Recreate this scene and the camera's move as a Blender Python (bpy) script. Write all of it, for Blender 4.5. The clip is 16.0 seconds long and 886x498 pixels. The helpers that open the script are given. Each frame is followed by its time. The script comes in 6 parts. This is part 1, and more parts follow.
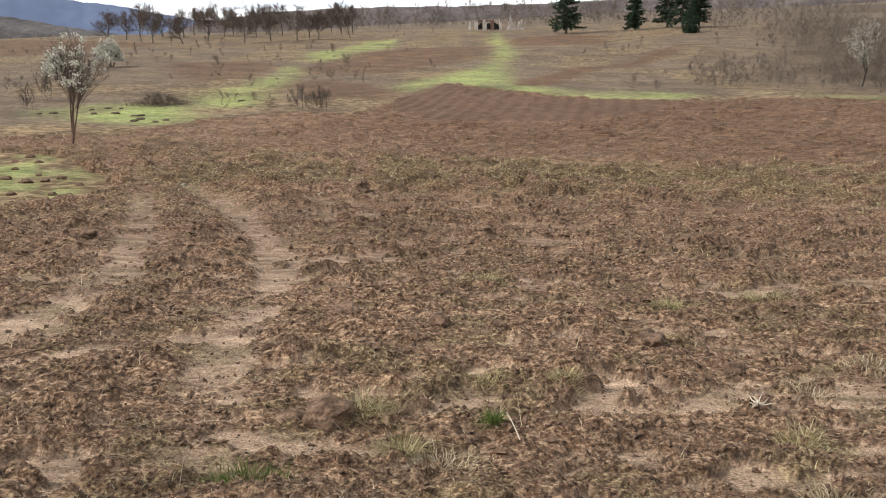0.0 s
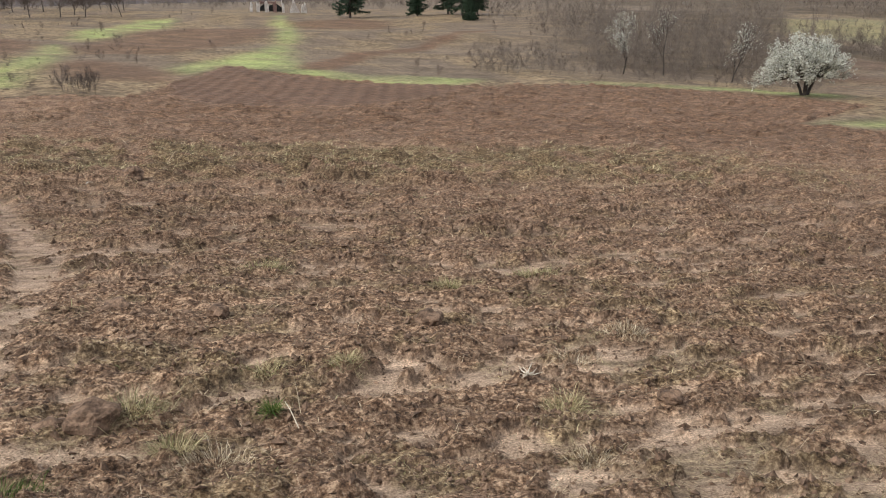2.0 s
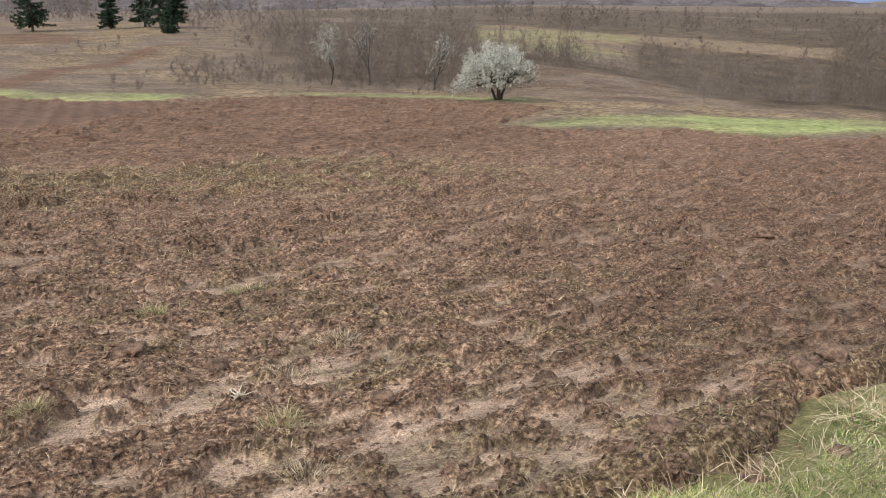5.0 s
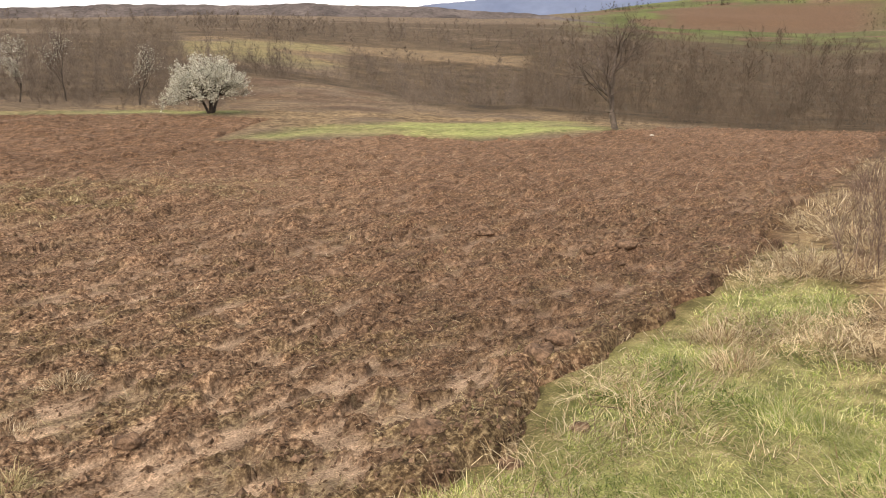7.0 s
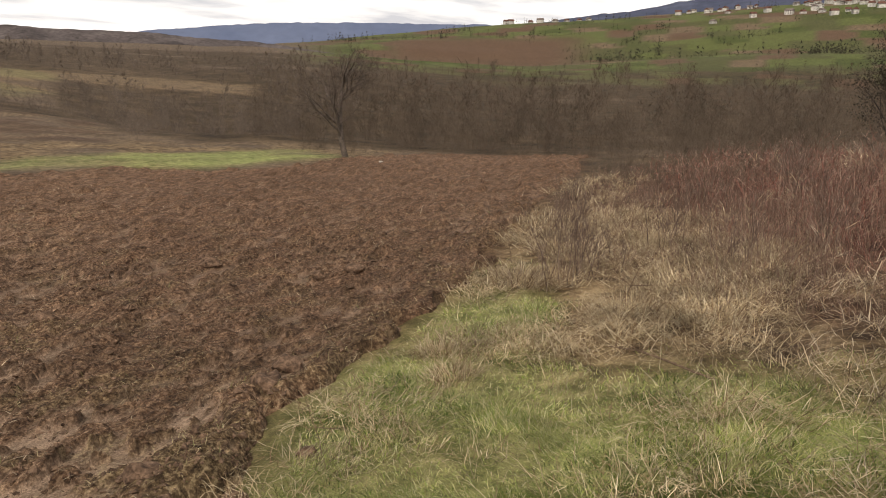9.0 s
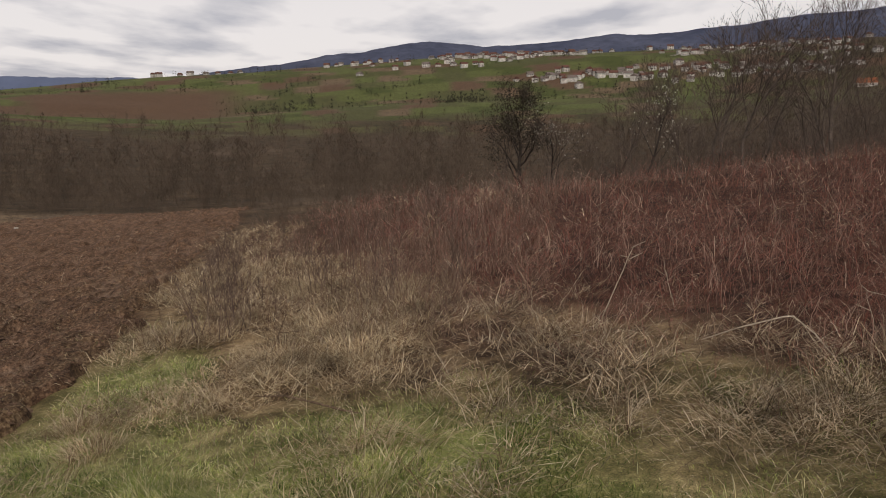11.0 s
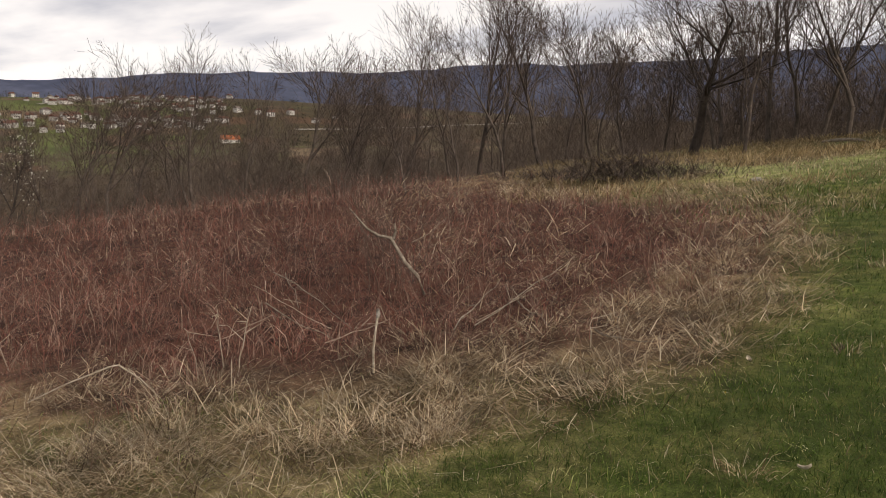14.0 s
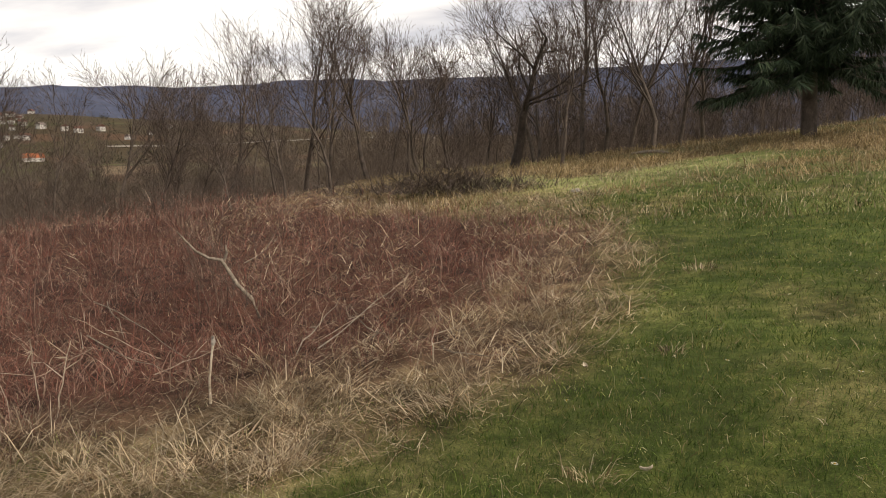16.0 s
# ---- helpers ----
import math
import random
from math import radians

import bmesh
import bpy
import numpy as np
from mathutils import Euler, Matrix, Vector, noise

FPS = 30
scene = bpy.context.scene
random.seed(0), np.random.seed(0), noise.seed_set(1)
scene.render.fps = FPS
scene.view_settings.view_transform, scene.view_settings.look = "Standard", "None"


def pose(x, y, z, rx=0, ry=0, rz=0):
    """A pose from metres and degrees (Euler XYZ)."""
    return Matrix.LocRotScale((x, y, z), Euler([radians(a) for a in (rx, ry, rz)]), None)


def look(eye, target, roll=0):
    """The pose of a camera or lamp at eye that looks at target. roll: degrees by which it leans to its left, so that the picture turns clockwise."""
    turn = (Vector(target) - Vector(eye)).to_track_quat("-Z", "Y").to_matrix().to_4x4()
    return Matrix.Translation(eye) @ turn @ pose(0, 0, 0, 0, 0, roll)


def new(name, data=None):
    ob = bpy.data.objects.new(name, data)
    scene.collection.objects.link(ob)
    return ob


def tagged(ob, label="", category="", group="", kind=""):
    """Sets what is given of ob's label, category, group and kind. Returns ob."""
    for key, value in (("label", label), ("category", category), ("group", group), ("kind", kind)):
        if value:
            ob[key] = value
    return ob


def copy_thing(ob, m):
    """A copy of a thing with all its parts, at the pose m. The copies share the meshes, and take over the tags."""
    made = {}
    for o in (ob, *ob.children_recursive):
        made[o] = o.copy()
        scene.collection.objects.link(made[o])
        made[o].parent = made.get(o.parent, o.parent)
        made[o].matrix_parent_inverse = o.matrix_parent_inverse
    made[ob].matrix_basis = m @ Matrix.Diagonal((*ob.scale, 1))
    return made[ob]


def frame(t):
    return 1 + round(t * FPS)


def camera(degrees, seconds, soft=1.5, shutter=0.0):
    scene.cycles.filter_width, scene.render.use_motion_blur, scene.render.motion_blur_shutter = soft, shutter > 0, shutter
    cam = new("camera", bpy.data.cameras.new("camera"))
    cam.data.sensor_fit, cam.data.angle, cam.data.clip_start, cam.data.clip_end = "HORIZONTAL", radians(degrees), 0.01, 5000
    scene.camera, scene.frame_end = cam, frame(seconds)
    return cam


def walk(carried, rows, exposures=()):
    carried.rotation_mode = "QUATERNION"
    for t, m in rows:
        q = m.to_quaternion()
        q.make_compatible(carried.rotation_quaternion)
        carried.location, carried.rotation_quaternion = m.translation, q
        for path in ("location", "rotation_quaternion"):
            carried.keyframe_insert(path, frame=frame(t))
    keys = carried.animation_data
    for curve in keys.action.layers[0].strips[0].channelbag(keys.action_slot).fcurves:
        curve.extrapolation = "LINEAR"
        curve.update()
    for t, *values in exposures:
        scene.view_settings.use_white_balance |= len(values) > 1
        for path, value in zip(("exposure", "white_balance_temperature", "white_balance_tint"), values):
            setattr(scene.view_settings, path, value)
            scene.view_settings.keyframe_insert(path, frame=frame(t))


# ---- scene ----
cam = camera(54.91, 16.0, soft=1.0)
# seconds, place (metres), turn (degrees)
PATH = [
    (0.0, -0.002, 0.004, 1.722, 76.07, 2.09, -0.00),
    (0.5, 0.025, 0.008, 1.722, 75.84, 1.60, -3.41),
    (1.0, 0.053, 0.017, 1.718, 75.49, 0.87, -7.21),
    (1.5, 0.076, 0.011, 1.718, 75.25, 0.48, -10.62),
    (2.0, 0.107, 0.016, 1.714, 74.72, 0.60, -13.93),
    (2.5, 0.142, 0.015, 1.710, 74.34, 1.02, -16.77),
    (3.0, 0.183, 0.009, 1.712, 74.41, 1.53, -19.41),
    (3.5, 0.217, 0.007, 1.709, 74.62, 1.85, -21.43),
    (4.0, 0.262, 0.001, 1.704, 74.86, 1.59, -24.39),
    (4.2, 0.278, -0.001, 1.700, 75.00, 1.37, -25.89),
    (6.3, 0.264, 0.097, 1.682, 75.15, 0.94, -45.26),
    (6.5, 0.239, 0.107, 1.696, 75.20, 0.99, -47.07),
    (7.0, 0.230, 0.129, 1.705, 75.61, 0.93, -51.74),
    (7.5, 0.239, 0.131, 1.704, 75.88, 0.27, -56.41),
    (8.0, 0.252, 0.111, 1.702, 76.22, 0.10, -60.94),
    (8.2, 0.253, 0.100, 1.699, 76.40, 0.12, -62.59),
    (10.3, 0.256, -0.187, 1.700, 79.33, 0.07, -82.97),
    (10.5, 0.234, -0.197, 1.706, 79.63, 0.32, -85.48),
    (11.0, 0.192, -0.255, 1.715, 80.52, 0.93, -91.81),
    (11.5, 0.088, -0.358, 1.738, 81.51, 1.17, -100.10),
    (12.0, 0.032, -0.448, 1.741, 82.30, 1.65, -108.27),
    (12.5, -0.030, -0.500, 1.735, 82.43, 2.26, -115.52),
    (13.0, -0.065, -0.536, 1.730, 82.43, 1.91, -121.42),
    (13.5, -0.072, -0.578, 1.724, 82.86, 0.62, -126.86),
    (14.0, -0.070, -0.597, 1.729, 83.81, -0.41, -131.70),
    (14.5, -0.044, -0.599, 1.739, 84.80, -0.41, -138.41),
    (15.0, 0.005, -0.598, 1.755, 85.11, 0.25, -143.54),
    (15.5, 0.034, -0.598, 1.753, 84.97, 0.66, -144.69),
    (16.0, 0.040, -0.603, 1.748, 84.78, 0.47, -143.33),
]
EXPOSURES = [(0.0, 0.68, 6450, 8), (2.0, 0.68, 6200, 8), (3.5, 0.75, 5650, 9), (4.2, 0.75, 5650, 9), (6.5, 0.84, 7300, 13), (7.5, 0.80, 7400, 13), (8.2, 0.52, 7400, 13),
             (10.3, -0.50, 6950, 15), (11.0, -0.54, 7000, 16), (12.5, -0.36, 6900, 16), (14.0, -0.12, 7200, 15), (15.2, 0.1, 7400, 13), (16.0, 0.16, 7450, 13)]
walk(cam, [(t, pose(x, y, z, rx, ry, rz)) for t, x, y, z, rx, ry, rz in PATH], EXPOSURES)

# ---- world and sun ----
world = bpy.data.worlds.new("overcast_sky")
scene.world = world
world.use_nodes = True
wn, wl = world.node_tree.nodes, world.node_tree.links
wn.clear()
SUN_EL, SUN_AZ = radians(44), radians(262)


def wnode(kind, **sets):
    n = wn.new(kind)
    for k, v in sets.items():
        n.inputs[k].default_value = v
    return n


sky = wn.new("ShaderNodeTexSky")
sky.sky_type, sky.sun_disc, sky.sun_elevation, sky.sun_rotation = "NISHITA", False, SUN_EL, SUN_AZ
coord = wn.new("ShaderNodeTexCoord")
sep = wn.new("ShaderNodeSeparateXYZ")
wl.new(coord.outputs["Generated"], sep.inputs[0])
lift = wn.new("ShaderNodeMath")
lift.operation = "MAXIMUM"
lift.inputs[1].default_value = 0.0
wl.new(sep.outputs["Z"], lift.inputs[0])
plus = wn.new("ShaderNodeMath")
plus.inputs[1].default_value = 0.06
wl.new(lift.outputs[0], plus.inputs[0])
flat = wn.new("ShaderNodeVectorMath")
flat.operation = "DIVIDE"
wl.new(coord.outputs["Generated"], flat.inputs[0])
comb = wn.new("ShaderNodeCombineXYZ")
comb.inputs[2].default_value = 1.0
wl.new(plus.outputs[0], comb.inputs[0])
wl.new(plus.outputs[0], comb.inputs[1])
wl.new(comb.outputs[0], flat.inputs[1])
stretch = wn.new("ShaderNodeMapping")
stretch.inputs["Scale"].default_value = (0.42, 0.85, 0.0)
stretch.inputs["Rotation"].default_value = (0, 0, 0.9)
wl.new(flat.outputs[0], stretch.inputs[0])
puffs = wnode("ShaderNodeTexNoise", Scale=1.1, Detail=6.0, Roughness=0.5)
wl.new(stretch.outputs[0], puffs.inputs["Vector"])
ramp = wn.new("ShaderNodeValToRGB")
ramp.color_ramp.elements[0].position, ramp.color_ramp.elements[0].color = 0.37, (0.66, 0.70, 0.80, 1)
ramp.color_ramp.elements[1].position, ramp.color_ramp.elements[1].color = 0.54, (1.20, 1.22, 1.25, 1)
wl.new(puffs.outputs["Fac"], ramp.inputs["Fac"])
blue = wn.new("ShaderNodeVectorMath")
blue.operation = "SCALE"
blue.inputs["Scale"].default_value = 0.10
wl.new(sky.outputs[0], blue.inputs[0])
veil = wn.new("ShaderNodeMix")
veil.data_type = "RGBA"
veil.inputs["Factor"].default_value = 0.88
wl.new(blue.outputs[0], veil.inputs["A"])
wl.new(ramp.outputs["Color"], veil.inputs["B"])
back = wnode("ShaderNodeBackground", Strength=1.0)
# the cloud cover is thicker and greyer overhead than towards the horizon
deep = wn.new("ShaderNodeMapRange")
deep.interpolation_type = "SMOOTHSTEP"
for key, value in (("From Min", 0.08), ("From Max", 0.5), ("To Min", 1.0), ("To Max", 0.56)):
    deep.inputs[key].default_value = value
wl.new(lift.outputs[0], deep.inputs["Value"])
wl.new(deep.outputs["Result"], back.inputs["Strength"])
wl.new(veil.outputs["Result"], back.inputs["Color"])
wout = wn.new("ShaderNodeOutputWorld")
wl.new(back.outputs[0], wout.inputs[0])

sun_data = bpy.data.lights.new("sun", "SUN")
sun_data.energy, sun_data.angle, sun_data.color = 2.7, radians(8), (1.0, 0.95, 0.87)
sun = new("sun", sun_data)
sun_way = Vector((math.sin(SUN_AZ) * math.cos(SUN_EL), math.cos(SUN_AZ) * math.cos(SUN_EL), math.sin(SUN_EL)))
sun.matrix_world = look(sun_way * 50, (0, 0, 0))

# ---- materials ----


def material(name):
    m = bpy.data.materials.new(name)
    m.use_nodes = True
    nt = m.node_tree
    bsdf = nt.nodes["Principled BSDF"]
    return m, nt, bsdf


def noise_node(nt, scale, detail=5.0, rough=0.6, stretch=None):
    geo = nt.nodes.new("ShaderNodeNewGeometry")
    n = nt.nodes.new("ShaderNodeTexNoise")
    n.inputs["Scale"].default_value, n.inputs["Detail"].default_value, n.inputs["Roughness"].default_value = scale, detail, rough
    if stretch:
        mp = nt.nodes.new("ShaderNodeMapping")
        mp.inputs["Scale"].default_value = stretch
        nt.links.new(geo.outputs["Position"], mp.inputs[0])
        nt.links.new(mp.outputs[0], n.inputs["Vector"])
    else:
        nt.links.new(geo.outputs["Position"], n.inputs["Vector"])
    return n


def colour_ramp(nt, source, stops):
    rp = nt.nodes.new("ShaderNodeValToRGB")
    els = rp.color_ramp.elements
    while len(els) < len(stops):
        els.new(0.5)
    for e, (p, c) in zip(els, stops):
        e.position, e.color = p, (*c, 1)
    nt.links.new(source, rp.inputs["Fac"])
    return rp.outputs["Color"]


def mix_colour(nt, fac, a, b, blend="MIX"):
    mx = nt.nodes.new("ShaderNodeMix")
    mx.data_type, mx.blend_type = "RGBA", blend
    if isinstance(fac, float):
        mx.inputs["Factor"].default_value = fac
    else:
        nt.links.new(fac, mx.inputs["Factor"])
    for sock, v in (("A", a), ("B", b)):
        if isinstance(v, tuple):
            mx.inputs[sock].default_value = (*v, 1)
        else:
            nt.links.new(v, mx.inputs[sock])
    return mx.outputs["Result"]


def add_bump(nt, bsdf, source, distance, strength=0.8):
    b = nt.nodes.new("ShaderNodeBump")
    b.inputs["Distance"].default_value, b.inputs["Strength"].default_value = distance, strength
    nt.links.new(source, b.inputs["Height"])
    nt.links.new(b.outputs[0], bsdf.inputs["Normal"])


def attribute(nt, name):
    at = nt.nodes.new("ShaderNodeAttribute")
    at.attribute_name = name
    return at.outputs["Fac"]


def rough_surface(name, dark, light, scale, rough=0.9, bump=0.01, bump_scale=None, middle=None, grit=(0.45, 1.25)):
    """A matt surface whose colour wanders between two or three tones at two scales."""
    m, nt, bsdf = material(name)
    big = noise_node(nt, scale, 3.0)
    fine = noise_node(nt, (bump_scale or scale * 8), 6.0, 0.65)
    stops = [(0.3, dark), (0.7, light)] if middle is None else [(0.28, dark), (0.5, middle), (0.72, light)]
    c = colour_ramp(nt, big.outputs["Fac"], stops)
    c2 = colour_ramp(nt, fine.outputs["Fac"], [(0.3, (grit[0],) * 3), (0.7, (grit[1],) * 3)])
    nt.links.new(mix_colour(nt, 1.0, c, c2, "MULTIPLY"), bsdf.inputs["Base Color"])
    bsdf.inputs["Roughness"].default_value = rough
    bsdf.inputs["Specular IOR Level"].default_value = 0.25
    if bump:
        add_bump(nt, bsdf, fine.outputs["Fac"], bump)
    return m


def strands(name, tones, rough=0.7, through_light=0.0, clump=1.7, low=0.7, high=1.2):
    """Blades, stems and twigs: each loose strand takes its own tone."""
    m, nt, bsdf = material(name)
    geo = nt.nodes.new("ShaderNodeNewGeometry")
    n = len(tones)
    c = colour_ramp(nt, geo.outputs["Random Per Island"], [((i + 0.5) / n, t) for i, t in enumerate(tones)])
    patch = noise_node(nt, clump, 4.0)
    c2 = colour_ramp(nt, patch.outputs["Fac"], [(0.34, (low, low, low)), (0.66, (high, high, high))])
    c = mix_colour(nt, 1.0, c, c2, "MULTIPLY")
    nt.links.new(c, bsdf.inputs["Base Color"])
    bsdf.inputs["Roughness"].default_value = rough
    bsdf.inputs["Specular IOR Level"].default_value = 0.2
    if through_light:
        tr = nt.nodes.new("ShaderNodeBsdfTranslucent")
        nt.links.new(c, tr.inputs["Color"])
        mx = nt.nodes.new("ShaderNodeMixShader")
        mx.inputs[0].default_value = through_light
        nt.links.new(bsdf.outputs[0], mx.inputs[1])
        nt.links.new(tr.outputs[0], mx.inputs[2])
        nt.links.new(mx.outputs[0], nt.nodes["Material Output"].inputs["Surface"])
    return m


def ground_material():
    m, nt, bsdf = material("meadow_ground")
    broad, fine = noise_node(nt, 0.35, 4.0), noise_node(nt, 14.0, 7.0, 0.7)
    tuft = noise_node(nt, 3.0, 6.0, 0.65)
    scrub = colour_ramp(nt, tuft.outputs["Fac"], [(0.3, (0.085, 0.062, 0.046)), (0.7, (0.20, 0.152, 0.115))])
    green = colour_ramp(nt, tuft.outputs["Fac"], [(0.28, (0.026, 0.044, 0.009)), (0.5, (0.054, 0.086, 0.015)), (0.72, (0.12, 0.14, 0.034))])
    fresh = colour_ramp(nt, tuft.outputs["Fac"], [(0.32, (0.135, 0.175, 0.050)), (0.68, (0.37, 0.395, 0.175))])
    dry = colour_ramp(nt, tuft.outputs["Fac"], [(0.38, (0.07, 0.042, 0.025)), (0.52, (0.21, 0.15, 0.088)), (0.68, (0.42, 0.325, 0.20))])
    soil = colour_ramp(nt, tuft.outputs["Fac"], [(0.3, (0.075, 0.042, 0.027)), (0.7, (0.17, 0.098, 0.06))])
    c = mix_colour(nt, attribute(nt, "dry"), scrub, dry)
    c = mix_colour(nt, attribute(nt, "green"), c, green)
    # thicket floor: red-brown litter, with the shade of its gaps put into the colour
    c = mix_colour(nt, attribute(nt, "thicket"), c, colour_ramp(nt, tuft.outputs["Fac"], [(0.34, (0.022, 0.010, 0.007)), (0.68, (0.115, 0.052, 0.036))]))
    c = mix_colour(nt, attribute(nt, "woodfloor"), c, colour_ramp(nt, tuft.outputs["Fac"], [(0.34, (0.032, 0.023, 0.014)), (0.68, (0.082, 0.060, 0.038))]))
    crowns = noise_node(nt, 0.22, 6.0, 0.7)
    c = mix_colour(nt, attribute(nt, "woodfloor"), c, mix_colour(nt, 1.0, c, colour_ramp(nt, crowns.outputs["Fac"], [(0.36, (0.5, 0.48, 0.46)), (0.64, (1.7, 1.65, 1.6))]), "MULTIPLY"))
    c = mix_colour(nt, attribute(nt, "fresh"), c, fresh)
    c = mix_colour(nt, attribute(nt, "soil"), c, soil)
    blade = noise_node(nt, 85.0, 4.0, 0.7)
    c = mix_colour(nt, 0.85, c, colour_ramp(nt, blade.outputs["Fac"], [(0.35, (0.4, 0.42, 0.4)), (0.65, (1.5, 1.45, 1.4))]), "MULTIPLY")
    shade = colour_ramp(nt, fine.outputs["Fac"], [(0.3, (0.5, 0.5, 0.5)), (0.7, (1.3, 1.3, 1.3))])
    c = mix_colour(nt, 0.8, c, shade, "MULTIPLY")
    b2 = colour_ramp(nt, broad.outputs["Fac"], [(0.32, (0.7, 0.69, 0.68)), (0.68, (1.28, 1.25, 1.18))])
    nt.links.new(mix_colour(nt, 1.0, c, b2, "MULTIPLY"), bsdf.inputs["Base Color"])
    bsdf.inputs["Roughness"].default_value = 0.95
    bsdf.inputs["Specular IOR Level"].default_value = 0.15
    add_bump(nt, bsdf, fine.outputs["Fac"], 0.04)
    return m


def soil_material():
    m, nt, bsdf = material("ploughed_soil")
    crumb, fine = noise_node(nt, 26.0, 8.0, 0.72), noise_node(nt, 75.0, 6.0, 0.7)
    broad = noise_node(nt, 0.25, 4.0)
    c = colour_ramp(nt, crumb.outputs["Fac"], [(0.38, (0.046, 0.026, 0.017)), (0.50, (0.225, 0.138, 0.087)), (0.61, (0.56, 0.40, 0.275))])
    rust = colour_ramp(nt, crumb.outputs["Fac"], [(0.36, (0.036, 0.020, 0.012)), (0.5, (0.132, 0.078, 0.047)), (0.63, (0.34, 0.222, 0.140))])
    ridge = noise_node(nt, 4.5, 6.0, 0.7, (0.5, 2.2, 1.0))
    rust = mix_colour(nt, 1.0, rust, colour_ramp(nt, ridge.outputs["Fac"], [(0.36, (0.5, 0.48, 0.46)), (0.64, (1.5, 1.5, 1.48))]), "MULTIPLY")
    c = mix_colour(nt, attribute(nt, "rust"), c, rust)
    pale = colour_ramp(nt, fine.outputs["Fac"], [(0.34, (0.34, 0.235, 0.166)), (0.66, (0.68, 0.52, 0.395))])
    c = mix_colour(nt, attribute(nt, "crust"), c, pale)
    mossy = colour_ramp(nt, crumb.outputs["Fac"], [(0.38, (0.04, 0.028, 0.014)), (0.5, (0.15, 0.114, 0.058)), (0.61, (0.42, 0.35, 0.20))])
    c = mix_colour(nt, attribute(nt, "grassy"), c, mossy)
    # mound's own dark soil, plus dimming put into the colour eastwards and farther out
    c = mix_colour(nt, attribute(nt, "dark_tone"), c, colour_ramp(nt, crumb.outputs["Fac"], [(0.36, (0.05, 0.028, 0.019)), (0.64, (0.20, 0.122, 0.080))]))
    shade = colour_ramp(nt, fine.outputs["Fac"], [(0.34, (0.55, 0.53, 0.52)), (0.66, (1.3, 1.3, 1.3))])
    c = mix_colour(nt, 0.8, c, shade, "MULTIPLY")
    sod = noise_node(nt, 3.2, 7.0, 0.7, (0.7, 2.0, 1.0))
    c = mix_colour(nt, 1.0, c, colour_ramp(nt, sod.outputs["Fac"], [(0.35, (0.56, 0.54, 0.52)), (0.5, (1.0, 0.99, 0.98)), (0.65, (1.5, 1.5, 1.48))]), "MULTIPLY")
    b2 = colour_ramp(nt, broad.outputs["Fac"], [(0.3, (0.85, 0.83, 0.8)), (0.7, (1.12, 1.1, 1.08))])
    nt.links.new(mix_colour(nt, 1.0, c, b2, "MULTIPLY"), bsdf.inputs["Base Color"])
    bsdf.inputs["Roughness"].default_value = 0.93
    bsdf.inputs["Specular IOR Level"].default_value = 0.2
    add_bump(nt, bsdf, noise_node(nt, 38.0, 9.0, 0.75).outputs["Fac"], 0.045, 1.0)
    return m


GROUND_MAT, SOIL_MAT = ground_material(), soil_material()
CLOD_MAT = rough_surface("soil_clod", (0.05, 0.029, 0.019), (0.29, 0.186, 0.124), 16.0, 0.95, 0.02, 60)
BARK = rough_surface("grey_brown_bark", (0.062, 0.05, 0.042), (0.165, 0.132, 0.11), 4.0, 0.95, 0.01, 30)
DARK_BARK = rough_surface("dark_bark", (0.03, 0.024, 0.02), (0.08, 0.063, 0.052), 4.0, 0.95, 0.01, 30)
RED_BARK = rough_surface("reddish_young_bark", (0.10, 0.06, 0.045), (0.21, 0.135, 0.10), 6.0, 0.8, 0.004, 40)
DARK_EARTH = rough_surface("fresh_dark_earth", (0.05, 0.035, 0.025), (0.16, 0.112, 0.08), 14.0, 0.95, 0.02, 50)
PALE_BARK = rough_surface("pale_dead_wood", (0.14, 0.115, 0.09), (0.40, 0.34, 0.27), 14.0, 0.9, 0.004, 40)
TWIG = strands("bare_twigs", [(0.065, 0.050, 0.042), (0.10, 0.078, 0.066), (0.13, 0.102, 0.085), (0.08, 0.06, 0.05)], 0.9)
# translucence added to far twigs evens their lit and shaded sides into haze
WOOD_TWIG = strands("far_bare_wood", [(0.105, 0.080, 0.060), (0.122, 0.094, 0.071), (0.134, 0.104, 0.078), (0.112, 0.085, 0.064)], 0.95, 0.35, 0.13, 0.5, 1.5)
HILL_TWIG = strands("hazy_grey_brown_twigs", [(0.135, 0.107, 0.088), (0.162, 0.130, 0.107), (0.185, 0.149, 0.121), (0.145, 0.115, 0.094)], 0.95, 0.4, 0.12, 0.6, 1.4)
BRAMBLE = strands("red_bramble_stems", [(0.08, 0.030, 0.024), (0.22, 0.078, 0.060), (0.145, 0.055, 0.043), (0.36, 0.25, 0.19), (0.10, 0.038, 0.030), (0.27, 0.122, 0.092), (0.135, 0.076, 0.06), (0.24, 0.155, 0.12), (0.46, 0.35, 0.27), (0.24, 0.095, 0.07), (0.115, 0.054, 0.042), (0.16, 0.095, 0.075)], 0.75, 0.0, 0.9, 0.48, 1.6)
GREEN_BLADE = strands("green_grass_blades", [(0.028, 0.056, 0.009), (0.052, 0.098, 0.013), (0.088, 0.135, 0.024), (0.06, 0.105, 0.018), (0.24, 0.215, 0.08)], 0.6, 0.25)
STRAW = strands("dry_grass_blades", [(0.095, 0.053, 0.032), (0.33, 0.232, 0.14), (0.76, 0.63, 0.44), (0.16, 0.093, 0.055), (0.58, 0.46, 0.305), (0.84, 0.73, 0.55), (0.11, 0.07, 0.042)], 0.7, 0.28, 2.6, 0.34, 1.42)
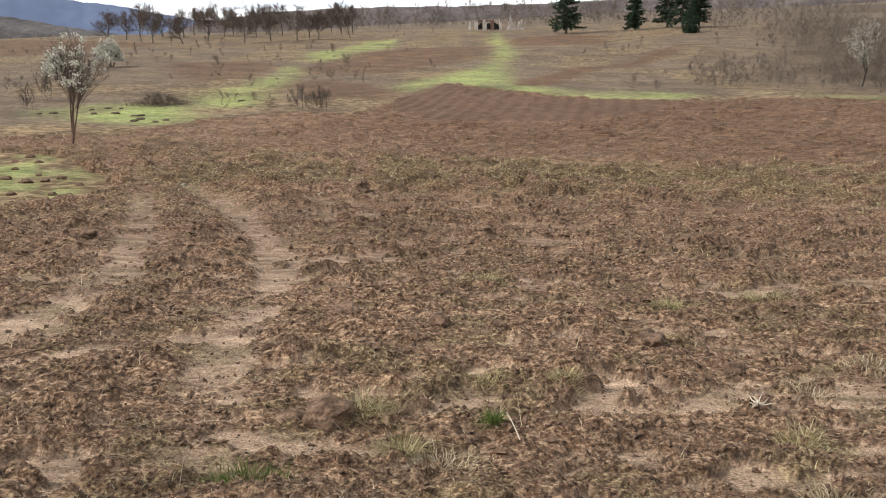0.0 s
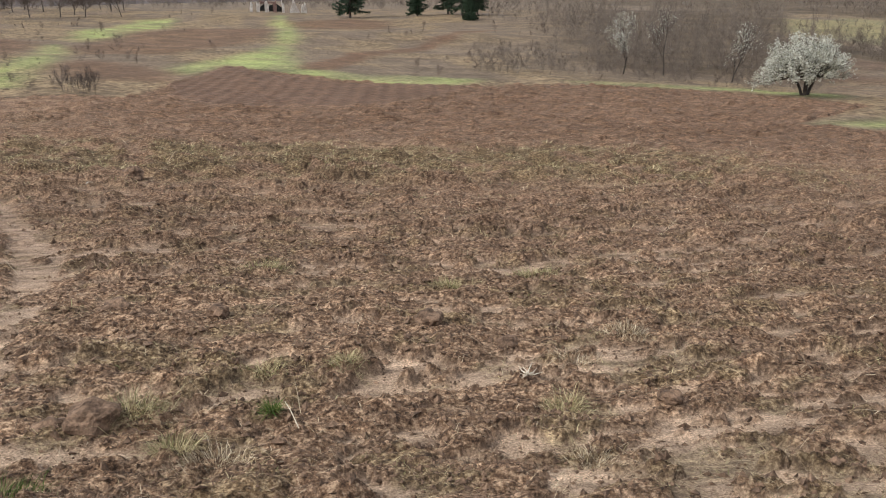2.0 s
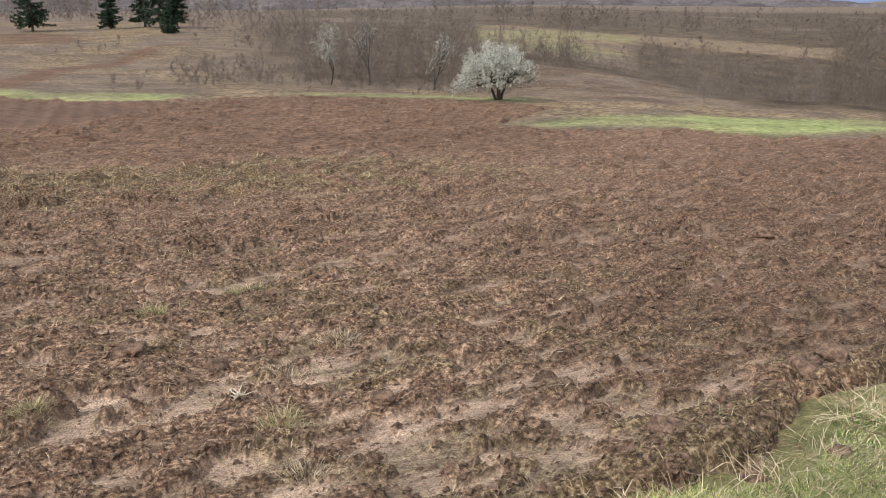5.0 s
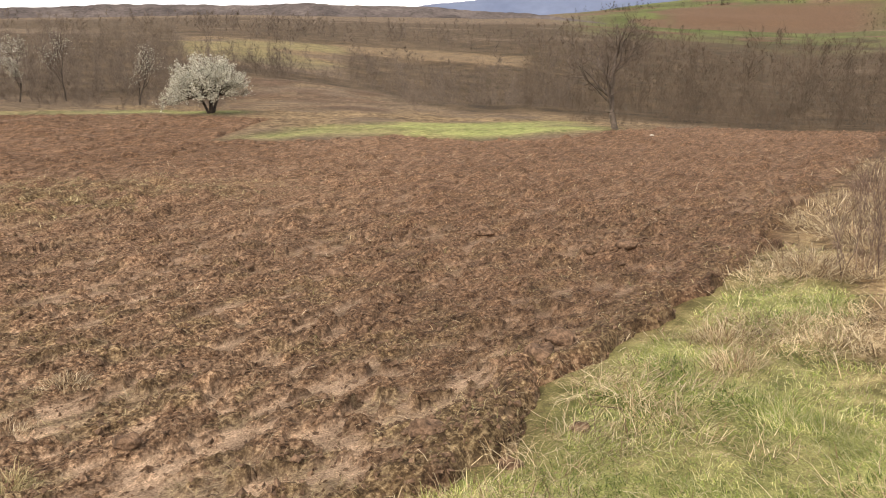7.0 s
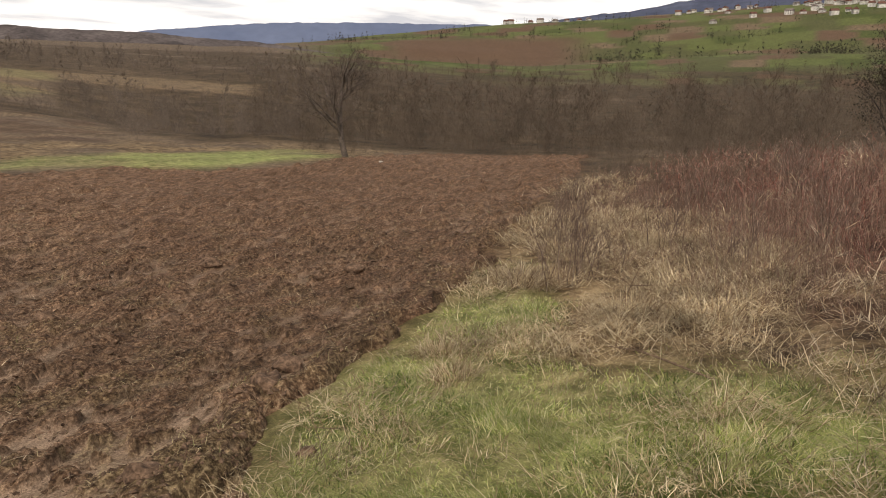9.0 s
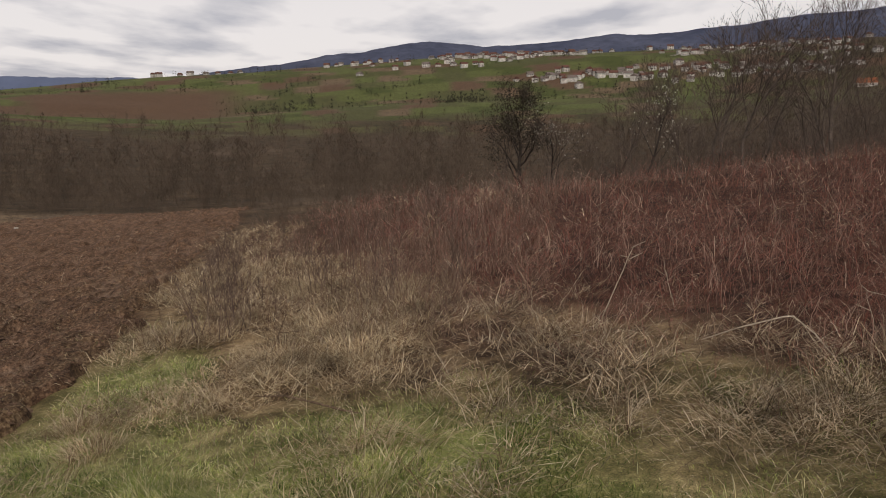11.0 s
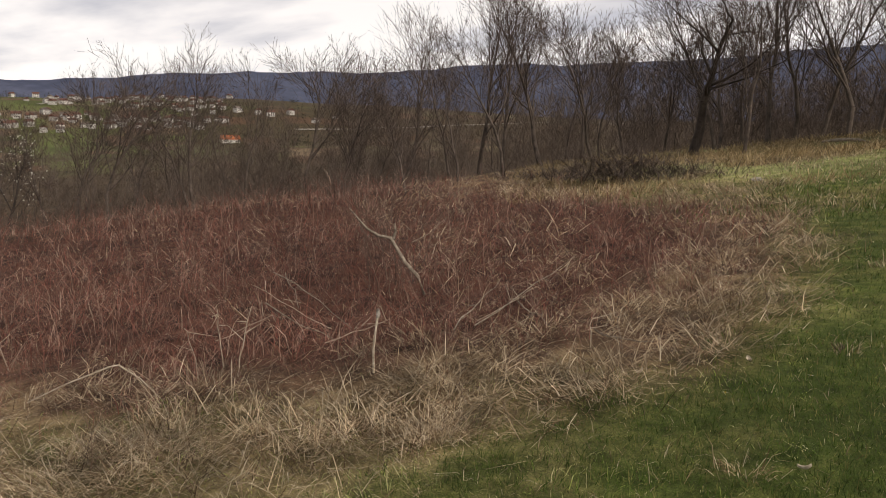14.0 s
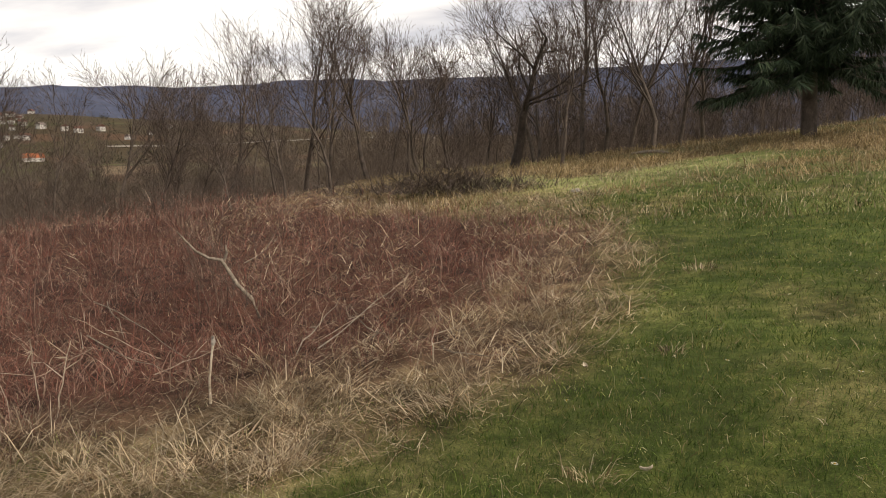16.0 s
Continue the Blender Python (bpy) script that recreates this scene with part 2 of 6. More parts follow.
BRIGHT_STRAW = strands("sunbleached_grass_blades", [(0.34, 0.25, 0.15), (0.62, 0.51, 0.34), (0.46, 0.36, 0.22), (0.74, 0.64, 0.46), (0.24, 0.16, 0.09), (0.15, 0.095, 0.06)], 0.7, 0.25, 2.2, 0.42, 1.42)
GOLD_STRAW = strands("golden_grass_blades", [(0.20, 0.135, 0.068), (0.45, 0.335, 0.185), (0.62, 0.49, 0.30), (0.28, 0.21, 0.105), (0.16, 0.13, 0.055)], 0.7, 0.35, 1.2, 0.6, 1.25)
LITTER = strands("bleached_straw", [(0.10, 0.06, 0.04), (0.28, 0.205, 0.13), (0.54, 0.44, 0.31), (0.18, 0.12, 0.075), (0.38, 0.295, 0.19)], 0.7, 0.1, 2.5, 0.6, 1.3)
PALE_BLADE = strands("pale_grass_blades", [(0.28, 0.35, 0.09), (0.58, 0.53, 0.27), (0.74, 0.66, 0.41), (0.15, 0.23, 0.045), (0.80, 0.73, 0.50), (0.22, 0.30, 0.065), (0.36, 0.40, 0.12), (0.12, 0.19, 0.04)], 0.65, 0.5, 2.4, 0.62, 1.6)
SCRUB_TWIG = strands("soft_grey_scrub", [(0.10, 0.076, 0.062), (0.13, 0.10, 0.084), (0.155, 0.12, 0.10), (0.115, 0.085, 0.07)], 0.95, 0.3)
HEDGE_TWIG = strands("dark_hedge_twigs", [(0.055, 0.052, 0.038), (0.075, 0.068, 0.052), (0.06, 0.062, 0.04)], 0.95, 0.3)
PETAL = strands("white_blossom", [(0.48, 0.46, 0.38), (0.66, 0.64, 0.56), (0.76, 0.75, 0.68), (0.40, 0.39, 0.30)], 0.7, 0.4)
NEEDLE = strands("spruce_needles", [(0.014, 0.027, 0.015), (0.026, 0.048, 0.024), (0.042, 0.064, 0.03), (0.02, 0.034, 0.017)], 0.7)
# distance haze put into the base colours: blue for both mountain ranges
MOUNTAIN = rough_surface("wooded_mountain_blue_haze", (0.045, 0.056, 0.098), (0.085, 0.098, 0.15), 0.006, 1.0, 0, 0.03, grit=(0.75, 1.15))
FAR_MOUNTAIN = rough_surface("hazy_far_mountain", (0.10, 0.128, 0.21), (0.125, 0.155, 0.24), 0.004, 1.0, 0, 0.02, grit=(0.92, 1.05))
PLASTER = rough_surface("white_plaster", (0.40, 0.38, 0.35), (0.76, 0.74, 0.70), 0.05, 0.9, 0)
ROOF = rough_surface("clay_roof_tiles", (0.10, 0.05, 0.04), (0.20, 0.095, 0.072), 0.3, 0.9, 0)
GREY_ROOF = rough_surface("weathered_roof", (0.14, 0.11, 0.10), (0.26, 0.22, 0.2), 0.3, 0.9, 0)
STONE = rough_surface("pale_stone", (0.28, 0.25, 0.21), (0.55, 0.51, 0.45), 6.0, 0.85, 0.004, 40)
RUIN = rough_surface("crumbling_wall", (0.34, 0.28, 0.24), (0.74, 0.68, 0.61), 0.8, 0.95, 0.01, 8)
DARK = rough_surface("dark_opening", (0.01, 0.01, 0.01), (0.03, 0.027, 0.025), 2.0, 0.95, 0)
GRAVEL = rough_surface("pale_gravel_road", (0.24, 0.215, 0.185), (0.38, 0.35, 0.31), 0.5, 0.95, 0)


# ---- noise and mesh tools ----
LATTICE = np.random.default_rng(7).random((256, 256))


def vnoise(x, y):
    """Smooth value noise, 0 to 1, one lattice cell per unit."""
    xi, yi = np.floor(x).astype(int), np.floor(y).astype(int)
    u, v = x - xi, y - yi
    u, v = u * u * (3 - 2 * u), v * v * (3 - 2 * v)
    a, b = LATTICE[xi & 255, yi & 255], LATTICE[(xi + 1) & 255, yi & 255]
    c, d = LATTICE[xi & 255, (yi + 1) & 255], LATTICE[(xi + 1) & 255, (yi + 1) & 255]
    return (a * (1 - u) + b * u) * (1 - v) + (c * (1 - u) + d * u) * v


def fbm(x, y, octaves=4):
    s, w, tot = 0.0, 1.0, 0.0
    for o in range(octaves):
        s = s + w * vnoise(x * 2 ** o + 17.3 * o, y * 2 ** o - 9.1 * o)
        tot, w = tot + w, w * 0.5
    return s / tot


def edge_distance(x, y, poly):
    """Metres to the outline of a polygon: positive inside, negative outside."""
    x, y = np.asarray(x, float), np.asarray(y, float)
    best, inside = np.full(x.shape, 1e9), np.zeros(x.shape, bool)
    for (ax, ay), (bx, by) in zip(poly, poly[1:] + poly[:1]):
        dx, dy = bx - ax, by - ay
        s = np.clip(((x - ax) * dx + (y - ay) * dy) / (dx * dx + dy * dy), 0, 1)
        best = np.minimum(best, np.hypot(x - ax - s * dx, y - ay - s * dy))
        cross = ((ay > y) != (by > y)) & (x < dx * (y - ay) / (dy if dy else 1e-9) + ax)
        inside ^= cross
    return np.where(inside, best, -best)


def line_distance(x, y, pts):
    x, y = np.asarray(x, float), np.asarray(y, float)
    best = np.full(x.shape, 1e9)
    for (ax, ay), (bx, by) in zip(pts, pts[1:]):
        dx, dy = bx - ax, by - ay
        s = np.clip(((x - ax) * dx + (y - ay) * dy) / (dx * dx + dy * dy), 0, 1)
        best = np.minimum(best, np.hypot(x - ax - s * dx, y - ay - s * dy))
    return best


def polar(az, r):
    a = np.radians(az)
    return r * np.sin(a), r * np.cos(a)


def mesh_of(name, verts, faces, mat=None, smooth_faces=False, attributes=()):
    """A mesh from arrays of places and of triangles or quads."""
    me = bpy.data.meshes.new(name)
    verts, faces = np.asarray(verts, np.float32), np.asarray(faces, np.int32)
    n, k = faces.shape
    me.vertices.add(len(verts))
    me.vertices.foreach_set("co", verts.ravel())
    me.loops.add(n * k)
    me.loops.foreach_set("vertex_index", faces.ravel())
    me.polygons.add(n)
    me.polygons.foreach_set("loop_start", np.arange(0, n * k, k, dtype=np.int32))
    me.polygons.foreach_set("use_smooth", np.full(n, smooth_faces))
    for key, values in attributes:
        me.attributes.new(key, "FLOAT", "POINT").data.foreach_set("value", np.asarray(values, np.float32))
    me.update(calc_edges=True)
    if mat:
        me.materials.append(mat)
    return me


def part(name, me, parent, label="", kind=""):
    ob = new(name, me)
    ob.parent = parent
    return tagged(ob, label, kind=kind)


def empty(name, m, label, category, group=""):
    ob = new(name)
    ob.matrix_world = m
    return tagged(ob, label, category, group)


def grid_faces(rows, cols):
    i = np.arange(rows - 1)[:, None] * cols + np.arange(cols - 1)[None, :]
    return np.stack([i, i + 1, i + cols + 1, i + cols], -1).reshape(-1, 4)


def tubes(p0, p1, r0, r1, sides):
    """Tapered open prisms; with two sides a flat strip."""
    d = p1 - p0
    d = d / np.maximum(np.linalg.norm(d, axis=1, keepdims=True), 1e-9)
    ref = np.where(np.abs(d[:, 2:3]) > 0.9, np.array([[1.0, 0, 0]]), np.array([[0, 0, 1.0]]))
    u = np.cross(d, ref)
    u /= np.maximum(np.linalg.norm(u, axis=1, keepdims=True), 1e-9)
    v = np.cross(d, u)
    n = len(p0)
    if sides == 2:
        turn = np.random.default_rng(n).random(n)[:, None] * math.pi
        w = u * np.cos(turn) + v * np.sin(turn)
        verts = np.stack([p0 - w * r0[:, None], p0 + w * r0[:, None], p1 + w * r1[:, None], p1 - w * r1[:, None]], 1).reshape(-1, 3)
        return verts, np.arange(4 * n).reshape(n, 4)
    ang = np.arange(sides) * 2 * math.pi / sides
    ring = u[:, None] * np.cos(ang)[None, :, None] + v[:, None] * np.sin(ang)[None, :, None]
    verts = np.concatenate([p0[:, None] + ring * r0[:, None, None], p1[:, None] + ring * r1[:, None, None]], 1).reshape(-1, 3)
    k = np.arange(sides)
    one = np.stack([k, (k + 1) % sides, (k + 1) % sides + sides, k + sides], 1)
    return verts, (np.arange(n)[:, None, None] * 2 * sides + one[None]).reshape(-1, 4)


def join(pieces):
    vs, fs, n = [], [], 0
    for v, f in pieces:
        vs.append(v)
        fs.append(f + n)
        n += len(v)
    return np.concatenate(vs), np.concatenate(fs)


# ---- the lie of the land (metres; the first eye stands over the origin, EYE above the grass) ----
EYE = 1.72
RINGS = (40, 65, 110, 180, 400, 900, 1600, 3200)
# heights relative to the eye along each compass direction, ring by ring
LAND = {
    -30: (-2.6, -1.6, 0.5, 3.0, 4, 0, 10, 30),
    0: (-3.2, -2.4, -1.4, 1.9, 5, 14, 28, 60),
    20: (-3.6, -3.5, -1.9, 1.0, 6, 16, 30, 60),
    37: (-4.1, -4.9, -3.4, -0.6, 5, 14, 26, 50),
    55: (-4.7, -5.8, -9.0, -6.0, 0, 8, 20, 30),
    75: (-4.7, -7.0, -10.5, -12, -10, -7, 60, 40),
    95: (-4.0, -7.0, -10, -12, -11, 3, 90, 95),
    120: (-2.2, -4.0, -7.5, -9.5, -6, 12, 98, 135),
    150: (0.3, 0.2, -2.0, -4.0, -2, 15, 60, 120),
    180: (2.6, 4.6, 7.5, 11, 20, 40, 60, 100),
    250: (1.5, 3.0, 5.0, 8.0, 16, 40, 60, 100),
}


def smooth(a, b, v):
    s = np.clip((v - a) / (b - a), 0, 1)
    return s * s * (3 - 2 * s)


def height(x, y):
    """Height of the ground without its fine relief."""
    x, y = np.asarray(x, float), np.asarray(y, float)
    r = np.maximum(np.hypot(x, y), 0.01)
    az = np.degrees(np.arctan2(x, y))
    keys = sorted(LAND)
    k = np.array([keys[-1] - 360] + keys + [keys[0] + 360], float)
    tab = np.array([LAND[keys[-1]]] + [LAND[a] for a in keys] + [LAND[keys[0]]], float)
    a = np.where(az < k[0], az + 360, np.where(az > k[-1], az - 360, az))
    i = np.clip(np.searchsorted(k, a) - 1, 0, len(k) - 2)
    u = (a - k[i]) / (k[i + 1] - k[i])
    u = u * u * (3 - 2 * u) * 0.6 + u * 0.4
    lr = np.log(np.array(RINGS, float))
    q = np.log(np.clip(r, RINGS[0], RINGS[-1]))
    j = np.clip(np.searchsorted(lr, q) - 1, 0, len(lr) - 2)
    w = (q - lr[j]) / (lr[j + 1] - lr[j])
    w = w * w * (3 - 2 * w) * 0.5 + w * 0.5
    f = (tab[i, j] * (1 - w) + tab[i, j + 1] * w) * (1 - u) + (tab[i + 1, j] * (1 - w) + tab[i + 1, j + 1] * w) * u
    n = -EYE - 0.05 * x - 0.10 * y + 0.0016 * np.clip(y, 0, 45) ** 2
    s = smooth(24, 44, r)
    return n * (1 - s) + f * s + EYE


FIELD = [(-22, 3.4), (-8, 3.1), (-2, 2.85), (2.0, 2.5), (2.8, 2.5), (3.6, 2.2), (4.1, 2.45), (4.5, 2.65), (5.3, 2.7), (8.2, 2.85), (16, 4.2), (22.4, 4.9), (30, 6), (45, 9), (61, 11.5), (60, 15),
         (54, 16), (36.2, 18.6), (33, 19.2), (30, 21.7), (28.9, 25.5), (24.5, 26), (21, 28.6), (25.5, 31.5), (30, 35), (29, 38.8),
         (27.4, 41.9), (20.3, 42.8), (17, 43.2), (10.7, 42.8), (8.3, 43.3), (4.4, 47), (2.1, 50.3), (-0.1, 53.1), (-2.5, 43.7),
         (-4.1, 37), (-7, 38.3), (-9.7, 33.7), (-11, 29), (-15, 26.5), (-24, 25)]
# patch of turf left standing in the field
ISLAND = [(-9, 12.9), (-6.5, 14.5), (-6.6, 16.6), (-7.8, 18.8), (-10.2, 22.3), (-13.5, 23.4), (-20, 21.5), (-20, 13)]
THICKET = [(11.6, 0.5), (9.0, -1.2), (6.4, -2.5), (5.3, -3.4), (4.8, -4.4), (4.1, -5.9), (4.4, -8.0), (5.4, -10.8), (8, -13.6), (13, -15), (17, -16.5),
           (25, -23), (38, -21), (48, -6), (48, 4.5), (26, 3.6), (18, 2.6)]
LAWN = [(-6, 1.5), (1.5, 0.6), (3.3, 1.0), (4.2, 0.2), (4.1, -0.9), (3.7, -1.9), (3.3, -2.7), (3.2, -3.4), (3.1, -4.4), (3.05, -5.2), (3.1, -6.2), (3.6, -8.0), (4.5, -10.2), (7.0, -13.8), (9.5, -19), (9, -30), (4, -60), (-30, -60), (-40, 0)]
RUT_A = [(-6, 5.2), (-4.6, 5.6), (-3.6, 6.2), (-3.4, 6.9), (-3.6, 8.8), (-4.2, 11), (-4.7, 12.8), (-5.6, 15.5)]
RUT_B = [(-1.4, 4.3), (-1.5, 5), (-1.7, 5.9), (-1.75, 6.8), (-1.85, 8.9), (-2.3, 10.7), (-3.1, 12.7), (-4.2, 15.2), (-5.4, 17)]
RUT_C = [(-1.8, 6.4), (-2.4, 6.0), (-3.4, 5.4), (-4.6, 5.0)]
# grass strips and old tilled plots on the far rise: outlines in metres
DRY_STRIP = [(-24, 29), (-16.2, 31.2), (-11.1, 31.2), (-9.5, 27), (-12.7, 25.5), (-22, 24)]
STRIP_LOW = [(-19.1, 38.9), (-16.6, 43.3), (-12.2, 42.4), (-9.9, 34.5), (-11.0, 31.5), (-14.4, 34.2), (-17.6, 36.7)]
STRIP_CLIMB = [(-14.6, 45.7), (-12.2, 52.5), (-12.9, 73.4), (-10.5, 66.0), (-9.7, 48.1), (-9.0, 41.2), (-11.2, 39.8)]
STRIP_TOP = [(-13.6, 87.6), (-12.4, 133.4), (-7.2, 132.2), (-7.1, 115.5), (-10.1, 84.5), (-12.2, 78.1)]
STRIP_ARC = [(-3.3, 52.3), (-0.7, 59.1), (2.4, 68.9), (4.4, 80.8), (6.6, 105.8), (7.0, 134.5), (8.8, 142.6), (9.4, 121.6), (5.9, 76.3), (4.8, 65.2), (4.7, 52.1),
             (6.8, 48.8), (13.8, 47.6), (12.6, 43.2), (6.3, 42.6), (1.8, 49.0), (-0.1, 54.3), (-2.1, 48.8)]
STRIP_EAST = [(22.5, 28.5), (27, 29.5), (36, 31), (45, 25.5), (37.5, 18.8), (30, 22.5), (28, 26.5)]
STRIP_MEADOW = [(8, -13.5), (14, -17), (21, -25), (24, -36), (9, -42), (6, -22)]
STRIP_TREE = [(19, 43.4), (28, 42.6), (31, 39), (33.5, 41.5), (28, 45.5), (19, 46)]
GREEN_STRIPS = [STRIP_LOW, STRIP_CLIMB, STRIP_TOP, STRIP_ARC, STRIP_EAST, ISLAND, STRIP_MEADOW, STRIP_TREE]
BANK_LINE = [(5.0, 52.1), (10.4, 68.5), (15.5, 76.4), (25.4, 94.7), (33.2, 106.3)]
PLOT_WEST = [(-17.9, 56.7), (-22.3, 73.9), (-17.4, 77.6), (-14.0, 75.6), (-13.1, 58.0), (-16.2, 54.4)]
PLOT_MIDDLE = [(-11.3, 68.3), (-8.8, 93.9), (1.1, 109.1), (6.8, 105.6), (2.3, 80.4), (-3.6, 64.6), (-9.3, 63.6)]
PLOT_NEAR = [(-10.0, 53.4), (-8.4, 56.9), (-6.0, 55.3), (-2.8, 49.5), (-2.8, 44.3), (-5.6, 45.3), (-8.4, 48.2)]
PLOT_TOP = [(9.1, 128.1), (19.8, 142.3), (24.7, 132.0), (21.1, 114.7), (11.0, 109.8)]
PLOT_FAR = [(-60, 80), (-38, 82), (-40, 130), (-70, 130)]
OLD_PLOTS = [PLOT_WEST, PLOT_MIDDLE, PLOT_NEAR, PLOT_TOP, PLOT_FAR]
# darker ploughed hump at the far side of the field
MOUND = [(-2.2, 37.2), (-2.6, 43), (-1.5, 47.7), (-0.1, 54.0), (1.8, 49.3), (4.0, 45.2), (6.3, 43.0), (12.4, 43.3), (10.0, 38.8), (6.7, 34.4), (3.5, 33.1), (-0.5, 33.3)]


def field_edge(x, y):
    """Metres inside the tilled soil (negative: outside it)."""
    return np.minimum(edge_distance(x, y, FIELD), -edge_distance(x, y, ISLAND))


def ground_cover(x, y):
    """How much green grass, dry grass, bare soil and thicket floor lies at each place."""
    r = np.maximum(np.hypot(x, y), 0.01)
    az = np.degrees(np.arctan2(x, y))
    wob = (fbm(x * 0.9, y * 0.9, 3) - 0.5) * 2.2 + (fbm(x * 0.15, y * 0.15, 3) - 0.5) * np.clip(r * 0.05, 0, 6)
    lawn = smooth(-0.5, 0.6, edge_distance(x, y, LAWN) + wob * 0.5)
    thick = smooth(-0.3, 1.0, edge_distance(x, y, THICKET) + wob * 0.6)
    near = 1 - smooth(24, 44, r)
    # thicket tone patched under the fringe straw too, as shade between its blades
    thick = np.maximum(thick, 0.7 * smooth(-2.8, -1.2, edge_distance(x, y, THICKET) + wob * 0.5) * (1 - lawn) * smooth(0.36, 0.52, fbm(x * 1.4, y * 1.4, 3)))
    verge = smooth(6.6, 4.4, r + wob * 0.6 - 4.0 * smooth(1.0, 2.4, y)) * smooth(4.2, 3.0, y)
    patch = fbm(x * 0.8, y * 0.8, 4)
    green = np.maximum(lawn * (0.98 - 0.45 * smooth(0.42, 0.7, fbm(x * 0.9, y * 0.9, 4))), (0.4 + 0.3 * smooth(80, 96, az)) * verge * smooth(0.42, 0.56, patch))
    fresh = verge * (0.6 + 0.35 * smooth(0.4, 0.6, patch)) * (1 - lawn) * (1 - 0.6 * smooth(96, 110, az))
    fresh = np.maximum(fresh, lawn * (0.06 + 0.40 * smooth(0.42, 0.64, fbm(x * 0.35, y * 0.35, 4)) * smooth(5, 14, r)))
    dry = near * (1 - thick) * 0.95
    soil = 0.9 * smooth(-0.5, 0.5, field_edge(x, y))
    for k, s in enumerate(GREEN_STRIPS):
        e = smooth(-1.2, 1.8, edge_distance(x, y, s) + wob * 0.5)
        if s is ISLAND:
            e = e * smooth(0.40, 0.56, fbm(x * 1.3, y * 1.3, 4))
        fresh = np.maximum(fresh, e * (0.4 + 0.6 * smooth(0.3, 0.6, fbm(x * 0.3, y * 0.3, 4))))
    for s in OLD_PLOTS:
        soil = np.maximum(soil, 0.75 * smooth(-1.5, 1.5, edge_distance(x, y, s) + wob * 0.6))
    soil = np.maximum(soil, 0.9 * smooth(1.6, 0.5, line_distance(x, y, BANK_LINE) + wob * 0.5))
    rise = smooth(26, 40, r) * (1 - smooth(170, 200, r)) * np.maximum(smooth(24, 14, az), smooth(66, 56, r) * smooth(60, 50, az))
    dry = np.maximum(dry * (1 - smooth(26, 40, r)), rise * (0.05 + 0.6 * smooth(0.36, 0.60, fbm(x * 0.22, y * 0.12, 5))))
    dry = np.maximum(dry, near * (1 - thick) * smooth(100, 120, az) * 0.95)
    dry = np.maximum(dry, 0.95 * smooth(-1.5, 1.0, edge_distance(x, y, DRY_STRIP) + wob))
    dry = np.maximum(dry, 0.75 * smooth(38, 42, r) * smooth(62, 54, r) * smooth(34, 40, az) * smooth(72, 64, az) * smooth(0.32, 0.5, fbm(x * 0.3, y * 0.3, 4)))
    dry = np.maximum(dry, 0.7 * smooth(116, 120, az) * smooth(152, 146, az) * smooth(115, 125, r) * smooth(210, 190, r))
    # open heath and old meadows on the hillside
    upper = smooth(34.5, 36, az) * smooth(46, 44.5, az) * smooth(104, 112, r) * smooth(190, 182, r)
    dry = np.maximum(dry, 0.62 * upper * smooth(0.3, 0.5, fbm(x * 0.08, y * 0.08, 3)))
    fresh = np.maximum(fresh, 0.25 * upper * smooth(0.42, 0.6, fbm(x * 0.05 + 7, y * 0.05, 3)))
    heath = smooth(37.2, 38.4, az) * smooth(49.5, 47.5, az) * smooth(54, 58, r) * smooth(92, 84, r)
    dry = dry * (1 - heath) + 0.32 * heath * smooth(0.35, 0.6, fbm(x * 0.25, y * 0.25, 3))
    thick = np.maximum(thick, 0.45 * heath * smooth(0.35, 0.6, fbm(x * 0.4, y * 0.4, 3)))
    # straw meadow between the woods, and the far valley with its strip fields
    dry = np.maximum(dry, 0.55 * smooth(42.5, 44.5, az) * smooth(60, 57, az) * smooth(150, 165, r) * smooth(215, 195, r))
    far = smooth(300, 420, r) * smooth(58, 64, az) * smooth(185, 170, az)
    warp = 2.2 * fbm(x * 0.003, y * 0.003, 3)
    ca, cr = np.floor(az * 0.5 + warp + 0.004 * r).astype(int), np.floor(r / 62 + 1.5 * warp).astype(int)
    plot = LATTICE[(ca * 7 + cr * 13) & 255, (cr * 3 + ca) & 255]
    mottle = 0.75 + 0.5 * fbm(x * 0.02, y * 0.02, 3)
    green = np.maximum(green, far * (0.66 + 0.2 * smooth(0.4, 0.8, plot)) * (plot > 0.27) * (0.85 + 0.15 * mottle))
    fresh = np.maximum(fresh, far * 0.2 * (plot > 0.62) * (plot < 0.86) * smooth(120, 112, az))
    soil = np.maximum(soil, far * 0.7 * (plot < 0.16))
    dry = np.maximum(dry, far * 0.45 * ((plot > 0.16) & (plot < 0.27)))
    dry = np.maximum(dry, 0.62 * smooth(119, 122, az) * smooth(146, 142, az) * smooth(420, 450, r) * smooth(820, 760, r) * smooth(0.38, 0.46, fbm(x * 0.008, y * 0.008, 3)))
    brown = far * smooth(65, 67, az) * smooth(80, 76, az) * smooth(780, 860, r) * smooth(1250, 1150, r)
    soil = np.maximum(soil, 0.75 * brown)
    green, fresh = green * (1 - brown), fresh * (1 - brown)
    green = green + 0.7 * far * smooth(74, 66, az) * smooth(620, 680, r) * smooth(860, 800, r)
    green = green * (1 - 0.5 * smooth(118, 128, az) * far)
    golden = smooth(19, 25, r) * smooth(138, 146, az) * smooth(0.38, 0.52, fbm(x * 0.25, y * 0.25, 3)) * near
    fresh, green = fresh * (1 - 0.9 * golden), green * (1 - 0.9 * golden)
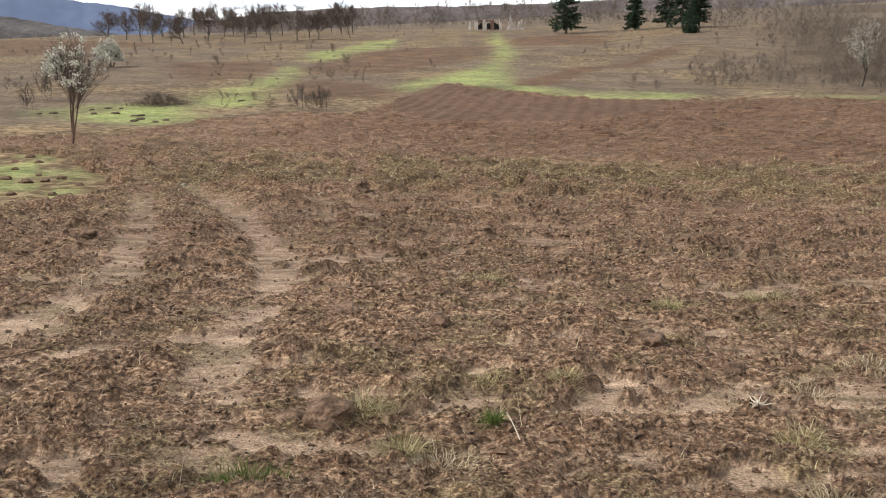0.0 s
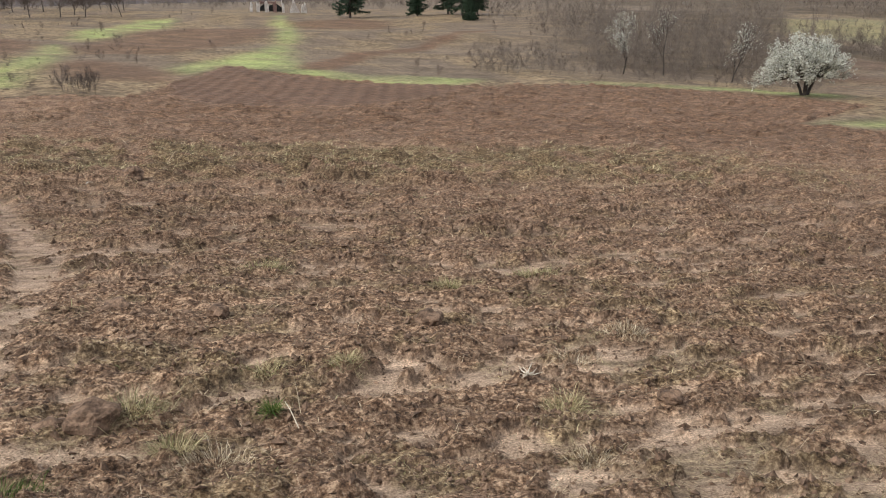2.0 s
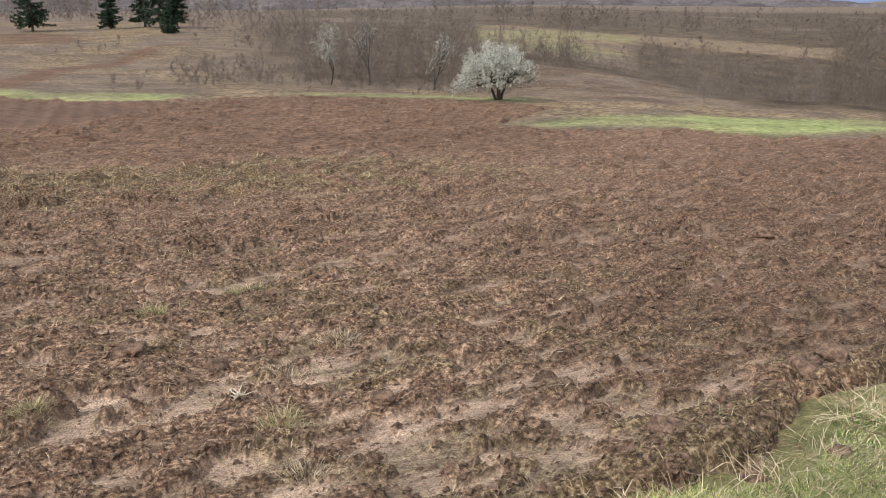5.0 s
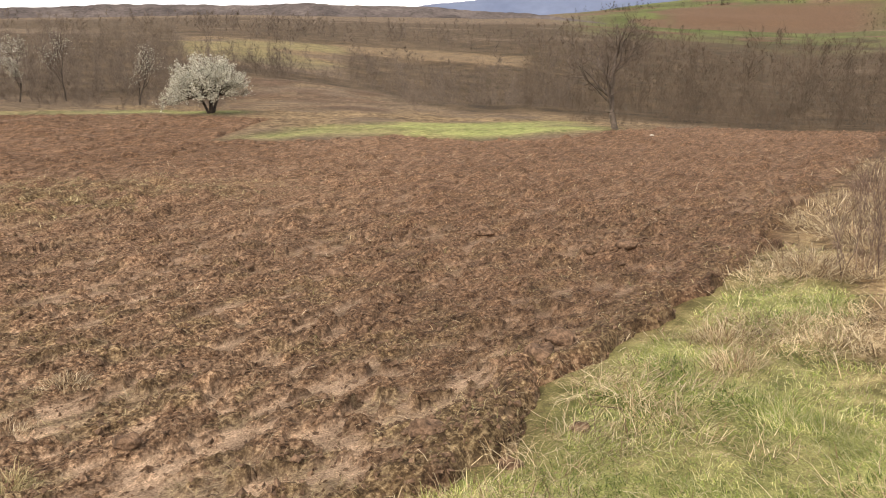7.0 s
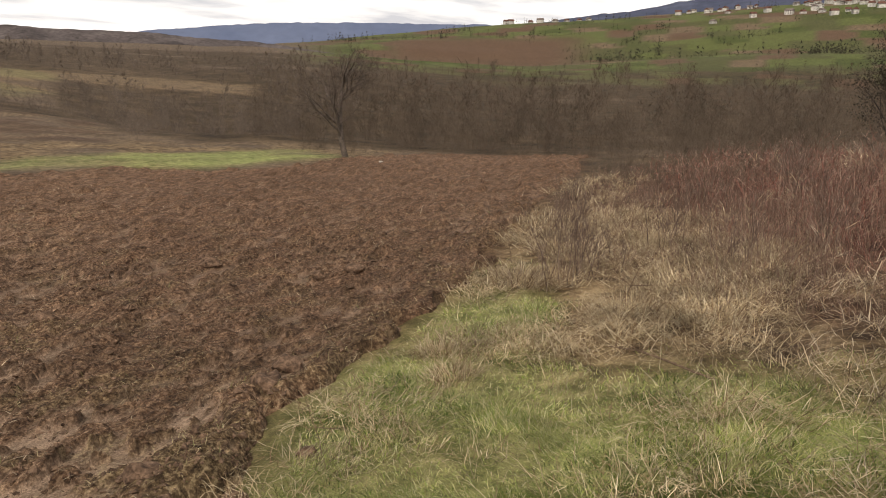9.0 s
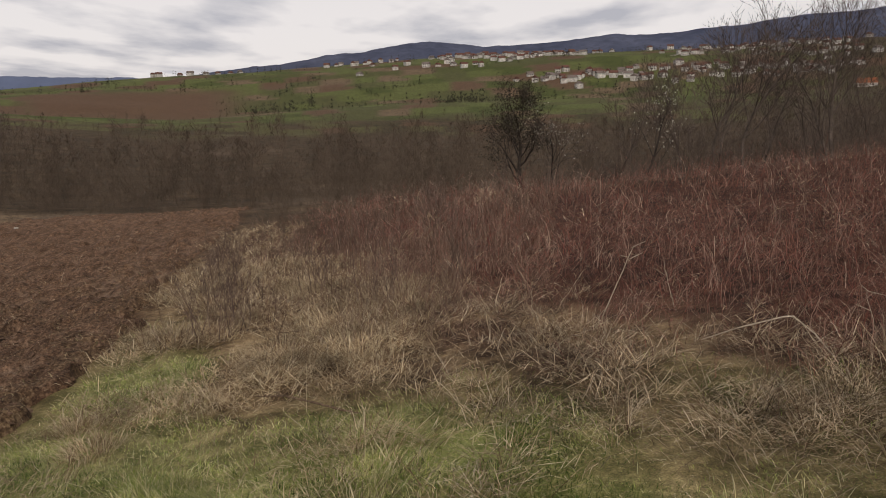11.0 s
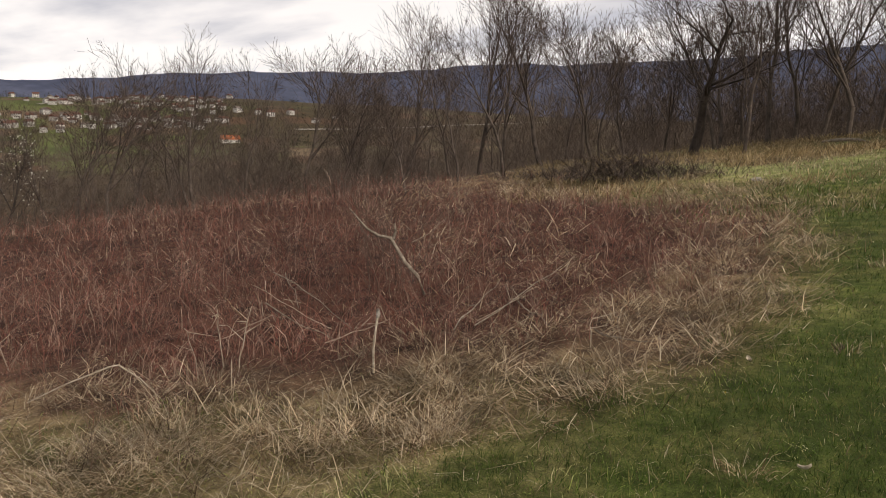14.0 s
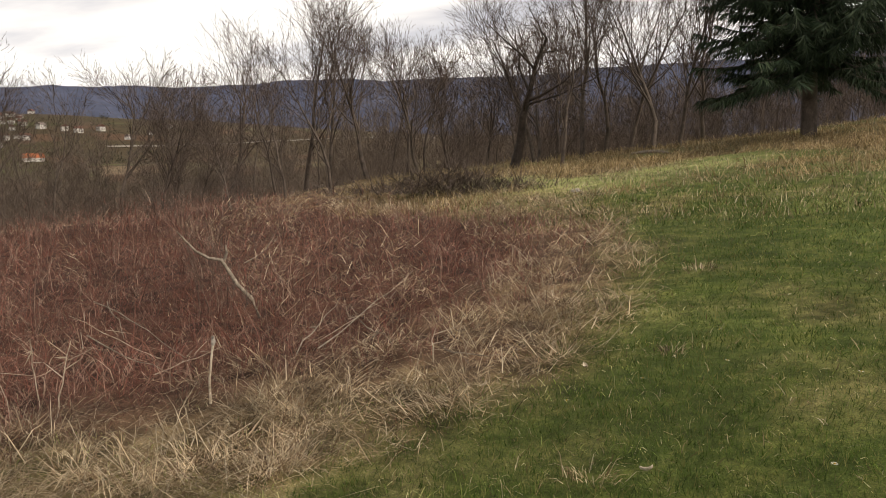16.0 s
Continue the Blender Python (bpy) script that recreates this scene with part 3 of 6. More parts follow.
    # brown floor of the woods in the valley and on the hills, toned dark to fill gaps
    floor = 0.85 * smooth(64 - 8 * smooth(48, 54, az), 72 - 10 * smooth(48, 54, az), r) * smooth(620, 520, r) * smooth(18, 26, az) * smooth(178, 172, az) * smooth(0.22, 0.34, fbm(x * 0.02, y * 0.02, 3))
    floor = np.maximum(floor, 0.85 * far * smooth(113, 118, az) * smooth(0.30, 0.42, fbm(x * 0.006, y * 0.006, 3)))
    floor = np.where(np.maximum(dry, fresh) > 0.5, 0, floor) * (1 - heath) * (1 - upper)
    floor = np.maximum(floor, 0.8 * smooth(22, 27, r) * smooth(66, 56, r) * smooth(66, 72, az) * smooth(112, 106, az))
    return np.clip(green, 0, 1), np.clip(dry, 0, 1), np.clip(soil, 0, 1), np.clip(thick * np.maximum(near, heath), 0, 1), np.clip(fresh, 0, 1), np.clip(floor * (1 - 0.2 * smooth(56, 50, az)), 0, 1)


def ground_relief(x, y):
    r = np.hypot(x, y)
    d = field_edge(x, y)
    rel = 0.10 * (fbm(x * 0.8, y * 0.8, 4) - 0.5) + 0.05 * (fbm(x * 4, y * 4, 3) - 0.5)
    rel = rel + smooth(30, 80, r) * 1.2 * (fbm(x * 0.05, y * 0.05, 4) - 0.5) + smooth(300, 900, r) * 14 * (fbm(x * 0.004, y * 0.004, 4) - 0.5)
    az = np.degrees(np.arctan2(x, y))
    return rel - 0.30 * smooth(0.0, 0.8, d) * ((az > -38.5) & (az < 82.5))


def land(x, y):
    return height(x, y) + ground_relief(x, y)


# ---- ground: one sheet to the horizon ----
az_line = np.concatenate([np.arange(-38, 178, 0.54), np.arange(178, 322.01, 2.0)])
r_line = np.concatenate([[0.0], np.exp(np.linspace(math.log(0.5), math.log(22), 64)), np.exp(np.linspace(math.log(22.4), math.log(180), 118)), np.exp(np.linspace(math.log(186), math.log(450), 26)), np.linspace(465, 1700, 75), np.exp(np.linspace(math.log(1800), math.log(3400), 6))])
A, Rr = np.meshgrid(az_line, r_line)
gx, gy = polar(A, Rr)
gz = land(gx, gy)
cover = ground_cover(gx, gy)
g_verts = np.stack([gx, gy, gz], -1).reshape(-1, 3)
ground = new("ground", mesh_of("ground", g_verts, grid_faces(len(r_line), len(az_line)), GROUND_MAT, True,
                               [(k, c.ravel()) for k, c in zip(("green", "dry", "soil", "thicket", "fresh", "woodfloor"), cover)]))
tagged(ground, "rough sloping meadow, green and straw-coloured grass with valley beyond", "ground", kind="structure")

# ---- ploughed field ----


def clod_relief(x, y, cell, share, shift):
    """Rounded lumps of soil, a lump in most cells of a jittered grid."""
    u, v = x / cell + shift, y / cell - shift
    iu, iv = np.floor(u).astype(int), np.floor(v).astype(int)
    best = np.zeros(x.shape)
    for di in (-1, 0, 1):
        for dj in (-1, 0, 1):
            a, b = iu + di, iv + dj
            cu = a + LATTICE[(a + 11) & 255, (b + 53) & 255]
            cv = b + LATTICE[(a + 97) & 255, (b + 29) & 255]
            k = LATTICE[(a + 151) & 255, (b + 201) & 255]
            rad = 0.35 + 0.55 * LATTICE[(a + 71) & 255, (b + 83) & 255]
            d2 = ((u - cu) ** 2 + (v - cv) ** 2) / rad ** 2
            best = np.maximum(best, np.where(k < share, rad * np.clip(1 - d2, 0, 1) ** 0.75, 0))
    return best * cell


def field_surface(x, y):
    """Height of the tilled soil, with its crust (pale, flat), rust and grassy shares."""
    r = np.hypot(x, y)
    az = np.degrees(np.arctan2(x, y))
    d = field_edge(x, y) + (fbm(x * 1.7, y * 1.7, 3) - 0.5) * 0.6
    rut = np.minimum(np.minimum(line_distance(x, y, RUT_A), line_distance(x, y, RUT_B)), line_distance(x, y, RUT_C) + 0.1)
    calm = smooth(0.18, 0.5, rut)
    rut = smooth(0.25, 0.14, rut + (fbm(x * 2.5, y * 2.5, 3) - 0.5) * 0.36) * smooth(0.24, 0.36, fbm(x * 3 + 5, y * 3, 3)) * smooth(4.4, 6.0, y)
    u, v = 0.99 * x + 0.14 * y, 0.99 * y - 0.14 * x
    rows = fbm(u * 0.4, v * 2.4, 4)
    grain = fbm(u * 4.5 + 3, v * 8.0, 5)
    loose = smooth(0.40, 0.48, rows * 0.42 + 0.58 * grain) * (1 - rut * smooth(0.34, 0.46, grain))
    loose = np.maximum(loose, 0.85 * smooth(9, 22, r) * (1 - 0.8 * rut))
    wu, wv = u + 0.16 * (fbm(x * 5, y * 5, 2) - 0.5), v + 0.12 * (fbm(x * 5 + 9, y * 5, 2) - 0.5)
    near = smooth(14, 7, r)
    lump = (0.34 - 0.08 * near) * clod_relief(wu / 1.9, wv, 0.30, 0.30, 0.3) + (0.44 - 0.08 * near) * clod_relief(wu / 1.6, wv, 0.13, 0.6, 7.7)
    lump = lump + 0.30 * clod_relief(wu / 1.4, wv, 0.07, 0.7, 3.1) * smooth(16, 9, r) + 0.02 * np.abs(fbm(u * 9, v * 11, 2) * 2 - 1)
    lump = lump + 0.05 * np.clip(grain - 0.42, 0, 1) + 0.012 + smooth(8, 18, r) * 0.34 * clod_relief(wu / 2.2, wv, 0.45, 0.5, 5.5)
    turned = smooth(4.6, 2.2, np.abs(y - 19.0 + 0.10 * x)) * smooth(17, 8, x)
    lump = lump + 0.42 * turned * clod_relief(wu / 1.6, wv, 0.40, 0.5, 9.1)
    lump = lump * (1 - 0.75 * smooth(-0.3, 0.4, edge_distance(x, y, MOUND))) * (0.16 + 0.84 * loose) * (0.5 + 0.5 * calm)
    rel = lump + 0.03 * (fbm(x * 3.0, y * 6.0, 3) - 0.5) + 0.05 + 0.08 * fbm(x * 0.9, y * 0.9, 3)
    dark_tone = edge_distance(x, y, MOUND) + (fbm(x * 0.7, y * 0.7, 3) - 0.5) * 1.2
    mound = smooth(-0.3, 0.4, dark_tone)
    rel = rel + mound * (0.025 * np.sin(x * 8.0 - y * 1.7 + 2 * fbm(x * 0.5, y * 0.5, 2)) + 0.10) + 0.5 * smooth(0.0, 5.0, dark_tone) * smooth(37, 48, y)
    z = height(x, y) - 0.12 + rel + 0.05 * (fbm(x * 0.8, y * 0.8, 4) - 0.5)
    z = z + 0.07 * smooth(1.0, 0.3, d) * smooth(6, 4, y) - 0.55 * smooth(0.2, -0.3, d)
    crust = np.clip(np.maximum(rut * (0.7 + 0.3 * smooth(0.40, 0.52, grain)), (1 - loose) * 0.8), 0, 1)
    rust = smooth(20, 30, r) * smooth(-14, 2, az) * smooth(50, 34, az) * 0.95 + smooth(24, 40, r) * 0.25
    rust = np.maximum(rust, 0.5 * smooth(36, 52, az)) * (1 - mound)
    band = smooth(4.6, 2.2, np.abs(y - 19.0 + 0.10 * x + 2.0 * (fbm(x * 0.4, y * 0.4, 3) - 0.5))) * smooth(17, 8, x) * smooth(-8, -5, x)
    grassy = np.maximum(0.9 * band * smooth(0.38, 0.52, fbm(x * 1.5, y * 1.5, 4)), 0.5 * smooth(0.54, 0.64, fbm(x * 2.3 + 40, y * 3.2, 4)) * smooth(22, 9, r))
    grassy = np.maximum(grassy, 0.6 * smooth(1.4, 0.2, d) * smooth(0.45, 0.6, fbm(x * 2, y * 2, 3)) * smooth(6, 3, y))
    grassy = np.maximum(grassy, 0.5 * smooth(-8, -18, az) * smooth(0.42, 0.6, fbm(x * 1.1, y * 1.1, 3)) * smooth(12, 15, r))
    # last share: mound soil; east and far terms dim the colour like lower exposure
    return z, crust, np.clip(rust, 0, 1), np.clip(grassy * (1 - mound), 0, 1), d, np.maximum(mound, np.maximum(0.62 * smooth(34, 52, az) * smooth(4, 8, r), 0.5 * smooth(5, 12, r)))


az_f = np.arange(-39, 83, 0.19)
r_f = np.concatenate([np.exp(np.arange(math.log(2.7), math.log(10), 0.0044)), np.exp(np.arange(math.log(10), math.log(24), 0.0062)), np.exp(np.arange(math.log(24), math.log(64), 0.0075))])
A, Rr = np.meshgrid(az_f, r_f)
fx, fy = polar(A, Rr)
fz, crust, rust, grassy, fd, dark_tone = field_surface(fx, fy)
faces = grid_faces(len(r_f), len(az_f))
keep = (fd.ravel() > -0.6)[faces].any(1)
faces = faces[keep]
used = np.unique(faces)
renum = np.zeros(fx.size, int)
renum[used] = np.arange(len(used))
f_verts = np.stack([fx, fy, fz], -1).reshape(-1, 3)[used]
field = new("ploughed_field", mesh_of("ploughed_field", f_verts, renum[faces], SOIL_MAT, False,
                                      [("crust", crust.ravel()[used]), ("rust", rust.ravel()[used]), ("grassy", grassy.ravel()[used]), ("dark_tone", dark_tone.ravel()[used])]))
tagged(field, "freshly ploughed brown field with clods and pale crusted patches", "field", kind="structure")

# ---- mountains on the skyline ----


def mountain_range(name, label, skyline, r0, r1, mat, rough_share):
    az_m = np.arange(skyline[0][0], skyline[-1][0] + 0.1, 0.25)
    ridge = np.interp(az_m, *np.array(skyline).T) + rough_share * (fbm(az_m * 0.22, az_m * 0 + 3, 4) - 0.5) + 0.10 * fbm(az_m * 2.4, az_m * 0, 3)
    steps = np.linspace(0, 1, 14)
    mv = []
    for s in steps:
        mx, my = polar(az_m, r0 + (r1 - r0) * s)
        top = r1 * np.tan(np.radians(ridge)) + EYE
        rough = 40 * (fbm(az_m * 0.9 + 7 * s, s * 5 + az_m * 0, 3) - 0.5) * math.sin(math.pi * s)
        mv.append(np.stack([mx, my, -60 + (top + 60) * s ** 0.8 + rough], -1))
    ob = new(name, mesh_of(name, np.concatenate(mv), grid_faces(len(steps), len(az_m)), mat, True))
    return tagged(ob, label, "mountains", kind="structure")


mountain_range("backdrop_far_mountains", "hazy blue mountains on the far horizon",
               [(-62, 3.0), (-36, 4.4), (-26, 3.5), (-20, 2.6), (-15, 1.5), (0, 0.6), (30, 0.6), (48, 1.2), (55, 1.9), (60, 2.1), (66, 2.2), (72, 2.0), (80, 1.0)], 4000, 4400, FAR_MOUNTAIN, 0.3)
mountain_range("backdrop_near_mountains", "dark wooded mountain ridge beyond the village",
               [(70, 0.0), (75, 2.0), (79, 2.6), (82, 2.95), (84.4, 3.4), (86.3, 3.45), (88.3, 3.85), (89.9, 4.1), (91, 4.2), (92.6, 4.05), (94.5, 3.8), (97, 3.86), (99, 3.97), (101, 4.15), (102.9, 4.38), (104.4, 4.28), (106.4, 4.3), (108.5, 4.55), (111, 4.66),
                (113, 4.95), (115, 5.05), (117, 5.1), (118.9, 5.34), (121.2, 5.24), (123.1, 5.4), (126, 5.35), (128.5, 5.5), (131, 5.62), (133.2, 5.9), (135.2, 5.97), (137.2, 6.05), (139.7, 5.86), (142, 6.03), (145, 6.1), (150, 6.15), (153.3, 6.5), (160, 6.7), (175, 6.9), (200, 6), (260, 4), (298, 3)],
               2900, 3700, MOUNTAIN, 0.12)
mountain_range("backdrop_wooded_ridge", "brown leafless woods on the hills behind the rise",
               [(-22, 0.0), (-16, 1.3), (-11, 1.9), (-4, 2.0), (4, 1.9), (14, 1.8), (25, 1.7), (36, 1.7), (43, 1.8), (50, 1.4), (57, 0.9), (64, 0.0)], 640, 900,
               rough_surface("far_bare_woods", (0.055, 0.045, 0.045), (0.15, 0.125, 0.12), 0.035, 1.0, 0, 0.3), 0.35)
mountain_range("backdrop_near_hill", "brown wooded hillside to the west", [(-62, 3.0), (-35, 2.6), (-27, 2.1), (-22, 1.3), (-17, 0.3)], 900, 1300,
               rough_surface("brown_wooded_hill", (0.06, 0.055, 0.055), (0.12, 0.105, 0.10), 0.02, 1.0, 0, 0.12), 0.3)

# ---- bare trees ----


def grow(rng, tall, girth, levels=4, spread=0.9, kids=(7, 6, 5, 4), lift=0.25, bare=0.25, wiggle=0.18, lean=(0, 0)):
    """Limbs of a leafless tree as tapered straight pieces: start, end, radii, level."""
    out = []

    def limb(p, d, length, r, level):
        n = 5 if level < 2 else 3
        pts = [p]
        radii = [r]
        for s in range(n):
            d = d + np.array([rng.normal(0, wiggle), rng.normal(0, wiggle), lift * (0.3 if level else 0.1)])
            d = d / np.linalg.norm(d)
            p = p + d * length / n
            pts.append(p)
            radii.append(r * (1 - 0.75 * (s + 1) / n))
        for s in range(n):
            out.append((pts[s], pts[s + 1], radii[s], radii[s + 1], level))
        if level + 1 >= levels:
            return
        count = kids[min(level, len(kids) - 1)]
        for c in range(count):
            f = (bare if level == 0 else 0.15) + (1 - (bare if level == 0 else 0.15)) * (c + rng.random()) / count
            k = min(int(f * n), n - 1)
            q = pts[k] + (pts[k + 1] - pts[k]) * (f * n - k)
            axis = pts[k + 1] - pts[k]
            axis = axis / np.linalg.norm(axis)
            side = np.cross(axis, rng.normal(0, 1, 3))
            side = side / max(np.linalg.norm(side), 1e-6)
            a = spread * (0.7 + 0.5 * rng.random())
            way = axis * math.cos(a) + side * math.sin(a)
            rr = radii[k] * (0.34 + 0.18 * rng.random())
            limb(q, way, length * (0.75 - 0.35 * f) * (0.75 + 0.4 * rng.random()), max(rr, girth * 0.014), level + 1)

    limb(np.zeros(3), np.array([lean[0], lean[1], 1.0]), tall, girth, 0)
    return out


def wood_meshes(segs, split=2, sides=(7, 3), thin=0.0):
    """Two shells out of grown limbs: the thick ones up to a level, and the twigs."""
    made = []
    for lo, hi, k in ((0, split, sides[0]), (split, 99, sides[1])):
        s = [q for q in segs if lo <= q[4] < hi]
        if not s:
            made.append((np.zeros((0, 3)), np.zeros((0, 4), int)))
            continue
        p0, p1 = np.array([q[0] for q in s]), np.array([q[1] for q in s])
        r0, r1 = np.array([q[2] for q in s]), np.array([q[3] for q in s])
        made.append(tubes(p0, p1, np.maximum(r0, thin), np.maximum(r1, thin * 0.6), k))
    return made


def stand(az, r, turn=0.0, scale=1.0, sink=0.05):
    x, y = polar(az, r)
    return pose(float(x), float(y), float(land(x, y)) - sink, 0, 0, turn) @ Matrix.Scale(scale, 4)


def bare_tree(az, r, tall, girth, label, seed, bark=BARK, twig=TWIG, group="", name="bare_tree", **how):
    rng = np.random.default_rng(seed)
    (tv, tf), (wv, wf) = wood_meshes(grow(rng, tall, girth, **how), sides=(6, 3 if r < 28 else 2), thin=r * 0.00018)
    tree = empty(name, stand(az, r), label, "tree", group)
    part("trunk", mesh_of("trunk", tv, tf, bark, True), tree, "grey-brown trunk and main limbs")
    if len(wf):
        part("crown", mesh_of("crown", wv, wf, twig), tree, "fine leafless twigs", "stuff")
    return tree


# the lone tree at the far edge of the field
bare_tree(63.0, 43, 4.5, 0.18, "lone bare orchard tree with open crown at field edge", 11, spread=1.0, kids=(14, 8, 6, 5), lift=0.22, bare=0.2, wiggle=0.2, levels=4)

# bank of trees beyond the thicket: direction, distance, height, girth
BANK = [(103.5, 60, 6.8, 0.15, 22), (109.6, 36, 5.2, 0.09, 23), (116.5, 31, 4.4, 0.11, 24), (123.5, 36, 5.6, 0.11, 25), (126.5, 43, 5.6, 0.11, 36),
        (129.6, 36, 6.2, 0.13, 26), (130.4, 25, 2.6, 0.06, 27), (134.8, 38, 6.9, 0.15, 28), (136.4, 37, 6.2, 0.12, 29), (138.9, 36, 6.2, 0.15, 30),
        (141.5, 39, 5.4, 0.11, 31), (144.2, 41, 5.0, 0.10, 32), (151.4, 38, 5.0, 0.11, 33), (154.4, 36, 6.0, 0.13, 35), (157.4, 35, 6.4, 0.14, 34), (160.5, 38, 6.2, 0.13, 37),
        (149.9, 34, 5.6, 0.11, 38), (153.0, 33, 6.4, 0.13, 39), (155.9, 37, 6.8, 0.13, 40), (159.0, 34, 6.2, 0.12, 41)]
for k, (az, r, tall, girth, seed) in enumerate(BANK):
    bare_tree(az, r, tall * 0.92, girth * 0.74, "slender bare tree with upright grey twigs on the bank", seed, group="trees on the bank",
              spread=0.6, kids=(14, 9, 6, 4), lift=0.30, bare=0.26, wiggle=0.15)
bare_tree(148.6, 30, 4.6, 0.17, "dark crooked old fruit tree with drooping branches", 51, bark=DARK_BARK, group="trees on the bank",
          spread=0.95, kids=(10, 8, 6, 5), lift=0.05, bare=0.38, wiggle=0.22, lean=(-0.1, 0.02))

# slim saplings between the larger trees: four kinds, turned and sized
KIN = [bare_tree(az, r, tall, 0.055, "slim bare sapling with fine brown twigs on the bank", 400 + k, group="saplings on the bank", name="sapling", spread=0.62, kids=(10, 7, 5), lift=0.3, bare=0.15, wiggle=0.16)
       for k, (az, r, tall) in enumerate([(112.5, 34, 3.6), (119.6, 33, 4.2), (126.0, 31, 3.8), (133.0, 33, 4.4)])]
rng = np.random.default_rng(404)
for k in range(22):
    copy_thing(KIN[k % 4], stand(107 + 46 * (k + rng.random()) / 22, 28 + 16 * rng.random(), 360 * rng.random(), 0.7 + 0.6 * rng.random()))

# old orchard on the rise
for k in range(26):
    rng = np.random.default_rng(300 + k)
    az = (-17.4 + (k - 4) * 0.56 if k > 3 else -20.8 + k * 0.9) + rng.normal(0, 0.25)
    r = (138 if k % 3 == 0 else 158) + rng.normal(0, 6)
    bare_tree(az, r, 2.7 + 1.3 * rng.random(), 0.10, "low bare fruit tree with dense dark crown in the old orchard", 310 + k, bark=BARK, twig=SCRUB_TWIG,
              group="orchard trees on the rise", levels=4, spread=0.85, kids=(14, 8, 6, 4), lift=0.3, bare=0.2, wiggle=0.12)

# ---- woods: far trees past counting ----


def wood_kind(seed, stems, limbs, twigs, width, blade, reach):
    """A far leafless tree or shrub of height 1: stems, limbs, and single-blade twigs."""
    rng = np.random.default_rng(seed)
    n = 0
    t0, t1, r0, r1 = [], [], [], []
    tw0, tw1 = [], []
    for s in range(stems):
        lean = rng.normal(0, 0.10 if stems == 1 else 0.32, 2)
        tops = [np.array([rng.normal(0, 0.01), rng.normal(0, 0.01), 0.0])]
        full = 1.0 if stems == 1 else 0.6 + 0.4 * rng.random()
        for k in range(4):
            tops.append(tops[-1] + np.array([*(lean + rng.normal(0, 0.08, 2)), 1.0]) * full * 0.24)
        for k in range(4):
            t0.append(tops[k]), t1.append(tops[k + 1]), r0.append(width * (1 - 0.2 * k)), r1.append(width * (0.8 - 0.2 * k) + 0.001)
        for k in range(limbs):
            f = 0.08 + 0.92 * (k + rng.random()) / limbs
            i = min(int(f * 4), 3)
            o = tops[i] + (tops[i + 1] - tops[i]) * (f * 4 - i)
            a = rng.random() * 6.283
            el = 0.5 + 0.7 * rng.random()
            d = np.array([math.cos(a) * math.cos(el), math.sin(a) * math.cos(el), math.sin(el)])
            length = (0.42 - 0.28 * f) * (0.7 + 0.6 * rng.random())
            m = o + d * length * 0.5
            e = m + (d + np.array([0, 0, 0.3]) + rng.normal(0, 0.2, 3)) * length * 0.5
            t0 += [o, m]
            t1 += [m, e]
            r0 += [width * 0.35, width * 0.25]
            r1 += [width * 0.25, width * 0.1]
            for w in range(twigs):
                g = 0.15 + 0.85 * rng.random()
                q = o + (m - o) * g * 2 if g < 0.5 else m + (e - m) * (g * 2 - 1)
                q = q + rng.normal(0, 0.034, 3) * (0.4 + g)
                way = d * 0.6 + rng.normal(0, 0.5, 3) + np.array([0, 0, 0.5])
                tw0.append(q), tw1.append(q + way / np.linalg.norm(way) * reach * (0.07 + 0.15 * rng.random()))
    n = 4 * stems
    trunk = [k for k in range(len(t0)) if r0[k] > width * 0.36]
    limb = [k for k in range(len(t0)) if r0[k] <= width * 0.36]
    T0, T1, Q0, Q1 = np.array(t0), np.array(t1), np.array(r0), np.array(r1)
    shells = [tubes(T0[k], T1[k], Q0[k], Q1[k], sides) for k, sides in ((trunk, 2), (limb, 2))]
    v, f = join(shells)
    f = np.concatenate([f[:, :3], f[:, [0, 2, 3]]])
    q0, q1 = np.array(tw0), np.array(tw1)
    side = rng.normal(0, 1, q0.shape)
    side = side / np.linalg.norm(side, axis=1, keepdims=True) * blade
    tv = np.stack([q0 - side, q0 + side, q1], 1).reshape(-1, 3)
    return join([(v, f), (tv, np.arange(len(tv)).reshape(-1, 3))])


def woods(name, label, spots, mat, seed, low=4.0, high=8.0, limbs=12, twigs=14, blade=0.0042, width=0.007, category="trees", reach=1.0):
    """Many leafless trees in one object; each is a turned and sized copy of a few kinds."""
    rng = np.random.default_rng(seed)
    kinds = [wood_kind(seed * 10 + k, 1 if k < 3 else 4, limbs if k < 3 else limbs // 3, twigs, width if k < 3 else width * 0.8, blade, reach) for k in range(6)]
    pieces = []
    for x, y in spots:
        k = rng.integers(len(kinds))
        v, f = kinds[k]
        h = (low + (high - low) * rng.random() ** 1.4) * (1.0 if k < 3 else 0.55)
        a = rng.random() * 6.283
        c, s = math.cos(a), math.sin(a)
        wide = h * (0.8 + 0.5 * rng.random())
        pieces.append((np.stack([x + wide * (v[:, 0] * c - v[:, 1] * s), y + wide * (v[:, 0] * s + v[:, 1] * c), v[:, 2] * h + float(land(x, y)) - 0.2], 1), f))
    v, f = join(pieces)
    ob = new(name, mesh_of(name, v, f, mat))
    return tagged(ob, label, category, kind="stuff")


def scatter(rng, count, az0, az1, r0, r1):
    az = az0 + (az1 - az0) * rng.random(count)
    r = np.exp(math.log(r0) + (math.log(r1) - math.log(r0)) * rng.random(count))
    return list(zip(*polar(az, r)))


rng = np.random.default_rng(5)


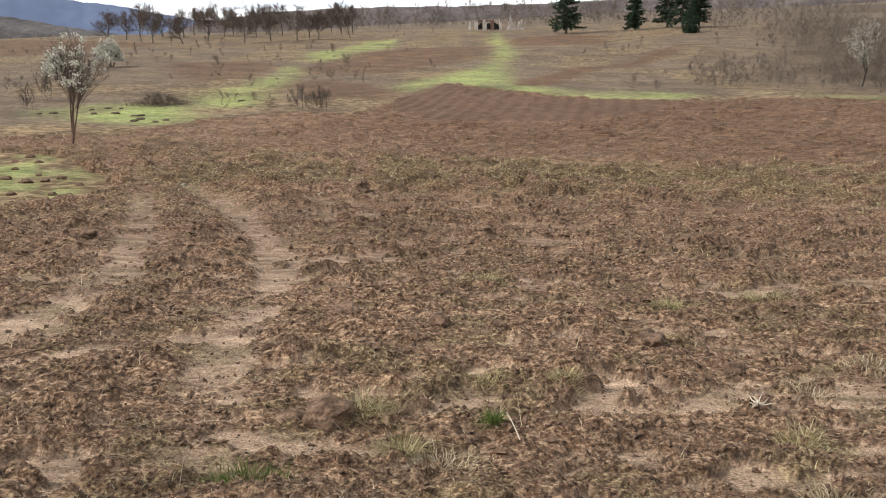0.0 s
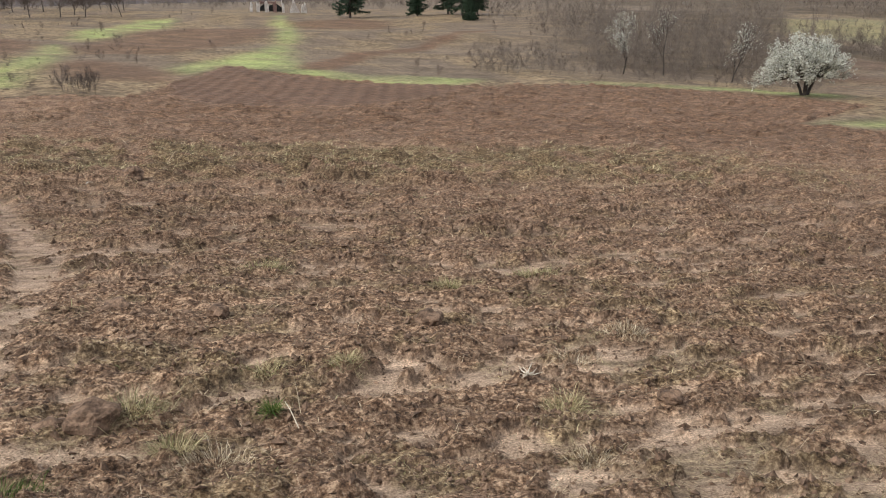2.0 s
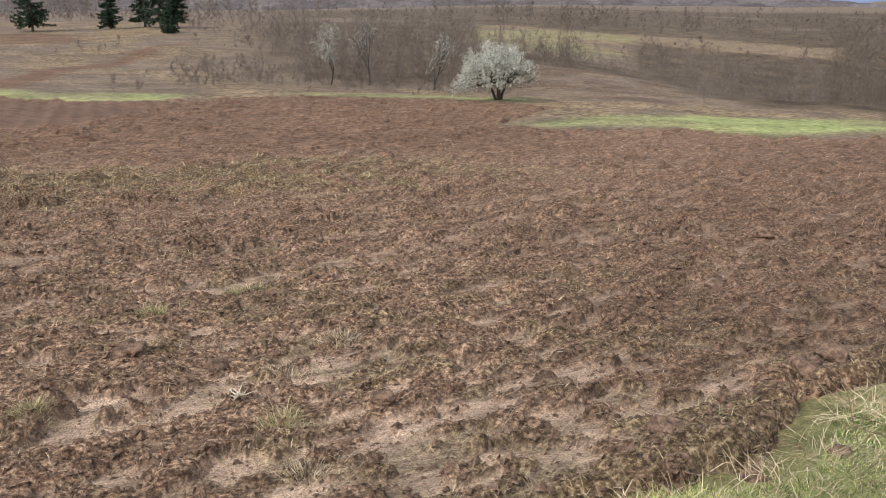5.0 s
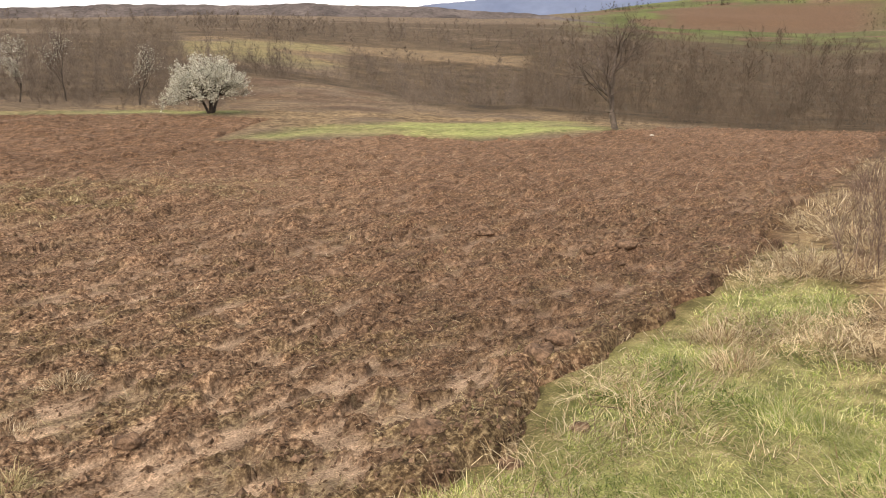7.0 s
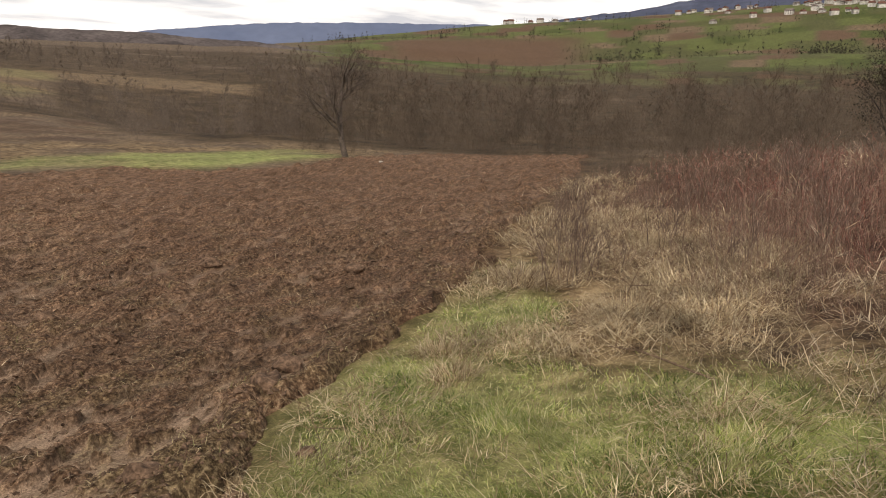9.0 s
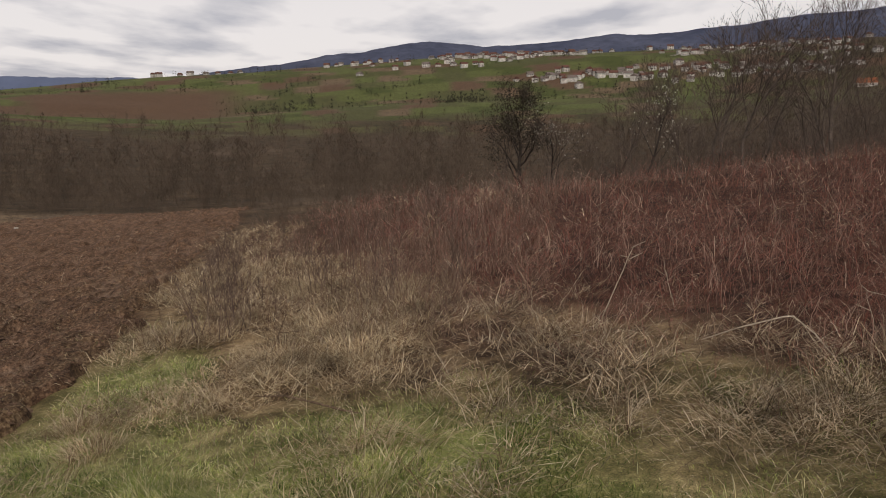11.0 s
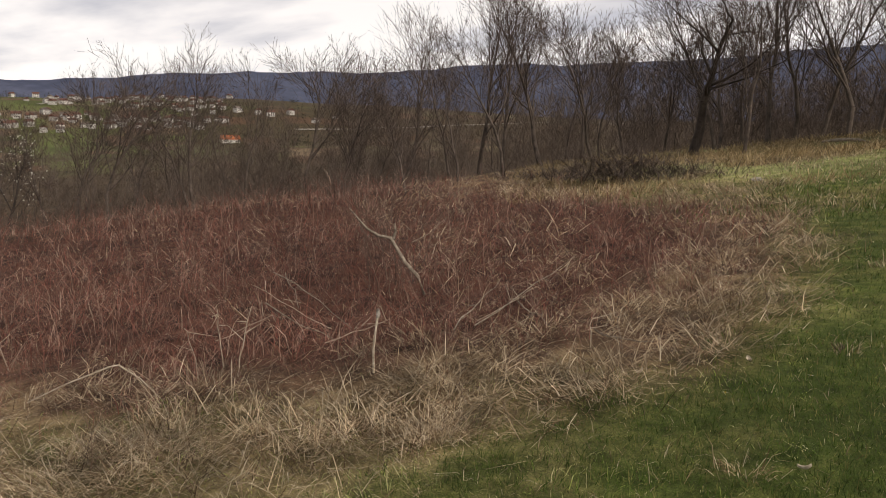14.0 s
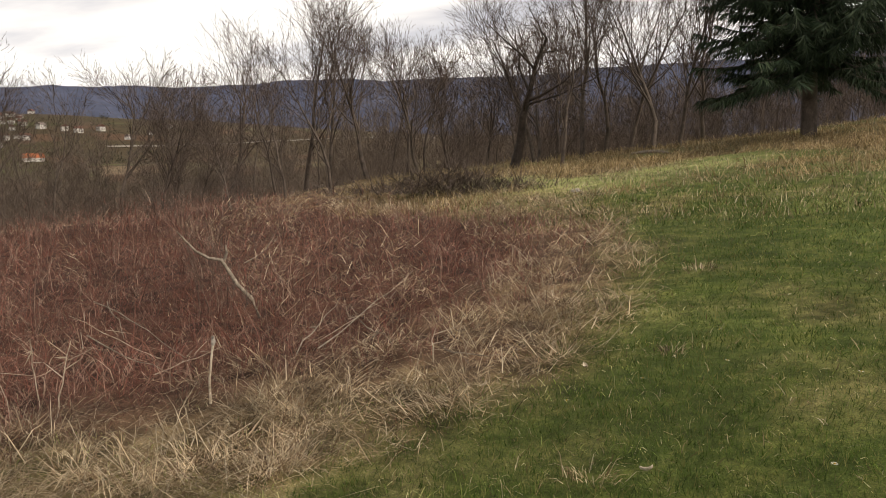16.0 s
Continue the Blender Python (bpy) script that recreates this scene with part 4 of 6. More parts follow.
def open_slope(p):
    """Heath and old meadow on the hillside, where no trees stand."""
    r, az = math.hypot(*p), math.degrees(math.atan2(*p))
    heath = 37.6 < az < 49.5 - 0.03 * (r - 57) and 52 < r < 86 + 0.8 * (az - 43)
    upper = 35.0 < az < 45.5 and 108 < r < 186
    return heath or upper or (42.5 < az < 58.5 and 150 < r < 216)


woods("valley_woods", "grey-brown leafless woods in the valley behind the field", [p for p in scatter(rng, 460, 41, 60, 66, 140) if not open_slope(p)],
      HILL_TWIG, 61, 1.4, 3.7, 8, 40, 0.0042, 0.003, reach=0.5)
woods("deep_valley_woods", "tall brown leafless woods filling the valley", scatter(rng, 700, 57, 94, 62, 135), WOOD_TWIG, 71, 1.2, 7.4, 8, 38, 0.0034, 0.0026, reach=0.45)
woods("near_valley_woods", "tangled leafless woods below the thicket", scatter(rng, 420, 84, 134, 46, 115), WOOD_TWIG, 72, 2.0, 5.6, 9, 38, 0.0028, 0.0032, reach=0.48)
woods("valley_floor_woods", "dark brown leafless woods on the valley floor", scatter(rng, 900, 58, 126, 140, 560), WOOD_TWIG, 66, 3.0, 7.5, 5, 17, 0.0115, 0.004, reach=0.75)
woods("hillside_bushes", "grey leafless bushes at the foot of the hillside", [p for p in scatter(rng, 420, 16, 50, 54, 74) if not open_slope(p)], HILL_TWIG, 69, 0.8, 2.2, 6, 36, 0.0055, 0.003, category="shrubs", reach=0.8)
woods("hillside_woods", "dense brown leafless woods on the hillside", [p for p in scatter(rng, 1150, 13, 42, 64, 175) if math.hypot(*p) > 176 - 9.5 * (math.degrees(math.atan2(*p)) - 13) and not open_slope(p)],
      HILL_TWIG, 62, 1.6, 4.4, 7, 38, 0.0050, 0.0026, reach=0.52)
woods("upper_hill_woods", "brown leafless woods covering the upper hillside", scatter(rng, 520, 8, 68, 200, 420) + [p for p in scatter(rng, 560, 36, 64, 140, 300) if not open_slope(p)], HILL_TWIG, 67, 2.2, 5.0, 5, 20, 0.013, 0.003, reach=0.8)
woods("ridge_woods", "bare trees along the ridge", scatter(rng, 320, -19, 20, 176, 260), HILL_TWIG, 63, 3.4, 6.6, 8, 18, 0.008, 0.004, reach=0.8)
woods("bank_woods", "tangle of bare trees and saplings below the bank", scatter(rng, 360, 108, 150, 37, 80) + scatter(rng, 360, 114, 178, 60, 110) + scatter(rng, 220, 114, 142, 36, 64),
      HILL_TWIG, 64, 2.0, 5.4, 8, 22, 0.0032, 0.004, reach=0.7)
woods("corner_scrub", "sparse low brown scrub beyond the corner of the field", [p for p in scatter(rng, 240, 78.4, 90, 19, 50) if field_edge(np.array(p[0]), np.array(p[1])) < -0.4 - 1.2 * rng.random()], WOOD_TWIG, 75, 0.35, 1.0, 5, 30, 0.004, 0.003, category="shrubs", reach=1.0)
woods("wood_margin", "dark dense margin of bare wood behind the meadow", scatter(rng, 330, 144, 178, 37, 62), TWIG, 74, 2.6, 6.4, 9, 24, 0.0028, 0.005, reach=0.7)
woods("slope_woods", "brown haze of bare woods on the slope behind the bank", scatter(rng, 380, 136, 178, 62, 120), WOOD_TWIG, 76, 5.0, 9.0, 8, 40, 0.0042, 0.003, reach=0.5)
woods("bank_bushes", "low grey tangle of bushes at the edge of the bank", scatter(rng, 150, 96, 134, 25, 38) + scatter(rng, 70, 150, 176, 33, 40), TWIG, 70, 1.0, 2.4, 9, 22, 0.0030, 0.004, category="shrubs", reach=0.8)
spots = [(x, y) for x, y in scatter(rng, 400, -34, 30, 42, 150) if not (0.5 < math.degrees(math.atan2(x, y)) < 6.5 and math.hypot(x, y) > 95) and fbm(np.array(x * 0.05), np.array(y * 0.05), 3) > 0.44 and -edge_distance(np.array(x), np.array(y), STRIP_ARC) > 1.5 and field_edge(np.array(x), np.array(y)) < -2]
woods("meadow_scrub", "low grey-brown scrub bushes dotted over the rise", spots, SCRUB_TWIG, 65, 0.5, 1.7, 7, 34, 0.007, 0.005, category="shrubs", reach=0.9)
woods("field_edge_scrub", "brown leafless scrub along the lower edge of the field", scatter(rng, 360, 60, 92, 46, 68), WOOD_TWIG, 73, 0.7, 2.0, 5, 28, 0.0045, 0.003, category="shrubs", reach=0.9)
# rows of houses: first and last direction, distance, how many, and how loosely they stand
STREETS = [(91.5, 100.5, 1480, 16, 40), (100.5, 103, 1500, 4, 20), (96.5, 117.5, 1130, 34, 45), (107, 118, 1500, 26, 60), (92, 97, 1300, 9, 50),
           (84, 89, 1540, 10, 30), (73, 79, 1550, 8, 25), (91, 101, 1540, 20, 20), (98, 117, 1120, 24, 25), (93, 101, 1440, 14, 40), (98, 118, 1090, 26, 30), (105, 117, 1420, 22, 60), (112, 119, 1250, 10, 50), (119, 126, 1200, 6, 60), (86, 92, 1350, 6, 60), (110, 117, 1330, 10, 60)]
# hedges and copses between the far strip fields
spots = []
for k in range(74):
    az, r = 62 + 66 * rng.random(), 780 * (1560 / 780) ** rng.random()
    r = max(r, 1230) if az < 77 else r
    da, dr = rng.normal(0, 2.4), rng.normal(0, 12)
    spots += [polar(az + da * s + rng.normal(0, 0.1), r + dr * s * 3 + rng.normal(0, 4)) for s in np.linspace(-1, 1, 24)]
for k in range(300):
    a0, a1, rr, n_, lo = STREETS[rng.integers(len(STREETS))]
    spots.append(polar(a0 + (a1 - a0) * rng.random(), rr + rng.normal(0, lo * 0.9) - 8))
woods("far_hedges", "dark hedges and copses between the far fields", spots, HEDGE_TWIG, 68, 4.0, 10.0, 3, 6, 0.06, 0.012, category="hedges")

# ---- blossoming trees ----


def petals(rng, tips, count, size, spread):
    """Small loose tufts of petals scattered about twig ends."""
    c = tips[rng.integers(len(tips), size=count)] + rng.normal(0, spread, (count, 3))
    a, b = rng.normal(0, 1, (count, 3)), rng.normal(0, 1, (count, 3))
    a /= np.linalg.norm(a, axis=1, keepdims=True)
    b /= np.linalg.norm(b, axis=1, keepdims=True)
    s = size * (0.5 + rng.random(count))[:, None]
    v = np.stack([c - a * s, c + b * s * 0.8, c + a * s, c - b * s * 0.8], 1).reshape(-1, 3)
    return v, np.arange(4 * count).reshape(count, 4)


def blossom_tree(az, r, tall, girth, label, seed, count, size, spread_p=0.2, widen=1.0, name="blossoming_tree", flowers=PETAL, **how):
    rng = np.random.default_rng(seed)
    wide = np.array([widen, widen, 1.0])
    segs = [(p * wide, q * wide, a, b, k) for p, q, a, b, k in grow(rng, tall, girth, **how)]
    (tv, tf), (wv, wf) = wood_meshes(segs, thin=r * 0.0002)
    tree = empty(name, stand(az, r), label, "tree")
    part("trunk", mesh_of("trunk", tv, tf, DARK_BARK, True), tree, "dark forked trunk and limbs")
    part("crown", mesh_of("crown", wv, wf, TWIG), tree, "fine leafless twigs", "stuff")
    tips = np.array([q[1] for q in segs if q[4] >= 2])
    part("blossom", mesh_of("blossom", *petals(rng, tips, count, size, spread_p), flowers), tree, "creamy white blossom" if flowers is PETAL else "dark clinging ivy", "stuff")
    return tree


def domed_plum(az, r, wide, tall, label, seed, count=30000, size=0.034, scale=1.0):
    """A spreading plum: three leaning trunks, limbs to every bough end, blossom in uneven clumps with gaps."""
    rng = np.random.default_rng(seed)
    tree = empty("blossoming_tree", stand(az, r, 0.0, scale, 0.02), label, "tree")
    feet = [((0.0, 0.0), (0.05, 0.0), 0.13), ((0.2, 0.1), (0.5, 0.1), 0.09), ((-0.12, 0.05), (-0.45, 0.1), 0.085)]
    forks = []
    for (fx_, fy_), (lx, ly), rad in feet:
        s = np.linspace(0, 1, 6)[:, None]
        pts = np.array([fx_, fy_, -0.05]) + s * np.array([lx, ly, 1.05]) + rng.normal(0, 0.025, (6, 3)) * s
        part("trunk", mesh_of("trunk", *tubes(pts[:-1], pts[1:], np.linspace(rad, rad * 0.7, 6)[:-1], np.linspace(rad, rad * 0.7, 6)[1:], 8), DARK_BARK, True), tree, "dark forked trunk")
        forks.append(pts[-1])
    forks = np.array(forks)
    n = 190
    a, q = rng.random(n) * 6.283, rng.random(n)
    lift = np.arcsin(rng.random(n) ** 0.85)
    shell = (0.55 + 0.45 * q ** 0.5) * (0.82 + 0.3 * vnoise(a * 1.6 + 9, lift * 2.5))
    side = 0.88 + 0.18 * np.cos(a - 2.6)
    ends = np.stack([wide / 2 * side * shell * np.cos(a) * np.cos(lift), wide / 2 * shell * np.sin(a) * np.cos(lift), 0.85 + (tall - 0.85) * shell * np.sin(lift)], 1)
    ends[:, 2] -= 0.28 * (np.hypot(ends[:, 0], ends[:, 1]) / (wide / 2)) ** 2
    p0, p1, w0, w1, flowers = [], [], [], [], []
    for e in ends:
        f = forks[np.argmin(np.linalg.norm((forks - e)[:, :2], axis=1))]
        mid = f + (e - f) * 0.5 + np.array([0, 0, 0.12]) + rng.normal(0, 0.1, 3)
        p0 += [f, mid]
        p1 += [mid, e]
        w0 += [0.035, 0.020]
        w1 += [0.020, 0.008]
        for k in range(7):
            g = 0.2 + 0.8 * rng.random()
            o = mid + (e - mid) * g
            way = (e - f) / max(np.linalg.norm(e - f), 0.1) + rng.normal(0, 0.7, 3) + np.array([0, 0, 0.25])
            t = o + way / np.linalg.norm(way) * (0.2 + 0.35 * rng.random())
            p0.append(o), p1.append(t), w0.append(0.010), w1.append(0.005)
            flowers += [o + (t - o) * h for h in np.linspace(0.15, 1.0, 5)]
    part("crown", mesh_of("crown", *tubes(np.array(p0), np.array(p1), np.array(w0), np.array(w1), 3), DARK_BARK), tree, "dark branching limbs and twigs", "stuff")
    part("blossom", mesh_of("blossom", *petals(rng, np.array(flowers), count, size, 0.06), PETAL), tree, "creamy white blossom", "stuff")
    return tree


domed_plum(36.7, 50.5, 5.5, 3.3, "round wild plum in full white blossom at the field edge", 74)
domed_plum(-20.9, 74, 5.0, 4.6, "small plum in cream-white blossom on the rise", 76, 9000, 0.07, 0.52)
domed_plum(-24.0, 61, 4.2, 4.6, "low plum bush in white blossom on the rise", 77, 6000, 0.075, 0.46)


def young_tree(az, r, tall, label, seed):
    """A vase of slim upright stems with fine twigs and a few tufts of blossom."""
    rng = np.random.default_rng(seed)
    x, y = polar(az, r)
    soil_z = float(field_surface(np.array(x), np.array(y))[0])
    tree = empty("blossoming_tree", pose(float(x), float(y), max(soil_z, float(land(x, y))) - 0.02), label, "tree")
    segs = []
    for k in range(8):
        turn = 6.283 * (k + 0.5 * rng.random()) / 8
        way = (0.05 + 0.15 * rng.random()) * np.array([math.cos(turn), math.sin(turn)]) + np.array([0.16, 0.07])
        grown = grow(rng, tall * (0.75 + 0.25 * rng.random()), 0.026, levels=3, spread=0.5, kids=(9, 5), lift=0.1, bare=0.42, wiggle=0.05, lean=tuple(way))
        stem = [g for g in grown if g[4] == 0]
        p = np.array([g[0] for g in stem]), np.array([g[1] for g in stem])
        part("stem", mesh_of("stem", *tubes(*p, np.array([g[2] for g in stem]), np.array([g[3] for g in stem]), 6), RED_BARK, True), tree)
        segs += [g for g in grown if g[4] > 0]
    width = lambda i: np.maximum(np.array([g[i] for g in segs]), 0.004)
    part("crown", mesh_of("crown", *tubes(np.array([g[0] for g in segs]), np.array([g[1] for g in segs]), width(2), width(3), 3), TWIG), tree, "fine leafless twigs", "stuff")
    tips = np.array([g[1] for g in segs if g[4] == 2 and g[1][2] > 0.58 * tall])
    tips = tips[rng.permutation(len(tips))[:60]]
    part("blossom", mesh_of("blossom", *petals(rng, tips, 1300, 0.036, 0.05), PETAL), tree, "white blossom tufts", "stuff")
    return tree


young_tree(-23.66, 26.6, 2.5, "slender many-stemmed young tree with white blossom tufts", 72)
for k, (az, r, tall, n) in enumerate([(25.7, 60, 2.9, 800), (28.2, 64, 3.4, 300), (32.4, 62, 2.8, 500), (-6.0, 140, 4.5, 350),
                                      (99.2, 46, 3.6, 160), (105.6, 34, 2.6, 120)]):
    blossom_tree(az, r, tall, 0.06, "shrubby tree with sparse white blossom among scrub", 80 + k, 2 * n, 0.032, 0.14, name="blossoming_shrub",
                 spread=0.6, kids=(9, 5, 4), levels=4, lift=0.4, bare=0.1)

# ivy-grown tree in the valley
blossom_tree(97.3, 46, 4.2, 0.14, "bare tree overgrown with dark ivy", 120, 11000, 0.034, 0.2, name="ivy_tree",
             flowers=strands("ivy_leaves", [(0.03, 0.026, 0.016), (0.045, 0.038, 0.024), (0.07, 0.054, 0.036), (0.035, 0.031, 0.019)], 0.6, 0.2), spread=0.75, kids=(11, 6, 4), levels=4, lift=0.3, bare=0.12)

# ---- spruces ----


def spruce(az, r, tall, wide, label, seed, boughs, sprays, base=0.12, name="spruce"):
    rng = np.random.default_rng(seed)
    tree = empty(name, stand(az, r), label, "tree")
    p = np.linspace(0, 1, 9)
    pts = np.stack([rng.normal(0, 0.02, 9), rng.normal(0, 0.02, 9), p * tall], 1)
    rad = tall * 0.017 * (1 - 0.93 * p)
    part("trunk", mesh_of("trunk", *tubes(pts[:-1], pts[1:], rad[:-1], rad[1:], 9), BARK, True), tree, "straight grey trunk")
    a0, a1, w0, w1 = [], [], [], []
    n0, n1, nw = [], [], []
    for k in range(boughs):
        f = base + (1 - base) * (k + rng.random()) / boughs
        az_b = rng.random() * 6.283
        length = wide * (1 - f) ** 0.75 * (0.55 + 0.6 * rng.random()) + 0.15
        sag = -0.36 + rng.normal(0, 0.22)
        out = np.array([math.cos(az_b), math.sin(az_b), 0])
        m = 5
        q = np.array([0, 0, f * tall])
        line = [q]
        for s in range(m):
            droop = sag + 0.12 * s + rng.normal(0, 0.06)
            q = q + (out + np.array([0, 0, droop])) * length / m
            line.append(q)
        for s in range(m):
            a0.append(line[s]), a1.append(line[s + 1])
            w0.append(0.03 * (1 - s / m) + 0.006), w1.append(0.03 * (1 - (s + 1) / m) + 0.006)
        side = np.array([-out[1], out[0], 0])
        for s in range(sprays):
            g = rng.random() ** 0.7 * m
            i = min(int(g), m - 1)
            o = line[i] + (line[i + 1] - line[i]) * (g - i)
            reach = (0.14 + 0.16 * length * (1 - 0.6 * g / m)) * (0.5 + rng.random() * 0.9)
            way = side * rng.normal(0, 0.8) + out * (0.2 + 0.7 * rng.random()) + np.array([0, 0, -0.35 - 1.3 * rng.random()])
            way = way / np.linalg.norm(way)
            n0.append(o), n1.append(o + way * reach), nw.append(0.016 + 0.02 * rng.random())
    part("bough_frame", mesh_of("bough_frame", *tubes(np.array(a0), np.array(a1), np.array(w0), np.array(w1), 3), DARK_BARK), tree, "dark drooping boughs", "stuff")
    nw = np.array(nw) * max(1.0, r / 40)
    side = np.random.default_rng(seed).normal(0, 1, (len(n0), 3))
    side = side / np.linalg.norm(side, axis=1, keepdims=True) * nw[:, None]
    nv = np.stack([np.array(n0) - side, np.array(n0) + side, np.array(n1)], 1).reshape(-1, 3)
    part("foliage", mesh_of("foliage", nv, np.arange(len(nv)).reshape(-1, 3), NEEDLE), tree, "dark green hanging needle sprays", "stuff")
    return tree


spruce(166.6, 30, 15, 4.1, "tall dark green spruce with drooping boughs beside the meadow", 91, 640, 190, base=0.15)
for az, r, tall, wide, seed in [(8.0, 146, 12, 3.2, 92), (12.3, 148, 7.5, 2.0, 93), (14.3, 150, 13, 2.4, 94), (15.2, 146, 13.5, 2.6, 95), (16.2, 152, 10, 2.2, 96), (15.7, 137, 4.0, 1.4, 97)]:
    spruce(az, r, tall, wide, "dark spruce standing on the ridge", seed, 240, 60, base=0.1)

# ---- ruined shed on the ridge ----


def box(x0, y0, z0, x1, y1, z1, jag=0.0, rng=None):
    v = np.array([(x, y, z) for z in (z0, z1) for y in (y0, y1) for x in (x0, x1)], float)
    if jag:
        v[4:, 2] += rng.normal(0, jag, 4)
    f = np.array([(0, 2, 3, 1), (4, 5, 7, 6), (0, 1, 5, 4), (2, 6, 7, 3), (0, 4, 6, 2), (1, 3, 7, 5)])
    return v, f


def ragged_wall(x0, x1, heights, y0, y1):
    """A thick wall whose broken top follows the given heights."""
    n = len(heights)
    xs = np.linspace(x0, x1, n)
    v = np.concatenate([np.stack([xs, np.full(n, yy), zz], 1) for yy in (y0, y1) for zz in (np.full(n, -0.6), np.array(heights))])
    f = []
    for k in range(n - 1):
        f += [(k, k + 1, n + k + 1, n + k), (2 * n + k, 3 * n + k, 3 * n + k + 1, 2 * n + k + 1), (n + k, n + k + 1, 3 * n + k + 1, 3 * n + k)]
    f += [(0, n, 3 * n, 2 * n), (n - 1, 3 * n - 1, 4 * n - 1, 2 * n - 1)]
    return v, np.array(f)


shed = empty("ruined_shed", stand(3.3, 154), "roofless crumbling shed with pale broken walls and dark gaps", "ruin")
BRICK_RED = rough_surface("weathered_red_masonry", (0.10, 0.055, 0.045), (0.30, 0.19, 0.16), 1.2, 0.95, 0.01, 8)
for x0, x1, tops, mat in [(-4.4, -3.9, (0.7, 1.9, 1.5), RUIN), (-3.3, -2.7, (1.9, 1.5, 1.8), RUIN), (-1.9, -1.2, (1.7, 2.0, 1.3), RUIN), (-0.5, 0.1, (1.9, 1.7, 2.2), BRICK_RED),
                          (1.0, 1.4, (2.1, 1.2, 1.6), RUIN), (2.3, 3.9, (0.3, 0.9, 2.4, 1.5, 0.8, 0.4), RUIN), (4.2, 5.2, (0.5, 1.4, 1.0, 1.7, 0.6), RUIN)]:
    part("wall", mesh_of("wall", *ragged_wall(x0, x1, tops, -0.2, 0.2), mat), shed)
part("lintel", mesh_of("lintel", *box(-2.7, -0.15, 1.5, 0.1, 0.15, 1.72, 0.15, np.random.default_rng(17)), BRICK_RED), shed, "sagging reddish beam")
# near-black wall behind the gaps stands for the shade inside the shed
part("gap_shade_wall", mesh_of("gap_shade_wall", *ragged_wall(-3.0, 1.2, (0.6, 1.5, 1.2, 1.6, 0.8), 2.6, 2.9), DARK), shed, "back wall painted near-black as the shade behind the gaps")

# ---- village on the far slope ----


def house_kind(w, d, h, rise, roof, seed):
    wall = box(-w / 2, -d / 2, -2, w / 2, d / 2, h)
    o = 0.5
    rv = np.array([(-w / 2 - o, -d / 2 - o, h - 0.2), (w / 2 + o, -d / 2 - o, h - 0.2), (w / 2 + o, d / 2 + o, h - 0.2), (-w / 2 - o, d / 2 + o, h - 0.2),
                   (-w / 2 - o, 0, h + rise), (w / 2 + o, 0, h + rise)])
    return (mesh_of("wall", *wall, PLASTER), mesh_of("roof", rv, np.array([(0, 1, 5), (0, 5, 4), (2, 3, 4), (2, 4, 5), (0, 4, 3), (1, 2, 5), (0, 3, 2), (0, 2, 1)]), roof),
            mesh_of("window", *box(-0.6, -d / 2 - 0.05, 1, 0.6, -d / 2 + 0.1, 2.3), DARK))


def house(kind, w, h, az, r, turn, label):
    x, y = polar(az, r)
    ob = empty("house", pose(float(x), float(y), float(land(x, y)), 0, 0, -az + turn), label, "house", "village houses")
    wall, roof, window = kind
    part("wall", wall, ob)
    part("roof", roof, ob)
    for k in (-0.28, 0.0, 0.28):
        for z in (0, 2.8):
            if z + 2.3 < h:
                part("window", window, ob).matrix_local = pose(k * w, 0, z)
    return ob


KINDS = [((8, 7, 5.2, 2.8), ROOF), ((10, 8, 5.4, 3.0), ROOF), ((7, 6.5, 3.0, 2.8), ROOF), ((11, 8, 5.2, 3.0), GREY_ROOF), ((8.5, 7, 3.2, 2.8), GREY_ROOF)]
MADE = [(house_kind(*dims, roof, k), dims) for k, (dims, roof) in enumerate(KINDS)]
rng = np.random.default_rng(23)
for az0, az1, r, count, loose in STREETS:
    for k in range(count):
        kind, (w, d, h, rise) = MADE[rng.integers(len(MADE))]
        house(kind, w, h, az0 + (az1 - az0) * (k + rng.random()) / count, r + rng.normal(0, loose), rng.random() * 360,
              "white-plastered village house with pitched roof on the far slope")


# long farm building with an orange roof in the valley
ORANGE_ROOF = rough_surface("orange_roof_tiles", (0.28, 0.09, 0.04), (0.48, 0.17, 0.08), 0.3, 0.9, 0)
house(house_kind(19, 11, 3.6, 4.6, ORANGE_ROOF, 9), 19, 3.6, 117.8, 930, 12, "long white farm building with an orange tiled roof")


def lane(way, half, label):
    """A strip of road laid over the land through places given as direction and distance."""
    n = 8 * (len(way) - 1) + 1
    at = np.linspace(0, len(way) - 1, n)
    lx, ly = polar(np.interp(at, range(len(way)), [a for a, _ in way]), np.interp(at, range(len(way)), [r for _, r in way]))
    tx, ty = np.gradient(lx), np.gradient(ly)
    tl = np.hypot(tx, ty)
    lv = np.concatenate([np.stack([lx + k * ty / tl, ly - k * tx / tl, land(lx + k * ty / tl, ly - k * tx / tl) + 0.8], 1) for k in (-half, half)])
    i = np.arange(n - 1)
    ob = new("road", mesh_of("road", lv, np.stack([i, i + 1, i + n + 1, i + n], 1), GRAVEL))
    return tagged(ob, label, "road", kind="structure")


lane([(106.6, 1290), (107.2, 1330), (107.7, 1375), (108.1, 1415), (109.3, 1450), (111, 1470), (113, 1480)], 4.0, "pale gravel lane climbing through the far village")
lane([(122, 1050), (126, 1080), (129.3, 1105), (134, 1165), (139.7, 1245), (145, 1290), (150, 1320)], 5.0, "pale straight road across the far side of the valley")

# ---- grass, straw and brambles ----


